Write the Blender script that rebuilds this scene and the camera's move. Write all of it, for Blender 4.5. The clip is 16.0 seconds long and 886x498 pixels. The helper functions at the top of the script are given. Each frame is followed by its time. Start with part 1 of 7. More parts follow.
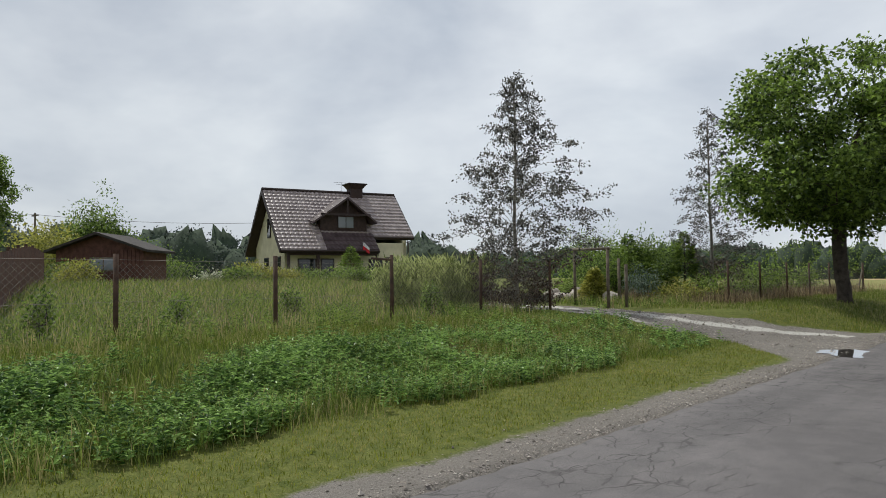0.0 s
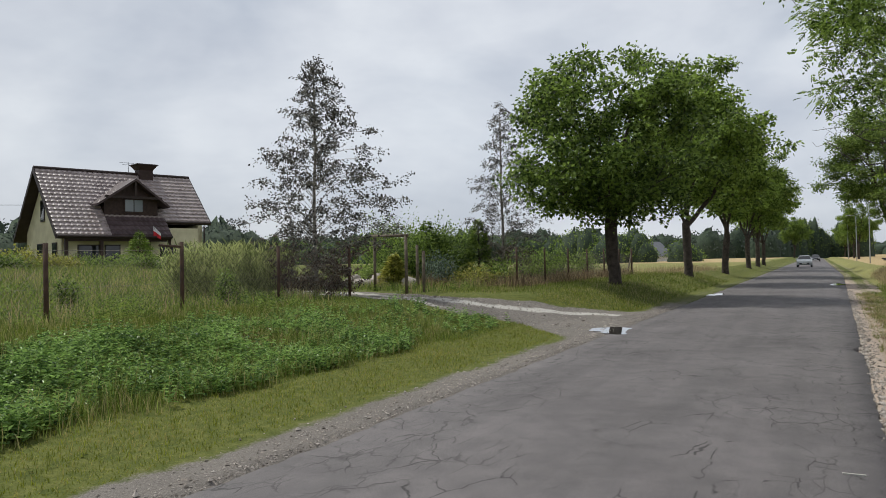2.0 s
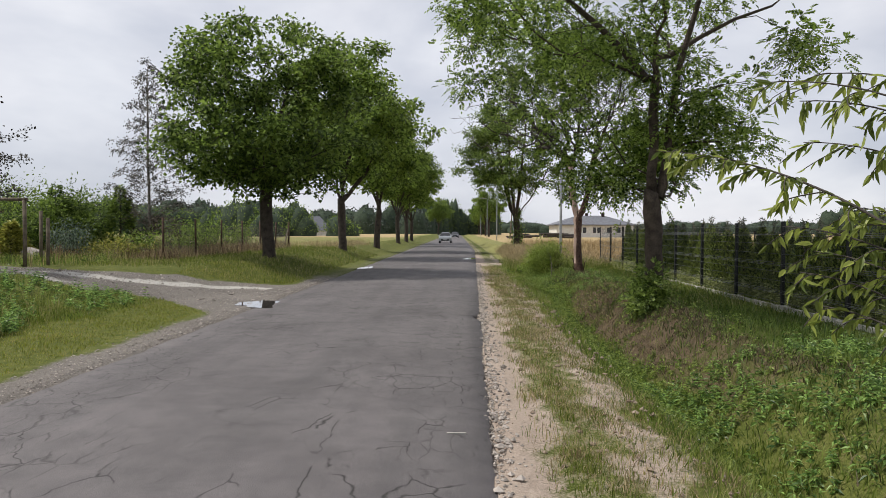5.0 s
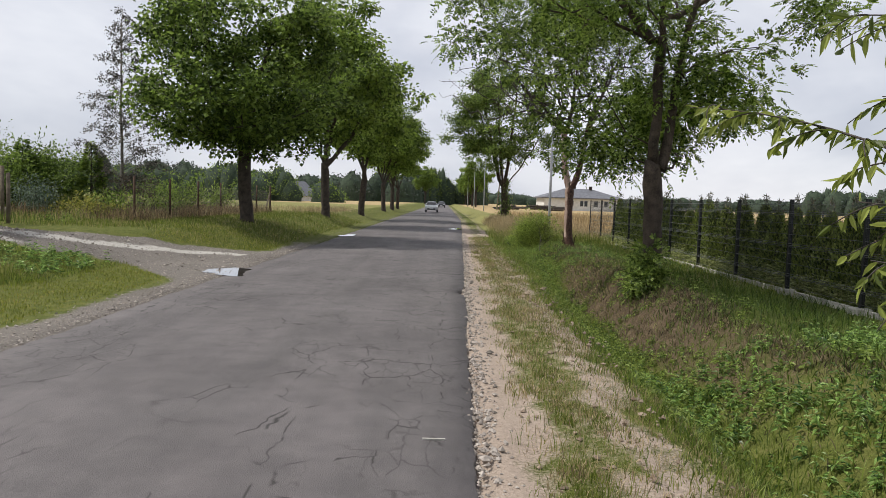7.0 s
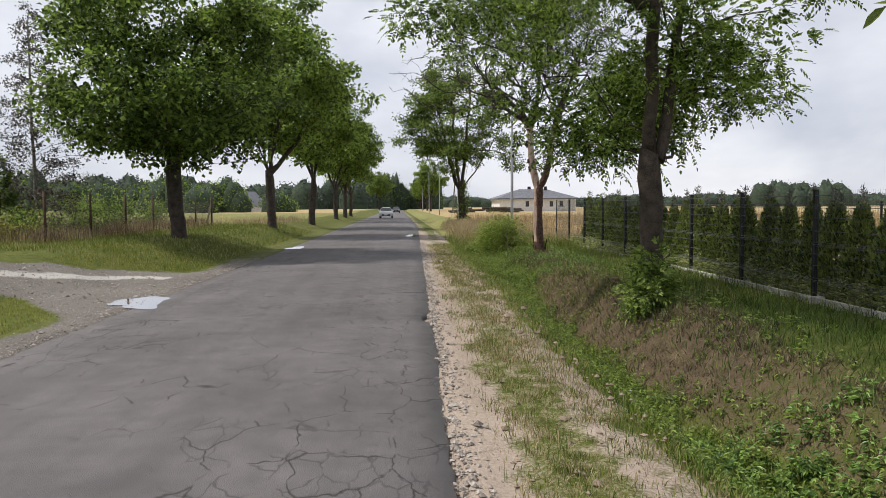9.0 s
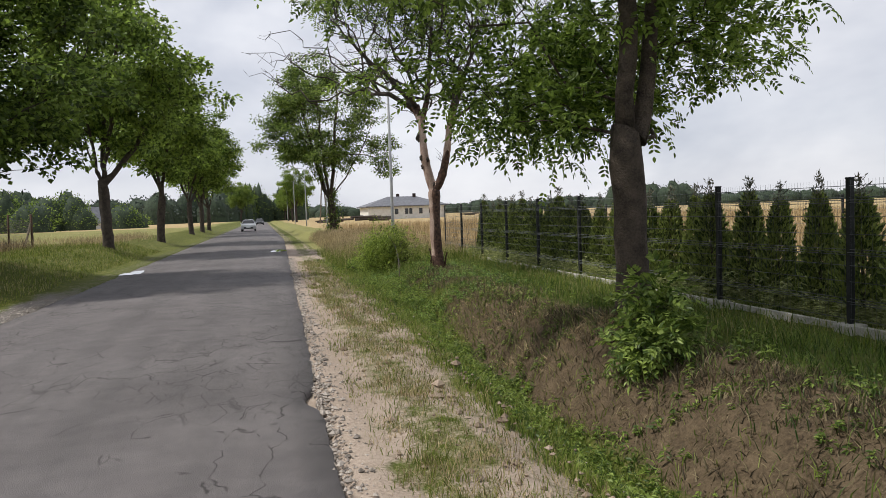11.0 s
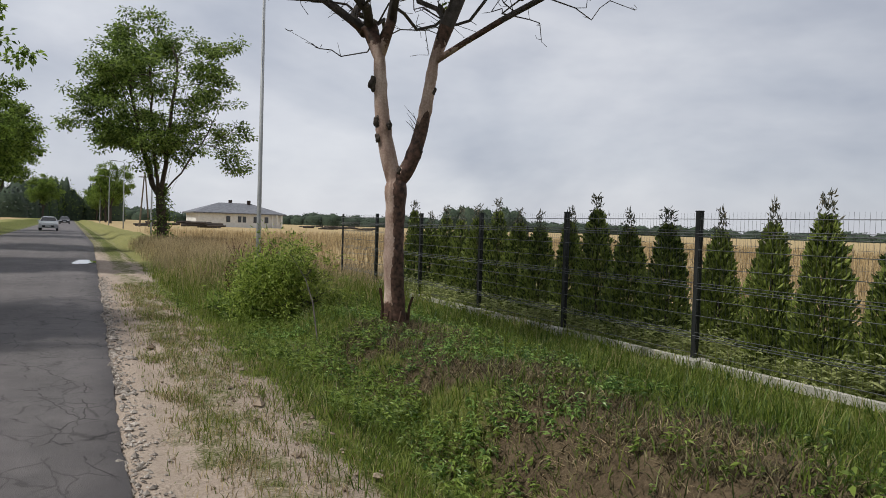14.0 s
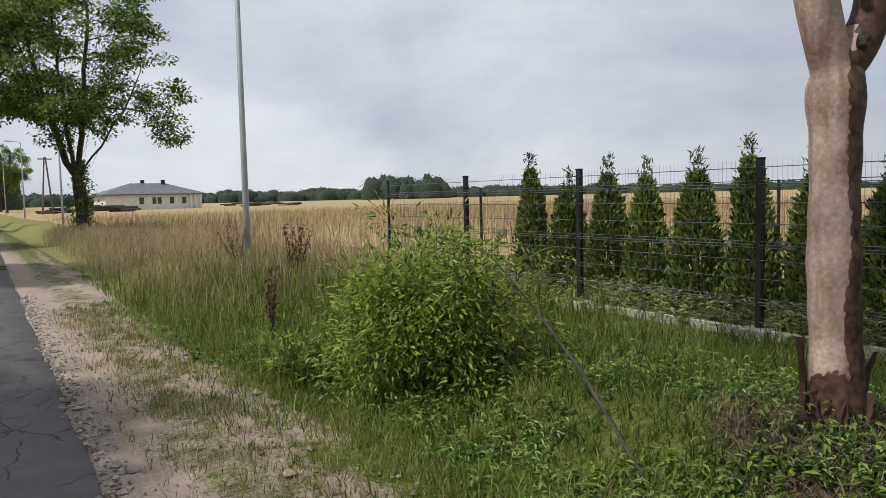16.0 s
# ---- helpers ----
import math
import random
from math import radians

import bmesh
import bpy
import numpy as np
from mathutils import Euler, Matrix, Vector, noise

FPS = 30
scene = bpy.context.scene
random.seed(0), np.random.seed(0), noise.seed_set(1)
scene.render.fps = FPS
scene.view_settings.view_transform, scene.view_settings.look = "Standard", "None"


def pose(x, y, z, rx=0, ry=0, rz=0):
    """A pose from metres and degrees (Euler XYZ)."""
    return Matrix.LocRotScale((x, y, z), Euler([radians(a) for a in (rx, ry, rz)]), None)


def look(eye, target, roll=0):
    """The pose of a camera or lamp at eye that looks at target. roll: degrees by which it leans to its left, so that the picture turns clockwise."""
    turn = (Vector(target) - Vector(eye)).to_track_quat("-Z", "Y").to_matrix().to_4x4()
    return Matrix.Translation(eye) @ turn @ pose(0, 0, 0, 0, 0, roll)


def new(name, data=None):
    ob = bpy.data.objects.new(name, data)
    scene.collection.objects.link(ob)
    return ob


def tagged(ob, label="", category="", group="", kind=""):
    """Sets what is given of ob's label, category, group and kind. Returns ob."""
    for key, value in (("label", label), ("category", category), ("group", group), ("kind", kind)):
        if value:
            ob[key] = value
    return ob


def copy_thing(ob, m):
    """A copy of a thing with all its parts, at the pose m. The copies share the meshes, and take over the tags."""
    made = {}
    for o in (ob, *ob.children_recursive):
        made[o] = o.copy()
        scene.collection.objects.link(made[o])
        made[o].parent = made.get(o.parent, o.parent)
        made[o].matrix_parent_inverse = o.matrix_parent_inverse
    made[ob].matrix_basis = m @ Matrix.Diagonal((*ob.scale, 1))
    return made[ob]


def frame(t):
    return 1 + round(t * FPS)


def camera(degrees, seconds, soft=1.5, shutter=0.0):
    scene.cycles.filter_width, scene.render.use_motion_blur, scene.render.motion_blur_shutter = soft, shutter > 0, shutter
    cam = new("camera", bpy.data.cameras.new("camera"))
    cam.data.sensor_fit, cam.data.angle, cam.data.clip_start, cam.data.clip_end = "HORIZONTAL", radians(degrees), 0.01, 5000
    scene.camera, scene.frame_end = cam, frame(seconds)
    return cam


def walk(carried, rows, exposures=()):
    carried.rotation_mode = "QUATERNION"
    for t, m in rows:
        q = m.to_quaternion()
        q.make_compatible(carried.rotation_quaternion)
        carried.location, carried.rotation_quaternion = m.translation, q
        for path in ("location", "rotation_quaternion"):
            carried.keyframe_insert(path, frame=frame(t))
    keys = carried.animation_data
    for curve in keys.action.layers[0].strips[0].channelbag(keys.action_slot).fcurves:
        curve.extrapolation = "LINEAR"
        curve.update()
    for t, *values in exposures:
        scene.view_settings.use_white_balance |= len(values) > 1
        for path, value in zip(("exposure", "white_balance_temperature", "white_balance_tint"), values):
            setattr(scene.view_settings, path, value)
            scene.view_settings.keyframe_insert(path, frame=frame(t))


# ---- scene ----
cam = camera(62.0, 16.0, soft=0.4)
METRES, EYE, TILT, LEAN, TURN = 23.6, 1.68, 0.0, 0.0, 42.0
ROWS = [
    (0.0, 0.0, 0.0, 0.0, 0.03, 2.23, 0.7),
    (0.5, 0.0007, -0.0003, 0.0002, -1.66, 2.79, 0.91),
    (1.0, 0.002, -0.0009, 0.0006, -4.34, 3.12, 1.19),
    (1.5, 0.0036, -0.002, 0.001, -8.2, 3.44, 1.51),
    (2.0, 0.0057, -0.0037, 0.001, -15.08, 0.89, 1.06),
    (2.5, 0.0067, -0.0034, 0.0009, -20.43, 0.95, 0.11),
    (3.0, 0.0091, -0.0023, 0.0006, -26.13, -0.5, 0.11),
    (3.5, 0.0103, -0.0026, 0.0003, -33.61, -0.76, 0.49),
    (4.0, 0.0137, -0.0026, 0.0003, -38.59, 0.1, 0.85),
    (6.5, 0.0443, 0.0234, -0.0007, -41.78, -4.08, -0.73),
    (7.0, 0.0539, 0.0352, -0.0009, -41.92, -3.75, -1.83),
    (7.5, 0.069, 0.0525, -0.0009, -44.49, -3.75, -0.57),
    (8.0, 0.0826, 0.0718, -0.0004, -45.06, -4.04, 0.2),
    (10.5, 0.2115, 0.2069, -0.001, -50.77, -2.18, 1.27),
    (11.0, 0.2414, 0.2434, -0.0006, -55.78, -2.93, 2.03),
    (11.5, 0.2743, 0.2815, -0.0003, -58.94, -1.95, 0.31),
    (12.0, 0.3094, 0.3205, -0.0005, -59.14, -0.22, 0.56),
    (12.5, 0.3468, 0.362, -0.0008, -59.21, -2.68, 2.4),
    (13.0, 0.3912, 0.4058, -0.0016, -64.2, -1.5, 3.17),
    (13.5, 0.4374, 0.4532, -0.0021, -69.14, -1.47, -0.09),
    (14.0, 0.4866, 0.501, -0.0031, -68.86, -1.66, -1.79),
    (14.5, 0.5327, 0.5529, -0.0051, -69.85, -6.02, 1.53),
    (15.0, 0.5798, 0.6086, -0.0026, -71.57, -3.1, 4.1),
    (15.5, 0.6256, 0.6629, -0.0043, -72.24, -1.68, 2.92),
    (16.0, 0.6761, 0.7174, -0.0039, -75.3, -4.12, 1.34),
]
walk(cam, [(t, pose(0, 0, EYE, TILT, LEAN, TURN) @ pose(METRES * x, METRES * y, METRES * z, 90 + pitch, roll, yaw)) for t, x, y, z, yaw, pitch, roll in ROWS],
     exposures=[(0.0, -0.02, 6350, 5), (1.5, -0.04, 6350, 6), (3.0, 0.02, 6450, 9), (3.5, 0.13, 6500, 10), (4.0, 0.10, 6500, 10), (7.0, 0.14, 6500, 10), (7.5, 0.02, 6500, 10), (8.0, 0.14, 6500, 10), (10.5, 0.22, 6500, 10), (11.0, 0.14, 6500, 10), (11.5, 0.18, 6500, 10), (12.5, 0.17, 6500, 11), (13.5, 0.08, 6450, 9), (14.0, -0.14, 6400, 9), (14.5, 0.04, 6400, 9), (15.0, 0.06, 6400, 9), (15.5, -0.09, 6350, 8), (16.0, -0.04, 6350, 8)])

# ---- world and sun ----
SUN_TO = Vector((0.66, -0.10, -1.0)).normalized()
world = bpy.data.worlds.new("world")
scene.world = world
world.use_nodes = True
wn = world.node_tree
wn.nodes.clear()


def wnode(kind, **kw):
    n = wn.nodes.new(kind)
    for k, v in kw.items():
        n.inputs[k].default_value = v
    return n


w_out = wnode("ShaderNodeOutputWorld")
w_sky = wn.nodes.new("ShaderNodeTexSky")
w_sky.sky_type = "NISHITA"
w_sky.sun_disc = False
w_sky.sun_elevation = math.asin(-SUN_TO.z)
w_sky.sun_rotation = math.atan2(-SUN_TO.x, -SUN_TO.y)
w_bg = wnode("ShaderNodeBackground", Strength=0.10)
wn.links.new(w_sky.outputs[0], w_bg.inputs[0])
w_tc = wnode("ShaderNodeTexCoord")
w_map = wnode("ShaderNodeMapping", Scale=(1.0, 1.0, 2.2), Location=(0.3, 0.1, 0.0))
wn.links.new(w_tc.outputs["Generated"], w_map.inputs[0])
w_n1 = wnode("ShaderNodeTexNoise", Scale=2.3, Detail=5.0, Roughness=0.5, Distortion=0.35)
w_n2 = wnode("ShaderNodeTexNoise", Scale=5.5, Detail=4.0, Roughness=0.55)
wn.links.new(w_map.outputs[0], w_n1.inputs[0])
wn.links.new(w_map.outputs[0], w_n2.inputs[0])
w_r1 = wn.nodes.new("ShaderNodeValToRGB")
w_r1.color_ramp.elements[0].position, w_r1.color_ramp.elements[0].color = 0.30, (0.53, 0.56, 0.64, 1)
w_r1.color_ramp.elements[1].position, w_r1.color_ramp.elements[1].color = 0.58, (0.79, 0.795, 0.84, 1)
wn.links.new(w_n1.outputs[0], w_r1.inputs[0])
w_r2 = wn.nodes.new("ShaderNodeValToRGB")
w_r2.color_ramp.elements[0].position, w_r2.color_ramp.elements[0].color = 0.25, (0.84, 0.85, 0.88, 1)
w_r2.color_ramp.elements[1].position, w_r2.color_ramp.elements[1].color = 0.70, (1.06, 1.06, 1.05, 1)
wn.links.new(w_n2.outputs[0], w_r2.inputs[0])
w_mul = wn.nodes.new("ShaderNodeMix")
w_mul.data_type, w_mul.blend_type = "RGBA", "MULTIPLY"
w_mul.inputs[0].default_value = 1.0
wn.links.new(w_r1.outputs[0], w_mul.inputs[6])
wn.links.new(w_r2.outputs[0], w_mul.inputs[7])
w_cloud = wnode("ShaderNodeBackground", Strength=1.0)
w_xyz = wn.nodes.new("ShaderNodeSeparateXYZ")
wn.links.new(w_tc.outputs["Generated"], w_xyz.inputs[0])
w_thin = wn.nodes.new("ShaderNodeMapRange")
w_thin.inputs[1].default_value, w_thin.inputs[2].default_value = 0.35, 1.0
w_thin.inputs[3].default_value, w_thin.inputs[4].default_value = 0.90, 1.06
wn.links.new(w_xyz.outputs[1], w_thin.inputs[0])
wn.links.new(w_thin.outputs[0], w_cloud.inputs[1])
wn.links.new(w_mul.outputs[2], w_cloud.inputs[0])
w_mix = wnode("ShaderNodeMixShader")
w_mix.inputs[0].default_value = 0.90
wn.links.new(w_bg.outputs[0], w_mix.inputs[1])
wn.links.new(w_cloud.outputs[0], w_mix.inputs[2])
wn.links.new(w_mix.outputs[0], w_out.inputs[0])

sun = new("sun", bpy.data.lights.new("sun", "SUN"))
sun.data.energy, sun.data.angle, sun.data.color = 3.3, radians(1.6), (1.0, 0.955, 0.88)
sun.matrix_world = look((-40, -10, 60), Vector((-40, -10, 60)) + SUN_TO)


# ---- materials ----
def surface(name, c1, c2, scale=3.0, fine=40.0, rough=0.8, bump=0.3, metal=0.0, c3=None, spec=0.3, island=0.0, rnd=0.0):
    """Two-scale noise between c1 and c2, optional third colour in patches, fine bump."""
    m = bpy.data.materials.new(name)
    m.use_nodes = True
    nt = m.node_tree
    b = nt.nodes["Principled BSDF"]
    geo = nt.nodes.new("ShaderNodeNewGeometry")
    n1 = nt.nodes.new("ShaderNodeTexNoise")
    n1.inputs["Scale"].default_value, n1.inputs["Detail"].default_value = scale, 6.0
    n2 = nt.nodes.new("ShaderNodeTexNoise")
    n2.inputs["Scale"].default_value, n2.inputs["Detail"].default_value = fine, 4.0
    for n in (n1, n2):
        nt.links.new(geo.outputs["Position"], n.inputs["Vector"])
    add = nt.nodes.new("ShaderNodeMath")
    add.operation = "MULTIPLY_ADD"
    nt.links.new(n2.outputs[0], add.inputs[0])
    add.inputs[1].default_value = 0.6
    nt.links.new(n1.outputs[0], add.inputs[2])
    fac = add.outputs[0]
    if island or rnd:
        add2 = nt.nodes.new("ShaderNodeMath")
        add2.operation = "MULTIPLY_ADD"
        if island:
            nt.links.new(geo.outputs["Random Per Island"], add2.inputs[0])
        else:
            info = nt.nodes.new("ShaderNodeObjectInfo")
            nt.links.new(info.outputs["Random"], add2.inputs[0])
        add2.inputs[1].default_value = island or rnd
        nt.links.new(fac, add2.inputs[2])
        sub = nt.nodes.new("ShaderNodeMath")
        sub.operation = "SUBTRACT"
        nt.links.new(add2.outputs[0], sub.inputs[0])
        sub.inputs[1].default_value = 0.5 * (island or rnd)
        fac = sub.outputs[0]
    ramp = nt.nodes.new("ShaderNodeValToRGB")
    e = ramp.color_ramp.elements
    e[0].position, e[0].color = 0.52, (*c1, 1)
    e[1].position, e[1].color = 1.05, (*c2, 1)
    e[1].position = 1.0
    if c3:
        x = e.new(0.80)
        x.color = (*c3, 1)
    nt.links.new(fac, ramp.inputs[0])
    nt.links.new(ramp.outputs[0], b.inputs["Base Color"])
    b.inputs["Roughness"].default_value, b.inputs["Metallic"].default_value = rough, metal
    b.inputs["Specular IOR Level"].default_value = spec
    if bump:
        bp = nt.nodes.new("ShaderNodeBump")
        bp.inputs["Strength"].default_value, bp.inputs["Distance"].default_value = bump, 0.02
        nt.links.new(n2.outputs[0], bp.inputs["Height"])
        nt.links.new(bp.outputs[0], b.inputs["Normal"])
    return m


def leaf_mat(name, dark, light, trans=0.35, rough=0.5, third=None):
    """Leaves and blades: a colour per island, partly let through by light."""
    m = bpy.data.materials.new(name)
    m.use_nodes = True
    nt = m.node_tree
    b = nt.nodes["Principled BSDF"]
    geo = nt.nodes.new("ShaderNodeNewGeometry")
    n1 = nt.nodes.new("ShaderNodeTexNoise")
    n1.inputs["Scale"].default_value, n1.inputs["Detail"].default_value = 0.7, 3.0
    nt.links.new(geo.outputs["Position"], n1.inputs["Vector"])
    add = nt.nodes.new("ShaderNodeMath")
    add.operation = "MULTIPLY_ADD"
    nt.links.new(n1.outputs[0], add.inputs[0])
    add.inputs[1].default_value = 0.9
    nt.links.new(geo.outputs["Random Per Island"], add.inputs[2])
    ramp = nt.nodes.new("ShaderNodeValToRGB")
    e = ramp.color_ramp.elements
    e[0].position, e[0].color = 0.44, (*[0.8 * c for c in dark], 1)
    e[1].position, e[1].color = 0.93, (*[1.08 * c for c in light], 1)
    sc = nt.nodes.new("ShaderNodeMath")
    sc.operation = "MULTIPLY"
    sc.inputs[1].default_value = 0.72
    nt.links.new(add.outputs[0], sc.inputs[0])
    if third:
        x = e.new(0.88)
        x.color = (*light, 1)
        e[len(e) - 1].color = (*third, 1)
    nt.links.new(sc.outputs[0], ramp.inputs[0])
    nt.links.new(ramp.outputs[0], b.inputs["Base Color"])
    b.inputs["Roughness"].default_value = rough
    b.inputs["Specular IOR Level"].default_value = 0.45
    tr = nt.nodes.new("ShaderNodeBsdfTranslucent")
    nt.links.new(ramp.outputs[0], tr.inputs[0])
    mix = nt.nodes.new("ShaderNodeMixShader")
    mix.inputs[0].default_value = trans
    nt.links.new(b.outputs[0], mix.inputs[1])
    nt.links.new(tr.outputs[0], mix.inputs[2])
    nt.links.new(mix.outputs[0], nt.nodes["Material Output"].inputs[0])
    return m


M_BARK = surface("bark_grey", (0.024, 0.019, 0.015), (0.105, 0.082, 0.064), 6, 45, 0.9, 1.0)
M_BARK_DARK = surface("bark_dark", (0.028, 0.023, 0.02), (0.09, 0.072, 0.06), 6, 45, 0.9, 1.0)
def peeled_mat():
    """Barkless wood: long upright streaks, knots of darker stain, fine checks."""
    m = surface("bare_wood", (0.25, 0.170, 0.138), (0.55, 0.440, 0.380), 3.2, 40, 0.66, 0.2, c3=(0.41, 0.305, 0.258))
    nt = m.node_tree
    b = nt.nodes["Principled BSDF"]
    geo = nt.nodes.new("ShaderNodeNewGeometry")
    mp = nt.nodes.new("ShaderNodeMapping")
    mp.inputs["Scale"].default_value = (15.0, 15.0, 2.4)
    nt.links.new(geo.outputs["Position"], mp.inputs["Vector"])
    n = nt.nodes.new("ShaderNodeTexNoise")
    n.inputs["Scale"].default_value, n.inputs["Detail"].default_value = 1.0, 5.0
    nt.links.new(mp.outputs[0], n.inputs["Vector"])
    r = nt.nodes.new("ShaderNodeValToRGB")
    e = r.color_ramp.elements
    e[0].position, e[0].color = 0.30, (0.70, 0.63, 0.59, 1)
    e[1].position, e[1].color = 0.58, (1.12, 1.10, 1.08, 1)
    nt.links.new(n.outputs[0], r.inputs[0])
    mx = nt.nodes.new("ShaderNodeMix")
    mx.data_type, mx.blend_type = "RGBA", "MULTIPLY"
    mx.inputs[0].default_value = 1.0
    src = b.inputs["Base Color"].links[0].from_socket
    nt.links.new(src, mx.inputs[6])
    nt.links.new(r.outputs[0], mx.inputs[7])
    # remains of red-brown inner bark, frayed at their borders
    left = nt.nodes.new("ShaderNodeVertexColor")
    left.layer_name = "bark"
    fray = nt.nodes.new("ShaderNodeTexNoise")
    fray.inputs["Scale"].default_value, fray.inputs["Detail"].default_value = 17.0, 6.0
    nt.links.new(geo.outputs["Position"], fray.inputs["Vector"])
    total = nt.nodes.new("ShaderNodeMath")
    nt.links.new(left.outputs[0], total.inputs[0])
    nt.links.new(fray.outputs[0], total.inputs[1])
    edge = nt.nodes.new("ShaderNodeMapRange")
    edge.inputs[1].default_value, edge.inputs[2].default_value = 0.90, 0.98
    nt.links.new(total.outputs[0], edge.inputs[0])
    tone = nt.nodes.new("ShaderNodeValToRGB")
    te = tone.color_ramp.elements
    te[0].position, te[0].color = 0.35, (0.034, 0.021, 0.016, 1)
    te[1].position, te[1].color = 0.68, (0.155, 0.085, 0.062, 1)
    nt.links.new(fray.outputs[0], tone.inputs[0])
    my = nt.nodes.new("ShaderNodeMix")
    my.data_type = "RGBA"
    nt.links.new(edge.outputs[0], my.inputs[0])
    nt.links.new(mx.outputs[2], my.inputs[6])
    nt.links.new(tone.outputs[0], my.inputs[7])
    nt.links.new(my.outputs[2], b.inputs["Base Color"])
    return m


M_BARE = peeled_mat()
M_TWIG = surface("twig_bark", (0.04, 0.033, 0.03), (0.10, 0.085, 0.075), 10, 60, 0.9, 0.3)
M_BIRCH_BARK = surface("birch_bark", (0.06, 0.05, 0.045), (0.35, 0.32, 0.28), 8, 30, 0.8, 0.4)
L_MAPLE = leaf_mat("maple_leaves", (0.055, 0.098, 0.018), (0.23, 0.325, 0.062), 0.50)
L_MAPLE_LIGHT = leaf_mat("roadside_leaves", (0.075, 0.128, 0.022), (0.27, 0.375, 0.070), 0.54)
L_ASH = leaf_mat("ash_leaves", (0.064, 0.115, 0.016), (0.27, 0.38, 0.070), 0.58, 0.42)
L_ASH_LIGHT = leaf_mat("ash_leaves_light", (0.070, 0.120, 0.022), (0.225, 0.31, 0.065), 0.50)
L_BIRCH = leaf_mat("birch_leaves", (0.026, 0.026, 0.023), (0.155, 0.145, 0.125), 0.25, 0.35)
L_BIRCH_BROWN = leaf_mat("birch_leaves_brown", (0.035, 0.022, 0.017), (0.13, 0.085, 0.062), 0.25)
L_THUJA = leaf_mat("thuja_sprays", (0.062, 0.098, 0.022), (0.31, 0.37, 0.090), 0.34, 0.5)
L_THUJA_TIP = leaf_mat("thuja_tips", (0.07, 0.085, 0.05), (0.22, 0.20, 0.15), 0.2, 0.6)
L_BUSH = leaf_mat("bush_leaves", (0.075, 0.135, 0.020), (0.285, 0.375, 0.080), 0.42)
L_NETTLE = leaf_mat("nettle_leaves", (0.058, 0.135, 0.028), (0.31, 0.46, 0.125), 0.42, 0.38)
L_GRASS = leaf_mat("grass_blades", (0.100, 0.145, 0.016), (0.245, 0.290, 0.050), 0.40, 0.5, third=(0.40, 0.35, 0.16))
L_MOWN = leaf_mat("mown_blades", (0.145, 0.175, 0.014), (0.31, 0.34, 0.042), 0.38, 0.55, third=(0.40, 0.35, 0.12))
L_LUSH = leaf_mat("lush_blades", (0.085, 0.145, 0.020), (0.275, 0.345, 0.064), 0.42, 0.45, third=(0.31, 0.34, 0.095))
L_DRY = leaf_mat("dry_stalks", (0.080, 0.050, 0.029), (0.33, 0.235, 0.145), 0.2, 0.7)
# Darker copy of the lush blades; the ash tree's shade is in the colour.
L_BANK = leaf_mat("bank_blades_shaded", (0.042, 0.088, 0.012), (0.165, 0.245, 0.040), 0.40, 0.5, third=(0.18, 0.24, 0.055))
L_CUT = leaf_mat("cut_grass_brown", (0.056, 0.045, 0.024), (0.235, 0.190, 0.105), 0.25, 0.75)
L_STRAW = leaf_mat("tall_straw", (0.25, 0.190, 0.105), (0.52, 0.415, 0.245), 0.35, 0.7)
L_WHEAT = leaf_mat("ripe_wheat", (0.30, 0.215, 0.105), (0.56, 0.43, 0.24), 0.25, 0.7)
L_FIELD = leaf_mat("meadow_blades", (0.105, 0.165, 0.028), (0.30, 0.37, 0.082), 0.42, 0.6, third=(0.44, 0.38, 0.17))
# Bluish, dulled leaf tone: the haze of distance is put into the colour.
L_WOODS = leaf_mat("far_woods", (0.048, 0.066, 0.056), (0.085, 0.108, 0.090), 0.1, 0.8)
# Dark green of the domes added inside crowns; imitates their inner shade.
M_CORE = surface("crown_fill_shade", (0.016, 0.028, 0.018), (0.058, 0.082, 0.050), 0.9, 4, 0.9, 1.0)
M_POST = surface("post_paint_anthracite", (0.010, 0.011, 0.012), (0.028, 0.030, 0.031), 5, 60, 0.55, 0.1)
M_WIRE = surface("fence_wire", (0.085, 0.090, 0.095), (0.16, 0.166, 0.172), 5, 60, 0.35, 0.0, 0.4)
M_ZINC = surface("wire_zinc", (0.13, 0.11, 0.10), (0.27, 0.24, 0.22), 8, 60, 0.6, 0.0, 0.2)
M_CONC = surface("concrete", (0.30, 0.29, 0.26), (0.50, 0.48, 0.43), 4, 50, 0.9, 0.4)
M_POLE = surface("lamp_post_grey", (0.26, 0.27, 0.28), (0.38, 0.39, 0.40), 3, 40, 0.6, 0.1, 0.2)
M_RUST = surface("rusty_brown_post", (0.035, 0.022, 0.017), (0.10, 0.058, 0.040), 6, 50, 0.85, 0.3)
M_WOOD = surface("weathered_wood", (0.075, 0.058, 0.043), (0.19, 0.155, 0.115), 6, 50, 0.85, 0.4)
M_ROOF = surface("roof_tiles_brown", (0.16, 0.122, 0.118), (0.36, 0.30, 0.29), 2, 12, 0.36, 0.10, spec=0.7, island=0.2)
# Darkened tiles; below the dormer the weaker sky reflection is put into the colour.
M_ROOFDARK = surface("roof_tiles_dark_dimmed", (0.045, 0.030, 0.032), (0.098, 0.070, 0.073), 2, 12, 0.5, 0.15, spec=0.25, island=0.2)
M_ROOFTRIM = surface("roof_trim_brown", (0.020, 0.012, 0.011), (0.042, 0.027, 0.024), 3, 30, 0.5, 0.1)
M_CLAD = surface("brown_cladding", (0.024, 0.013, 0.011), (0.055, 0.032, 0.027), 5, 30, 0.6, 0.2)
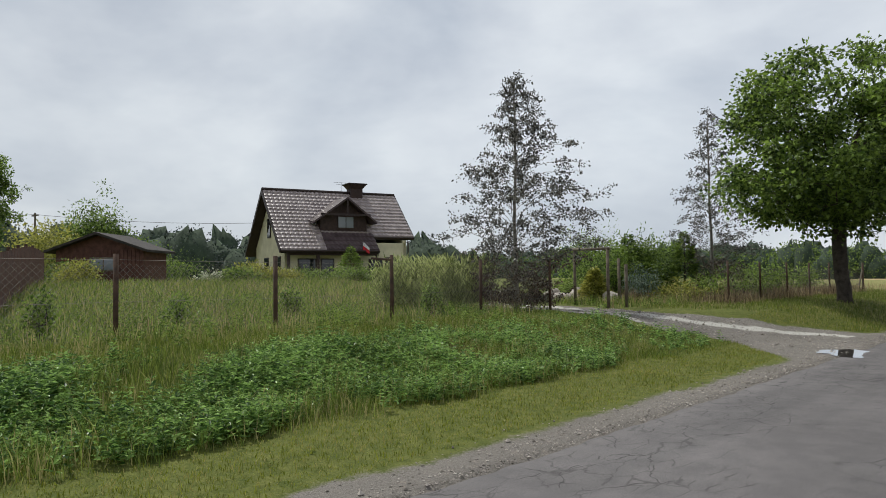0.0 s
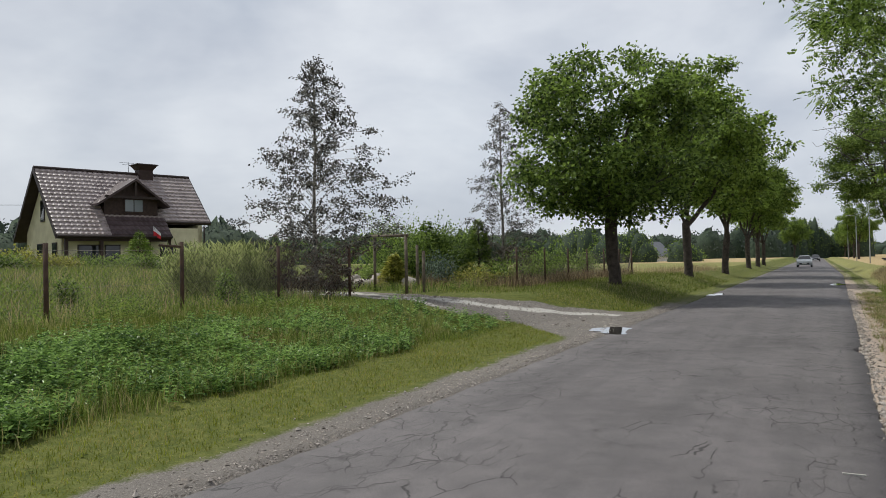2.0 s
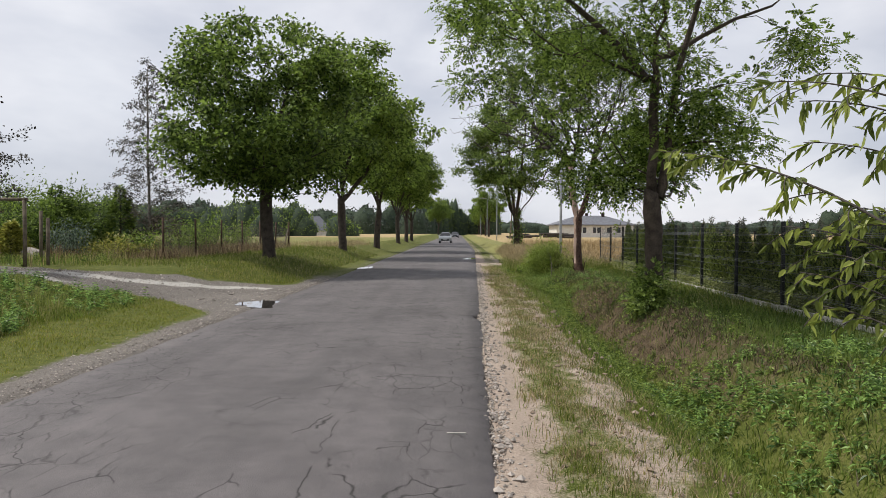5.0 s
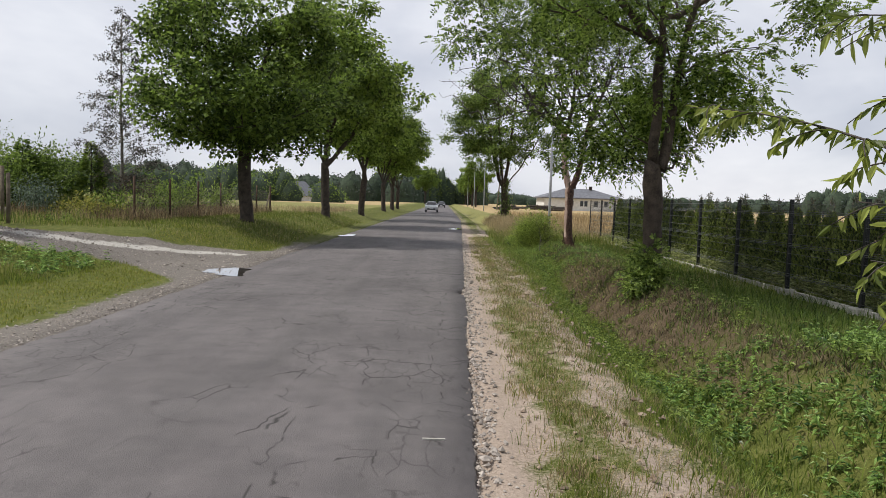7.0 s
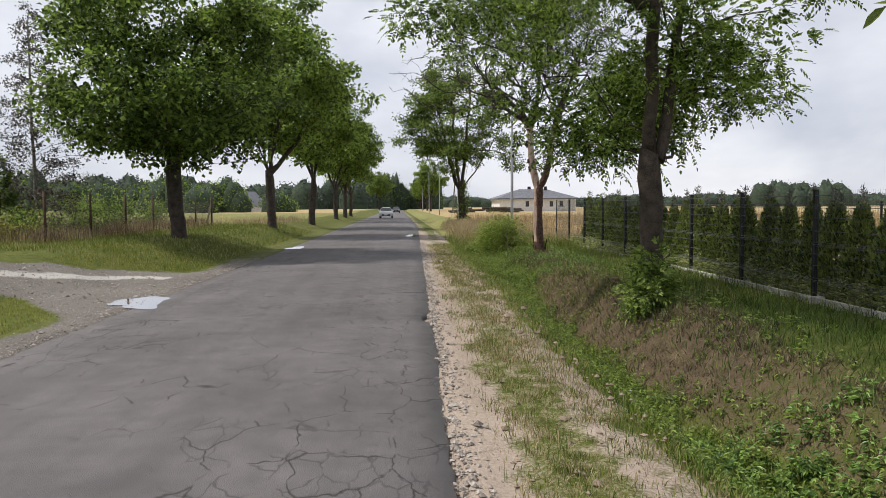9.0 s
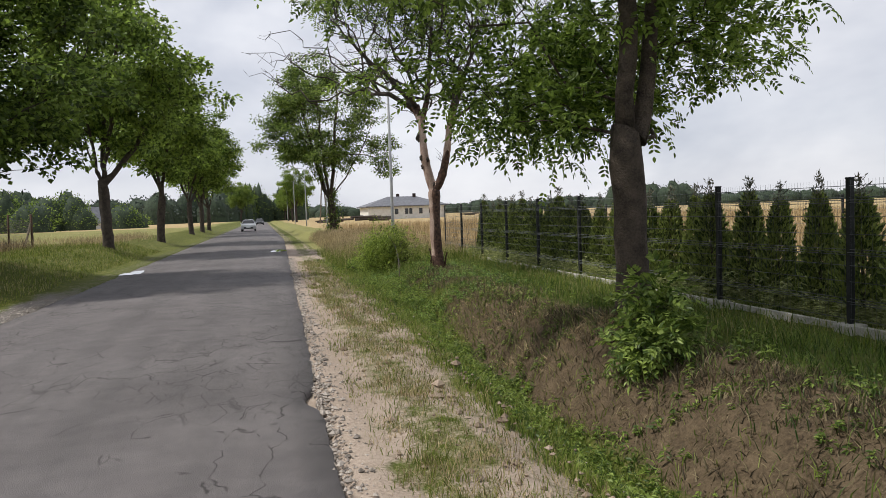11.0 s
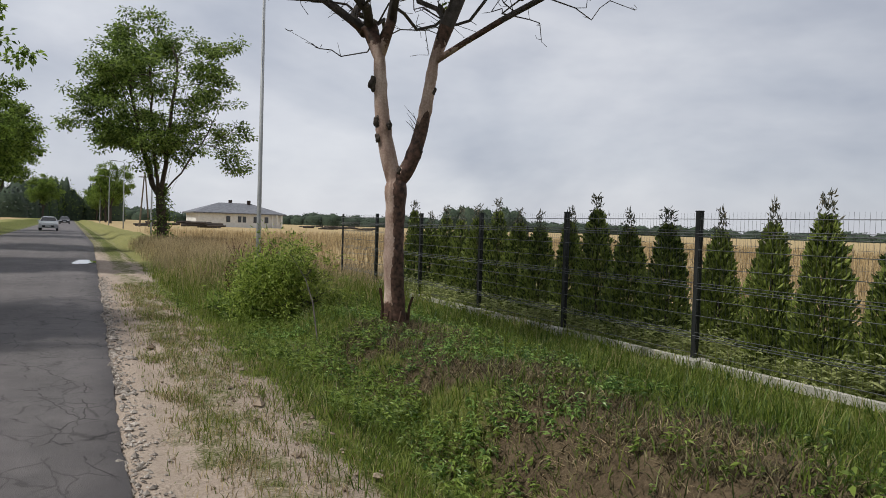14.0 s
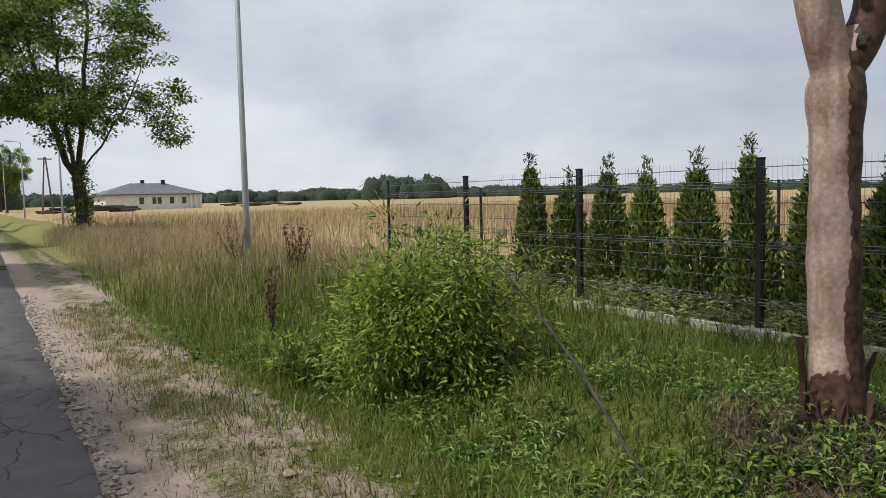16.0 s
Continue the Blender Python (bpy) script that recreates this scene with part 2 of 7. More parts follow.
M_CREAM = surface("cream_render", (0.55, 0.50, 0.34), (0.72, 0.67, 0.48), 1.5, 40, 0.9, 0.15)
M_WHITE = surface("white_render", (0.60, 0.59, 0.57), (0.78, 0.77, 0.74), 1.5, 30, 0.9, 0.1)
M_GREYROOF = surface("grey_roof", (0.085, 0.090, 0.105), (0.17, 0.175, 0.195), 1.5, 15, 0.5, 0.15)
M_SHED = surface("shed_redbrown", (0.055, 0.022, 0.016), (0.125, 0.055, 0.040), 4, 30, 0.7, 0.2)
M_SHEDROOF = surface("shed_roof_felt", (0.022, 0.019, 0.018), (0.055, 0.046, 0.042), 3, 30, 0.85, 0.2)
M_BOULDER = surface("granite_boulder", (0.22, 0.19, 0.165), (0.50, 0.45, 0.40), 4, 40, 0.9, 0.5)
M_FLOWER = leaf_mat("white_flowers", (0.22, 0.27, 0.12), (0.62, 0.63, 0.50), 0.2)
L_YELLOW = leaf_mat("yellow_green_leaves", (0.20, 0.215, 0.035), (0.44, 0.43, 0.095), 0.42)
L_REED = leaf_mat("reed_blades", (0.24, 0.285, 0.10), (0.55, 0.58, 0.27), 0.5, 0.5)
L_BRIGHT = leaf_mat("bright_bush_leaves", (0.12, 0.195, 0.026), (0.41, 0.50, 0.105), 0.50, 0.42)
L_WILLOWY = leaf_mat("pale_long_leaves", (0.13, 0.18, 0.03), (0.36, 0.41, 0.095), 0.5, 0.45)
L_BLUE = leaf_mat("blue_green_needles", (0.08, 0.125, 0.085), (0.24, 0.31, 0.22), 0.25)
L_RUSTY = leaf_mat("dock_seed_heads", (0.065, 0.022, 0.012), (0.15, 0.06, 0.03), 0.1)
M_RED = surface("flag_red", (0.50, 0.02, 0.03), (0.60, 0.04, 0.05), 3, 30, 0.8, 0.1)
M_FLAGWHITE = surface("flag_white", (0.70, 0.70, 0.72), (0.80, 0.80, 0.82), 3, 30, 0.8, 0.1)
M_CARWHITE = surface("car_paint_silver_white", (0.58, 0.59, 0.60), (0.66, 0.67, 0.68), 2, 30, 0.25, 0.0, spec=0.6)
M_CARDARK = surface("car_paint_dark", (0.018, 0.020, 0.024), (0.028, 0.030, 0.035), 2, 30, 0.25, 0.0, spec=0.6)
M_RUBBER = surface("rubber", (0.012, 0.012, 0.012), (0.025, 0.025, 0.025), 8, 60, 0.85, 0.1)
M_LIGHTLENS = surface("lamp_lens", (0.62, 0.63, 0.65), (0.75, 0.76, 0.78), 5, 30, 0.15, 0.0, spec=0.7)
M_PLATE = surface("plate_white", (0.6, 0.6, 0.6), (0.7, 0.7, 0.7), 5, 30, 0.5, 0.0)


def glass_mat(name, col, rough=0.06):
    m = bpy.data.materials.new(name)
    m.use_nodes = True
    b = m.node_tree.nodes["Principled BSDF"]
    b.inputs["Base Color"].default_value = (*col, 1)
    b.inputs["Roughness"].default_value = rough
    b.inputs["Specular IOR Level"].default_value = 0.8
    return m


M_PANE = glass_mat("window_pane_dark", (0.025, 0.028, 0.032))


def water_mat():
    m = bpy.data.materials.new("puddle_water")
    m.use_nodes = True
    nt = m.node_tree
    b = nt.nodes["Principled BSDF"]
    b.inputs["Base Color"].default_value = (0.09, 0.085, 0.08, 1)
    b.inputs["Roughness"].default_value = 0.03
    b.inputs["Specular IOR Level"].default_value = 1.0
    b.inputs["IOR"].default_value = 1.6
    b.inputs["Coat Weight"].default_value = 1.0
    b.inputs["Coat Roughness"].default_value = 0.02
    return m


M_WATER = water_mat()


def asphalt_mat():
    m = bpy.data.materials.new("worn_asphalt")
    m.use_nodes = True
    nt = m.node_tree
    b = nt.nodes["Principled BSDF"]
    L = nt.links.new
    geo = nt.nodes.new("ShaderNodeNewGeometry")

    def noise_tex(scale, detail=5.0, vec=None):
        n = nt.nodes.new("ShaderNodeTexNoise")
        n.inputs["Scale"].default_value, n.inputs["Detail"].default_value = scale, detail
        L(vec or geo.outputs["Position"], n.inputs["Vector"])
        return n

    def ramp(src, p0, c0, p1, c1):
        r = nt.nodes.new("ShaderNodeValToRGB")
        e = r.color_ramp.elements
        e[0].position, e[0].color = p0, (*c0, 1)
        e[1].position, e[1].color = p1, (*c1, 1)
        L(src, r.inputs[0])
        return r.outputs[0]

    def mix(kind, fac, a, c):
        x = nt.nodes.new("ShaderNodeMix")
        x.data_type, x.blend_type = "RGBA", kind
        if isinstance(fac, float):
            x.inputs[0].default_value = fac
        else:
            L(fac, x.inputs[0])
        L(a, x.inputs[6])
        L(c, x.inputs[7])
        return x.outputs[2]

    big = noise_tex(0.55, 6.0)
    mid = noise_tex(3.5, 6.0)
    grit = noise_tex(160.0, 2.0)
    col = ramp(big.outputs[0], 0.32, (0.101, 0.092, 0.094), 0.70, (0.146, 0.134, 0.136))
    col = mix("MULTIPLY", 1.0, col, ramp(mid.outputs[0], 0.30, (0.84, 0.84, 0.84), 0.72, (1.10, 1.09, 1.08)))
    col = mix("MULTIPLY", 1.0, col, ramp(grit.outputs[0], 0.30, (0.62, 0.62, 0.63), 0.70, (1.35, 1.35, 1.33)))
    # long wear streaks along the driving direction
    mp = nt.nodes.new("ShaderNodeMapping")
    mp.inputs["Scale"].default_value = (2.2, 0.07, 1.0)
    L(geo.outputs["Position"], mp.inputs["Vector"])
    streak = noise_tex(1.0, 4.0, mp.outputs[0])
    col = mix("MULTIPLY", 1.0, col, ramp(streak.outputs[0], 0.35, (0.88, 0.88, 0.88), 0.65, (1.10, 1.09, 1.09)))
    # fine alligator cracks in worn patches
    warp = noise_tex(4.5, 8.0)
    wv = nt.nodes.new("ShaderNodeVectorMath")
    wv.operation = "MULTIPLY_ADD"
    L(warp.outputs[1], wv.inputs[0])
    wv.inputs[1].default_value = (0.17, 0.17, 0.0)
    along = nt.nodes.new("ShaderNodeVectorMath")
    along.operation = "MULTIPLY"
    along.inputs[1].default_value = (1.0, 0.5, 0.0)
    L(geo.outputs["Position"], along.inputs[0])
    L(along.outputs[0], wv.inputs[2])
    vor = nt.nodes.new("ShaderNodeTexVoronoi")
    vor.feature = "DISTANCE_TO_EDGE"
    vor.inputs["Scale"].default_value = 1.9
    L(wv.outputs[0], vor.inputs["Vector"])
    line = nt.nodes.new("ShaderNodeMapRange")
    line.inputs[1].default_value, line.inputs[2].default_value = 0.003, 0.015
    line.inputs[3].default_value, line.inputs[4].default_value = 1.0, 0.0
    L(vor.outputs[0], line.inputs[0])
    where = noise_tex(0.75, 3.0)
    xyz = nt.nodes.new("ShaderNodeSeparateXYZ")
    L(geo.outputs["Position"], xyz.inputs[0])

    def plus_band(src, x0, x1, x2, x3):
        """Adds to a noise along the strips beyond x0..x1 to the right and x2..x3 to the left."""
        for a0, a1, amount in ((x0, x1, 0.085), (x2, x3, 0.12)):
            r = nt.nodes.new("ShaderNodeMapRange")
            r.inputs[1].default_value, r.inputs[2].default_value = a0, a1
            r.inputs[3].default_value, r.inputs[4].default_value = 0.0, amount
            L(xyz.outputs[0], r.inputs[0])
            q = nt.nodes.new("ShaderNodeMath")
            L(src, q.inputs[0])
            L(r.outputs[0], q.inputs[1])
            src = q.outputs[0]
        return src

    wr = nt.nodes.new("ShaderNodeMapRange")
    wr.inputs[1].default_value, wr.inputs[2].default_value = 0.50, 0.56
    L(plus_band(where.outputs[0], -1.7, -0.5, -2.5, -3.3), wr.inputs[0])
    brk = noise_tex(2.6, 2.0)
    br = nt.nodes.new("ShaderNodeMapRange")
    br.inputs[1].default_value, br.inputs[2].default_value = 0.42, 0.50
    L(brk.outputs[0], br.inputs[0])
    cm = nt.nodes.new("ShaderNodeMath")
    cm.operation = "MULTIPLY"
    L(line.outputs[0], cm.inputs[0])
    L(wr.outputs[0], cm.inputs[1])
    cm2 = nt.nodes.new("ShaderNodeMath")
    cm2.operation = "MULTIPLY"
    L(cm.outputs[0], cm2.inputs[0])
    L(br.outputs[0], cm2.inputs[1])
    vor2 = nt.nodes.new("ShaderNodeTexVoronoi")
    vor2.feature = "DISTANCE_TO_EDGE"
    vor2.inputs["Scale"].default_value = 4.2
    L(wv.outputs[0], vor2.inputs["Vector"])
    line2 = nt.nodes.new("ShaderNodeMapRange")
    line2.inputs[1].default_value, line2.inputs[2].default_value = 0.006, 0.034
    line2.inputs[3].default_value, line2.inputs[4].default_value = 0.62, 0.0
    L(vor2.outputs[0], line2.inputs[0])
    where2 = noise_tex(0.42, 3.0)
    wr2 = nt.nodes.new("ShaderNodeMapRange")
    wr2.inputs[1].default_value, wr2.inputs[2].default_value = 0.53, 0.60
    L(plus_band(where2.outputs[0], -1.5, -0.3, -2.6, -3.3), wr2.inputs[0])
    cm3 = nt.nodes.new("ShaderNodeMath")
    cm3.operation = "MULTIPLY"
    L(line2.outputs[0], cm3.inputs[0])
    L(wr2.outputs[0], cm3.inputs[1])
    cm4 = nt.nodes.new("ShaderNodeMath")
    cm4.operation = "MULTIPLY"
    L(cm3.outputs[0], cm4.inputs[0])
    L(br.outputs[0], cm4.inputs[1])
    both = nt.nodes.new("ShaderNodeMath")
    both.operation = "MAXIMUM"
    L(cm2.outputs[0], both.inputs[0])
    L(cm4.outputs[0], both.inputs[1])
    cm2 = both
    dark = nt.nodes.new("ShaderNodeRGB")
    dark.outputs[0].default_value = (0.032, 0.029, 0.028, 1)
    col = mix("MIX", cm2.outputs[0], col, dark.outputs[0])
    L(col, b.inputs["Base Color"])
    b.inputs["Roughness"].default_value = 0.72
    b.inputs["Specular IOR Level"].default_value = 0.35
    hgt = grit
    bp = nt.nodes.new("ShaderNodeBump")
    bp.inputs["Strength"].default_value, bp.inputs["Distance"].default_value = 0.5, 0.012
    L(hgt.outputs[0], bp.inputs["Height"])
    L(bp.outputs[0], b.inputs["Normal"])
    return m


M_ASPHALT = asphalt_mat()


def ground_mat():
    """Earth, sand, gravel and turf, mixed by the zone weights that the sheet carries."""
    m = bpy.data.materials.new("earth_and_turf")
    m.use_nodes = True
    nt = m.node_tree
    b = nt.nodes["Principled BSDF"]
    L = nt.links.new
    geo = nt.nodes.new("ShaderNodeNewGeometry")

    def noise_tex(scale, detail=6.0):
        n = nt.nodes.new("ShaderNodeTexNoise")
        n.inputs["Scale"].default_value, n.inputs["Detail"].default_value = scale, detail
        L(geo.outputs["Position"], n.inputs["Vector"])
        return n.outputs[0]

    def blend(src, c0, c1, p0=0.32, p1=0.68):
        r = nt.nodes.new("ShaderNodeValToRGB")
        e = r.color_ramp.elements
        e[0].position, e[0].color = p0, (*c0, 1)
        e[1].position, e[1].color = p1, (*c1, 1)
        L(src, r.inputs[0])
        return r.outputs[0]

    n_mid, n_fine, n_big, n_grit = noise_tex(5.0), noise_tex(38.0), noise_tex(0.6), noise_tex(170.0, 2.0)

    def mixc(fac, a, c, kind="MIX"):
        x = nt.nodes.new("ShaderNodeMix")
        x.data_type, x.blend_type = "RGBA", kind
        if isinstance(fac, float):
            x.inputs[0].default_value = fac
        else:
            L(fac, x.inputs[0])
        L(a, x.inputs[6])
        L(c, x.inputs[7])
        return x.outputs[2]

    zone = nt.nodes.new("ShaderNodeVertexColor")
    zone.layer_name = "zone"
    sep = nt.nodes.new("ShaderNodeSeparateColor")
    L(zone.outputs[0], sep.inputs[0])
    zone2 = nt.nodes.new("ShaderNodeVertexColor")
    zone2.layer_name = "zone_b"
    sep2 = nt.nodes.new("ShaderNodeSeparateColor")
    L(zone2.outputs[0], sep2.inputs[0])

    def sharpen(src):
        """Frays a zone's border with the middle and fine noise."""
        a = nt.nodes.new("ShaderNodeMath")
        a.operation = "MULTIPLY_ADD"
        L(n_mid, a.inputs[0])
        a.inputs[1].default_value = 0.9
        L(src, a.inputs[2])
        a2 = nt.nodes.new("ShaderNodeMath")
        a2.operation = "MULTIPLY_ADD"
        L(n_fine, a2.inputs[0])
        a2.inputs[1].default_value = 0.7
        L(a.outputs[0], a2.inputs[2])
        r = nt.nodes.new("ShaderNodeMapRange")
        r.inputs[1].default_value, r.inputs[2].default_value = 1.12, 1.48
        L(a2.outputs[0], r.inputs[0])
        return r.outputs[0]

    # the turf's dark fine specks imitate shadowed gaps between the blades
    turf = mixc(n_big, blend(n_fine, (0.032, 0.046, 0.010), (0.15, 0.17, 0.038)), blend(n_mid, (0.055, 0.075, 0.015), (0.19, 0.19, 0.058)))
    sand = mixc(n_mid, blend(n_fine, (0.26, 0.206, 0.166), (0.47, 0.388, 0.322)), blend(n_big, (0.29, 0.232, 0.188), (0.46, 0.380, 0.315)))
    sand = mixc(1.0, sand, blend(n_grit, (0.86, 0.855, 0.85), (1.12, 1.12, 1.12)), "MULTIPLY")
    wheat = mixc(n_mid, blend(n_fine, (0.27, 0.20, 0.10), (0.46, 0.36, 0.20)), blend(n_big, (0.32, 0.235, 0.12), (0.50, 0.385, 0.21)))
    drycol = mixc(n_mid, blend(n_fine, (0.036, 0.026, 0.017), (0.155, 0.114, 0.072)), blend(n_mid, (0.045, 0.033, 0.021), (0.15, 0.112, 0.070)))
    gravel = mixc(n_mid, blend(n_fine, (0.105, 0.094, 0.086), (0.27, 0.245, 0.222)), blend(n_big, (0.13, 0.117, 0.107), (0.24, 0.218, 0.198)))
    gravel = mixc(1.0, gravel, blend(n_grit, (0.55, 0.55, 0.55), (1.4, 1.4, 1.38)), "MULTIPLY")
    stubble = mixc(n_mid, blend(n_fine, (0.15, 0.155, 0.055), (0.29, 0.27, 0.105)), blend(n_big, (0.15, 0.16, 0.055), (0.27, 0.255, 0.10)))
    col = mixc(sharpen(sep.outputs[1]), turf, drycol)
    col = mixc(sharpen(sep2.outputs[1]), col, stubble)
    col = mixc(sharpen(sep.outputs[2]), col, wheat)
    col = mixc(sharpen(sep2.outputs[0]), col, gravel)
    col = mixc(sharpen(sep.outputs[0]), col, sand)
    pale = mixc(n_mid, blend(n_fine, (0.34, 0.32, 0.29), (0.58, 0.56, 0.52)), blend(n_big, (0.36, 0.34, 0.31), (0.52, 0.50, 0.46)))
    col = mixc(sharpen(sep2.outputs[2]), col, pale)
    L(col, b.inputs["Base Color"])
    b.inputs["Roughness"].default_value = 0.95
    b.inputs["Specular IOR Level"].default_value = 0.12
    hs = nt.nodes.new("ShaderNodeMath")
    hs.operation = "MULTIPLY_ADD"
    L(n_grit, hs.inputs[0])
    hs.inputs[1].default_value = 0.3
    L(n_fine, hs.inputs[2])
    hs2 = nt.nodes.new("ShaderNodeMath")
    hs2.operation = "MULTIPLY_ADD"
    L(n_mid, hs2.inputs[0])
    hs2.inputs[1].default_value = 1.6
    L(hs.outputs[0], hs2.inputs[2])
    bp = nt.nodes.new("ShaderNodeBump")
    bp.inputs["Strength"].default_value, bp.inputs["Distance"].default_value = 0.6, 0.04
    L(hs2.outputs[0], bp.inputs["Height"])
    L(bp.outputs[0], b.inputs["Normal"])
    return m


M_GROUND = ground_mat()


# ---- mesh helpers ----
def mesh_obj(name, verts, faces, material, parent=None, label="", smooth=False):
    """verts (n,3); faces: a list of int arrays, each (k, corners)."""
    me = bpy.data.meshes.new(name)
    verts = np.asarray(verts, dtype=np.float32).reshape(-1, 3)
    faces = [np.asarray(f, dtype=np.int32) for f in faces if len(f)]
    me.vertices.add(len(verts))
    me.vertices.foreach_set("co", verts.ravel())
    loops = np.concatenate([f.ravel() for f in faces])
    sizes = np.concatenate([np.full(len(f), f.shape[1], dtype=np.int32) for f in faces])
    starts = np.concatenate([[0], np.cumsum(sizes)[:-1]]).astype(np.int32)
    me.loops.add(len(loops))
    me.loops.foreach_set("vertex_index", loops)
    me.polygons.add(len(sizes))
    me.polygons.foreach_set("loop_start", starts)
    me.polygons.foreach_set("use_smooth", np.full(len(sizes), smooth))
    me.update(calc_edges=True)
    me.validate()
    for one in (material if isinstance(material, (list, tuple)) else [material]):
        me.materials.append(one)
    ob = new(name, me)
    if parent:
        ob.parent = parent
    if label:
        ob["label"] = label
    return ob


class Build:
    """Gathers boxes, tubes and loose faces into one mesh."""

    def __init__(self):
        self.v, self.f3, self.f4, self.n = [], [], [], 0

    def add(self, verts, quads=(), tris=()):
        verts = np.asarray(verts, dtype=float).reshape(-1, 3)
        if len(quads):
            self.f4.append(np.asarray(quads) + self.n)
        if len(tris):
            self.f3.append(np.asarray(tris) + self.n)
        self.v.append(verts)
        self.n += len(verts)
        return self

    def box(self, lo, hi, m=None, bevel=0.0):
        lo, hi = np.minimum(lo, hi).astype(float), np.maximum(lo, hi).astype(float)
        if bevel:
            c, h = (lo + hi) / 2, (hi - lo) / 2
            b = min(bevel, 0.45 * h.min())
            pts, idx = [], {}
            for sx in (-1, 1):
                for sy in (-1, 1):
                    for sz in (-1, 1):
                        for a in range(3):
                            p = np.array([sx, sy, sz]) * (h - b)
                            p[a] = (sx, sy, sz)[a] * h[a]
                            idx[(sx, sy, sz, a)] = len(pts)
                            pts.append(c + p)
            q, t = [], []
            for a in range(3):
                o = [i for i in range(3) if i != a]
                for s in (-1, 1):
                    ring = []
                    for s1, s2 in ((-1, -1), (1, -1), (1, 1), (-1, 1)):
                        k = [0, 0, 0]
                        k[a], k[o[0]], k[o[1]] = s, s1, s2
                        ring.append(idx[(*k, a)])
                    q.append(ring if (s > 0) == (a != 1) else ring[::-1])
            for a in range(3):
                o = [i for i in range(3) if i != a]
                for s1 in (-1, 1):
                    for s2 in (-1, 1):
                        k0, k1 = [0, 0, 0], [0, 0, 0]
                        k0[a], k1[a] = -1, 1
                        for k in (k0, k1):
                            k[o[0]], k[o[1]] = s1, s2
                        ring = [idx[(*k0, o[0])], idx[(*k1, o[0])], idx[(*k1, o[1])], idx[(*k0, o[1])]]
                        q.append(ring)
            for sx in (-1, 1):
                for sy in (-1, 1):
                    for sz in (-1, 1):
                        t.append([idx[(sx, sy, sz, a)] for a in range(3)])
            pts = np.array(pts)
        else:
            pts = np.array([[(lo, hi)[i][0], (lo, hi)[j][1], (lo, hi)[k][2]] for i in (0, 1) for j in (0, 1) for k in (0, 1)])
            q = [(0, 1, 3, 2), (4, 6, 7, 5), (0, 4, 5, 1), (2, 3, 7, 6), (0, 2, 6, 4), (1, 5, 7, 3)]
            t = []
        if m is not None:
            pts = np.array([m @ Vector(p) for p in pts])
        return self.add(pts, q, t)

    def tube(self, pts, radii, sides=8, cap=True):
        pts = np.asarray(pts, dtype=float)
        radii = np.broadcast_to(np.asarray(radii, dtype=float), (len(pts),))
        d = np.gradient(pts, axis=0)
        d /= np.linalg.norm(d, axis=1)[:, None] + 1e-9
        ref = np.array([0.0, 0, 1]) if abs(d[0, 2]) < 0.9 else np.array([1.0, 0, 0])
        rings = []
        u = np.cross(d[0], ref)
        a = np.arange(sides) * 2 * math.pi / sides
        for i in range(len(pts)):
            u = u - d[i] * np.dot(u, d[i])
            u /= np.linalg.norm(u) + 1e-9
            w = np.cross(d[i], u)
            rings.append(pts[i] + radii[i] * (np.cos(a)[:, None] * u + np.sin(a)[:, None] * w))
        q = []
        for i in range(len(pts) - 1):
            for j in range(sides):
                k = (j + 1) % sides
                q.append((i * sides + j, i * sides + k, (i + 1) * sides + k, (i + 1) * sides + j))
        v, t = np.concatenate(rings), []
        if cap:
            n = len(v)
            v = np.concatenate([v, pts[:1], pts[-1:]])
            t = [(n, (j + 1) % sides, j) for j in range(sides)]
            e = (len(pts) - 1) * sides
            t += [(n + 1, e + j, e + (j + 1) % sides) for j in range(sides)]
        return self.add(v, q, t)

    def obj(self, name, material, parent=None, label="", smooth=False):
        return mesh_obj(name, np.concatenate(self.v), [np.concatenate(f) for f in (self.f4, self.f3) if f], material, parent, label, smooth)


def holder(name, at=(0, 0, 0), rz=0.0):
    e = new(name)
    e.matrix_world = pose(*at, 0, 0, rz)
    return e


def sm(a, b, x):
    t = np.clip((np.asarray(x, dtype=float) - a) / (b - a), 0, 1)
    return t * t * (3 - 2 * t)


_wave = np.random.RandomState(5)
_WAVES = [(_wave.uniform(-1, 1, 2), _wave.uniform(0, 6.28)) for _ in range(24)]


def rough(x, y, size=1.0, n=10):
    """Cheap smooth noise about -1 to 1 of the given feature size."""
    s = 0
    for (d, p) in _WAVES[:n]:
        k = d / np.linalg.norm(d) * (2.2 + 3.5 * abs(d[0])) / size
        s = s + np.sin(k[0] * x + k[1] * y + p)
    return s / math.sqrt(n) * 0.8


# ---- the lie of the land ----
ROAD_L = -4.0


def road_r(y):
    return 0.50 + 0.0215 * np.clip(y, -40, 65)


def drive(x):
    """Middle and half width (along y) of the driveway at x."""
    mid = np.interp(-x, [4, 4.7, 6.5, 7.4, 8.3, 9, 10.5, 12, 14, 17, 24, 33], [19.6, 19.5, 19.75, 19.25, 18.6, 18.4, 18.95, 19.8, 21.1, 22.4, 26.0, 30.0])
    half = np.interp(-x, [4, 4.7, 5.6, 6.5, 8, 9, 12, 33], [5.0, 4.2, 3.0, 2.0, 1.45, 1.25, 1.3, 1.2])
    return mid, half


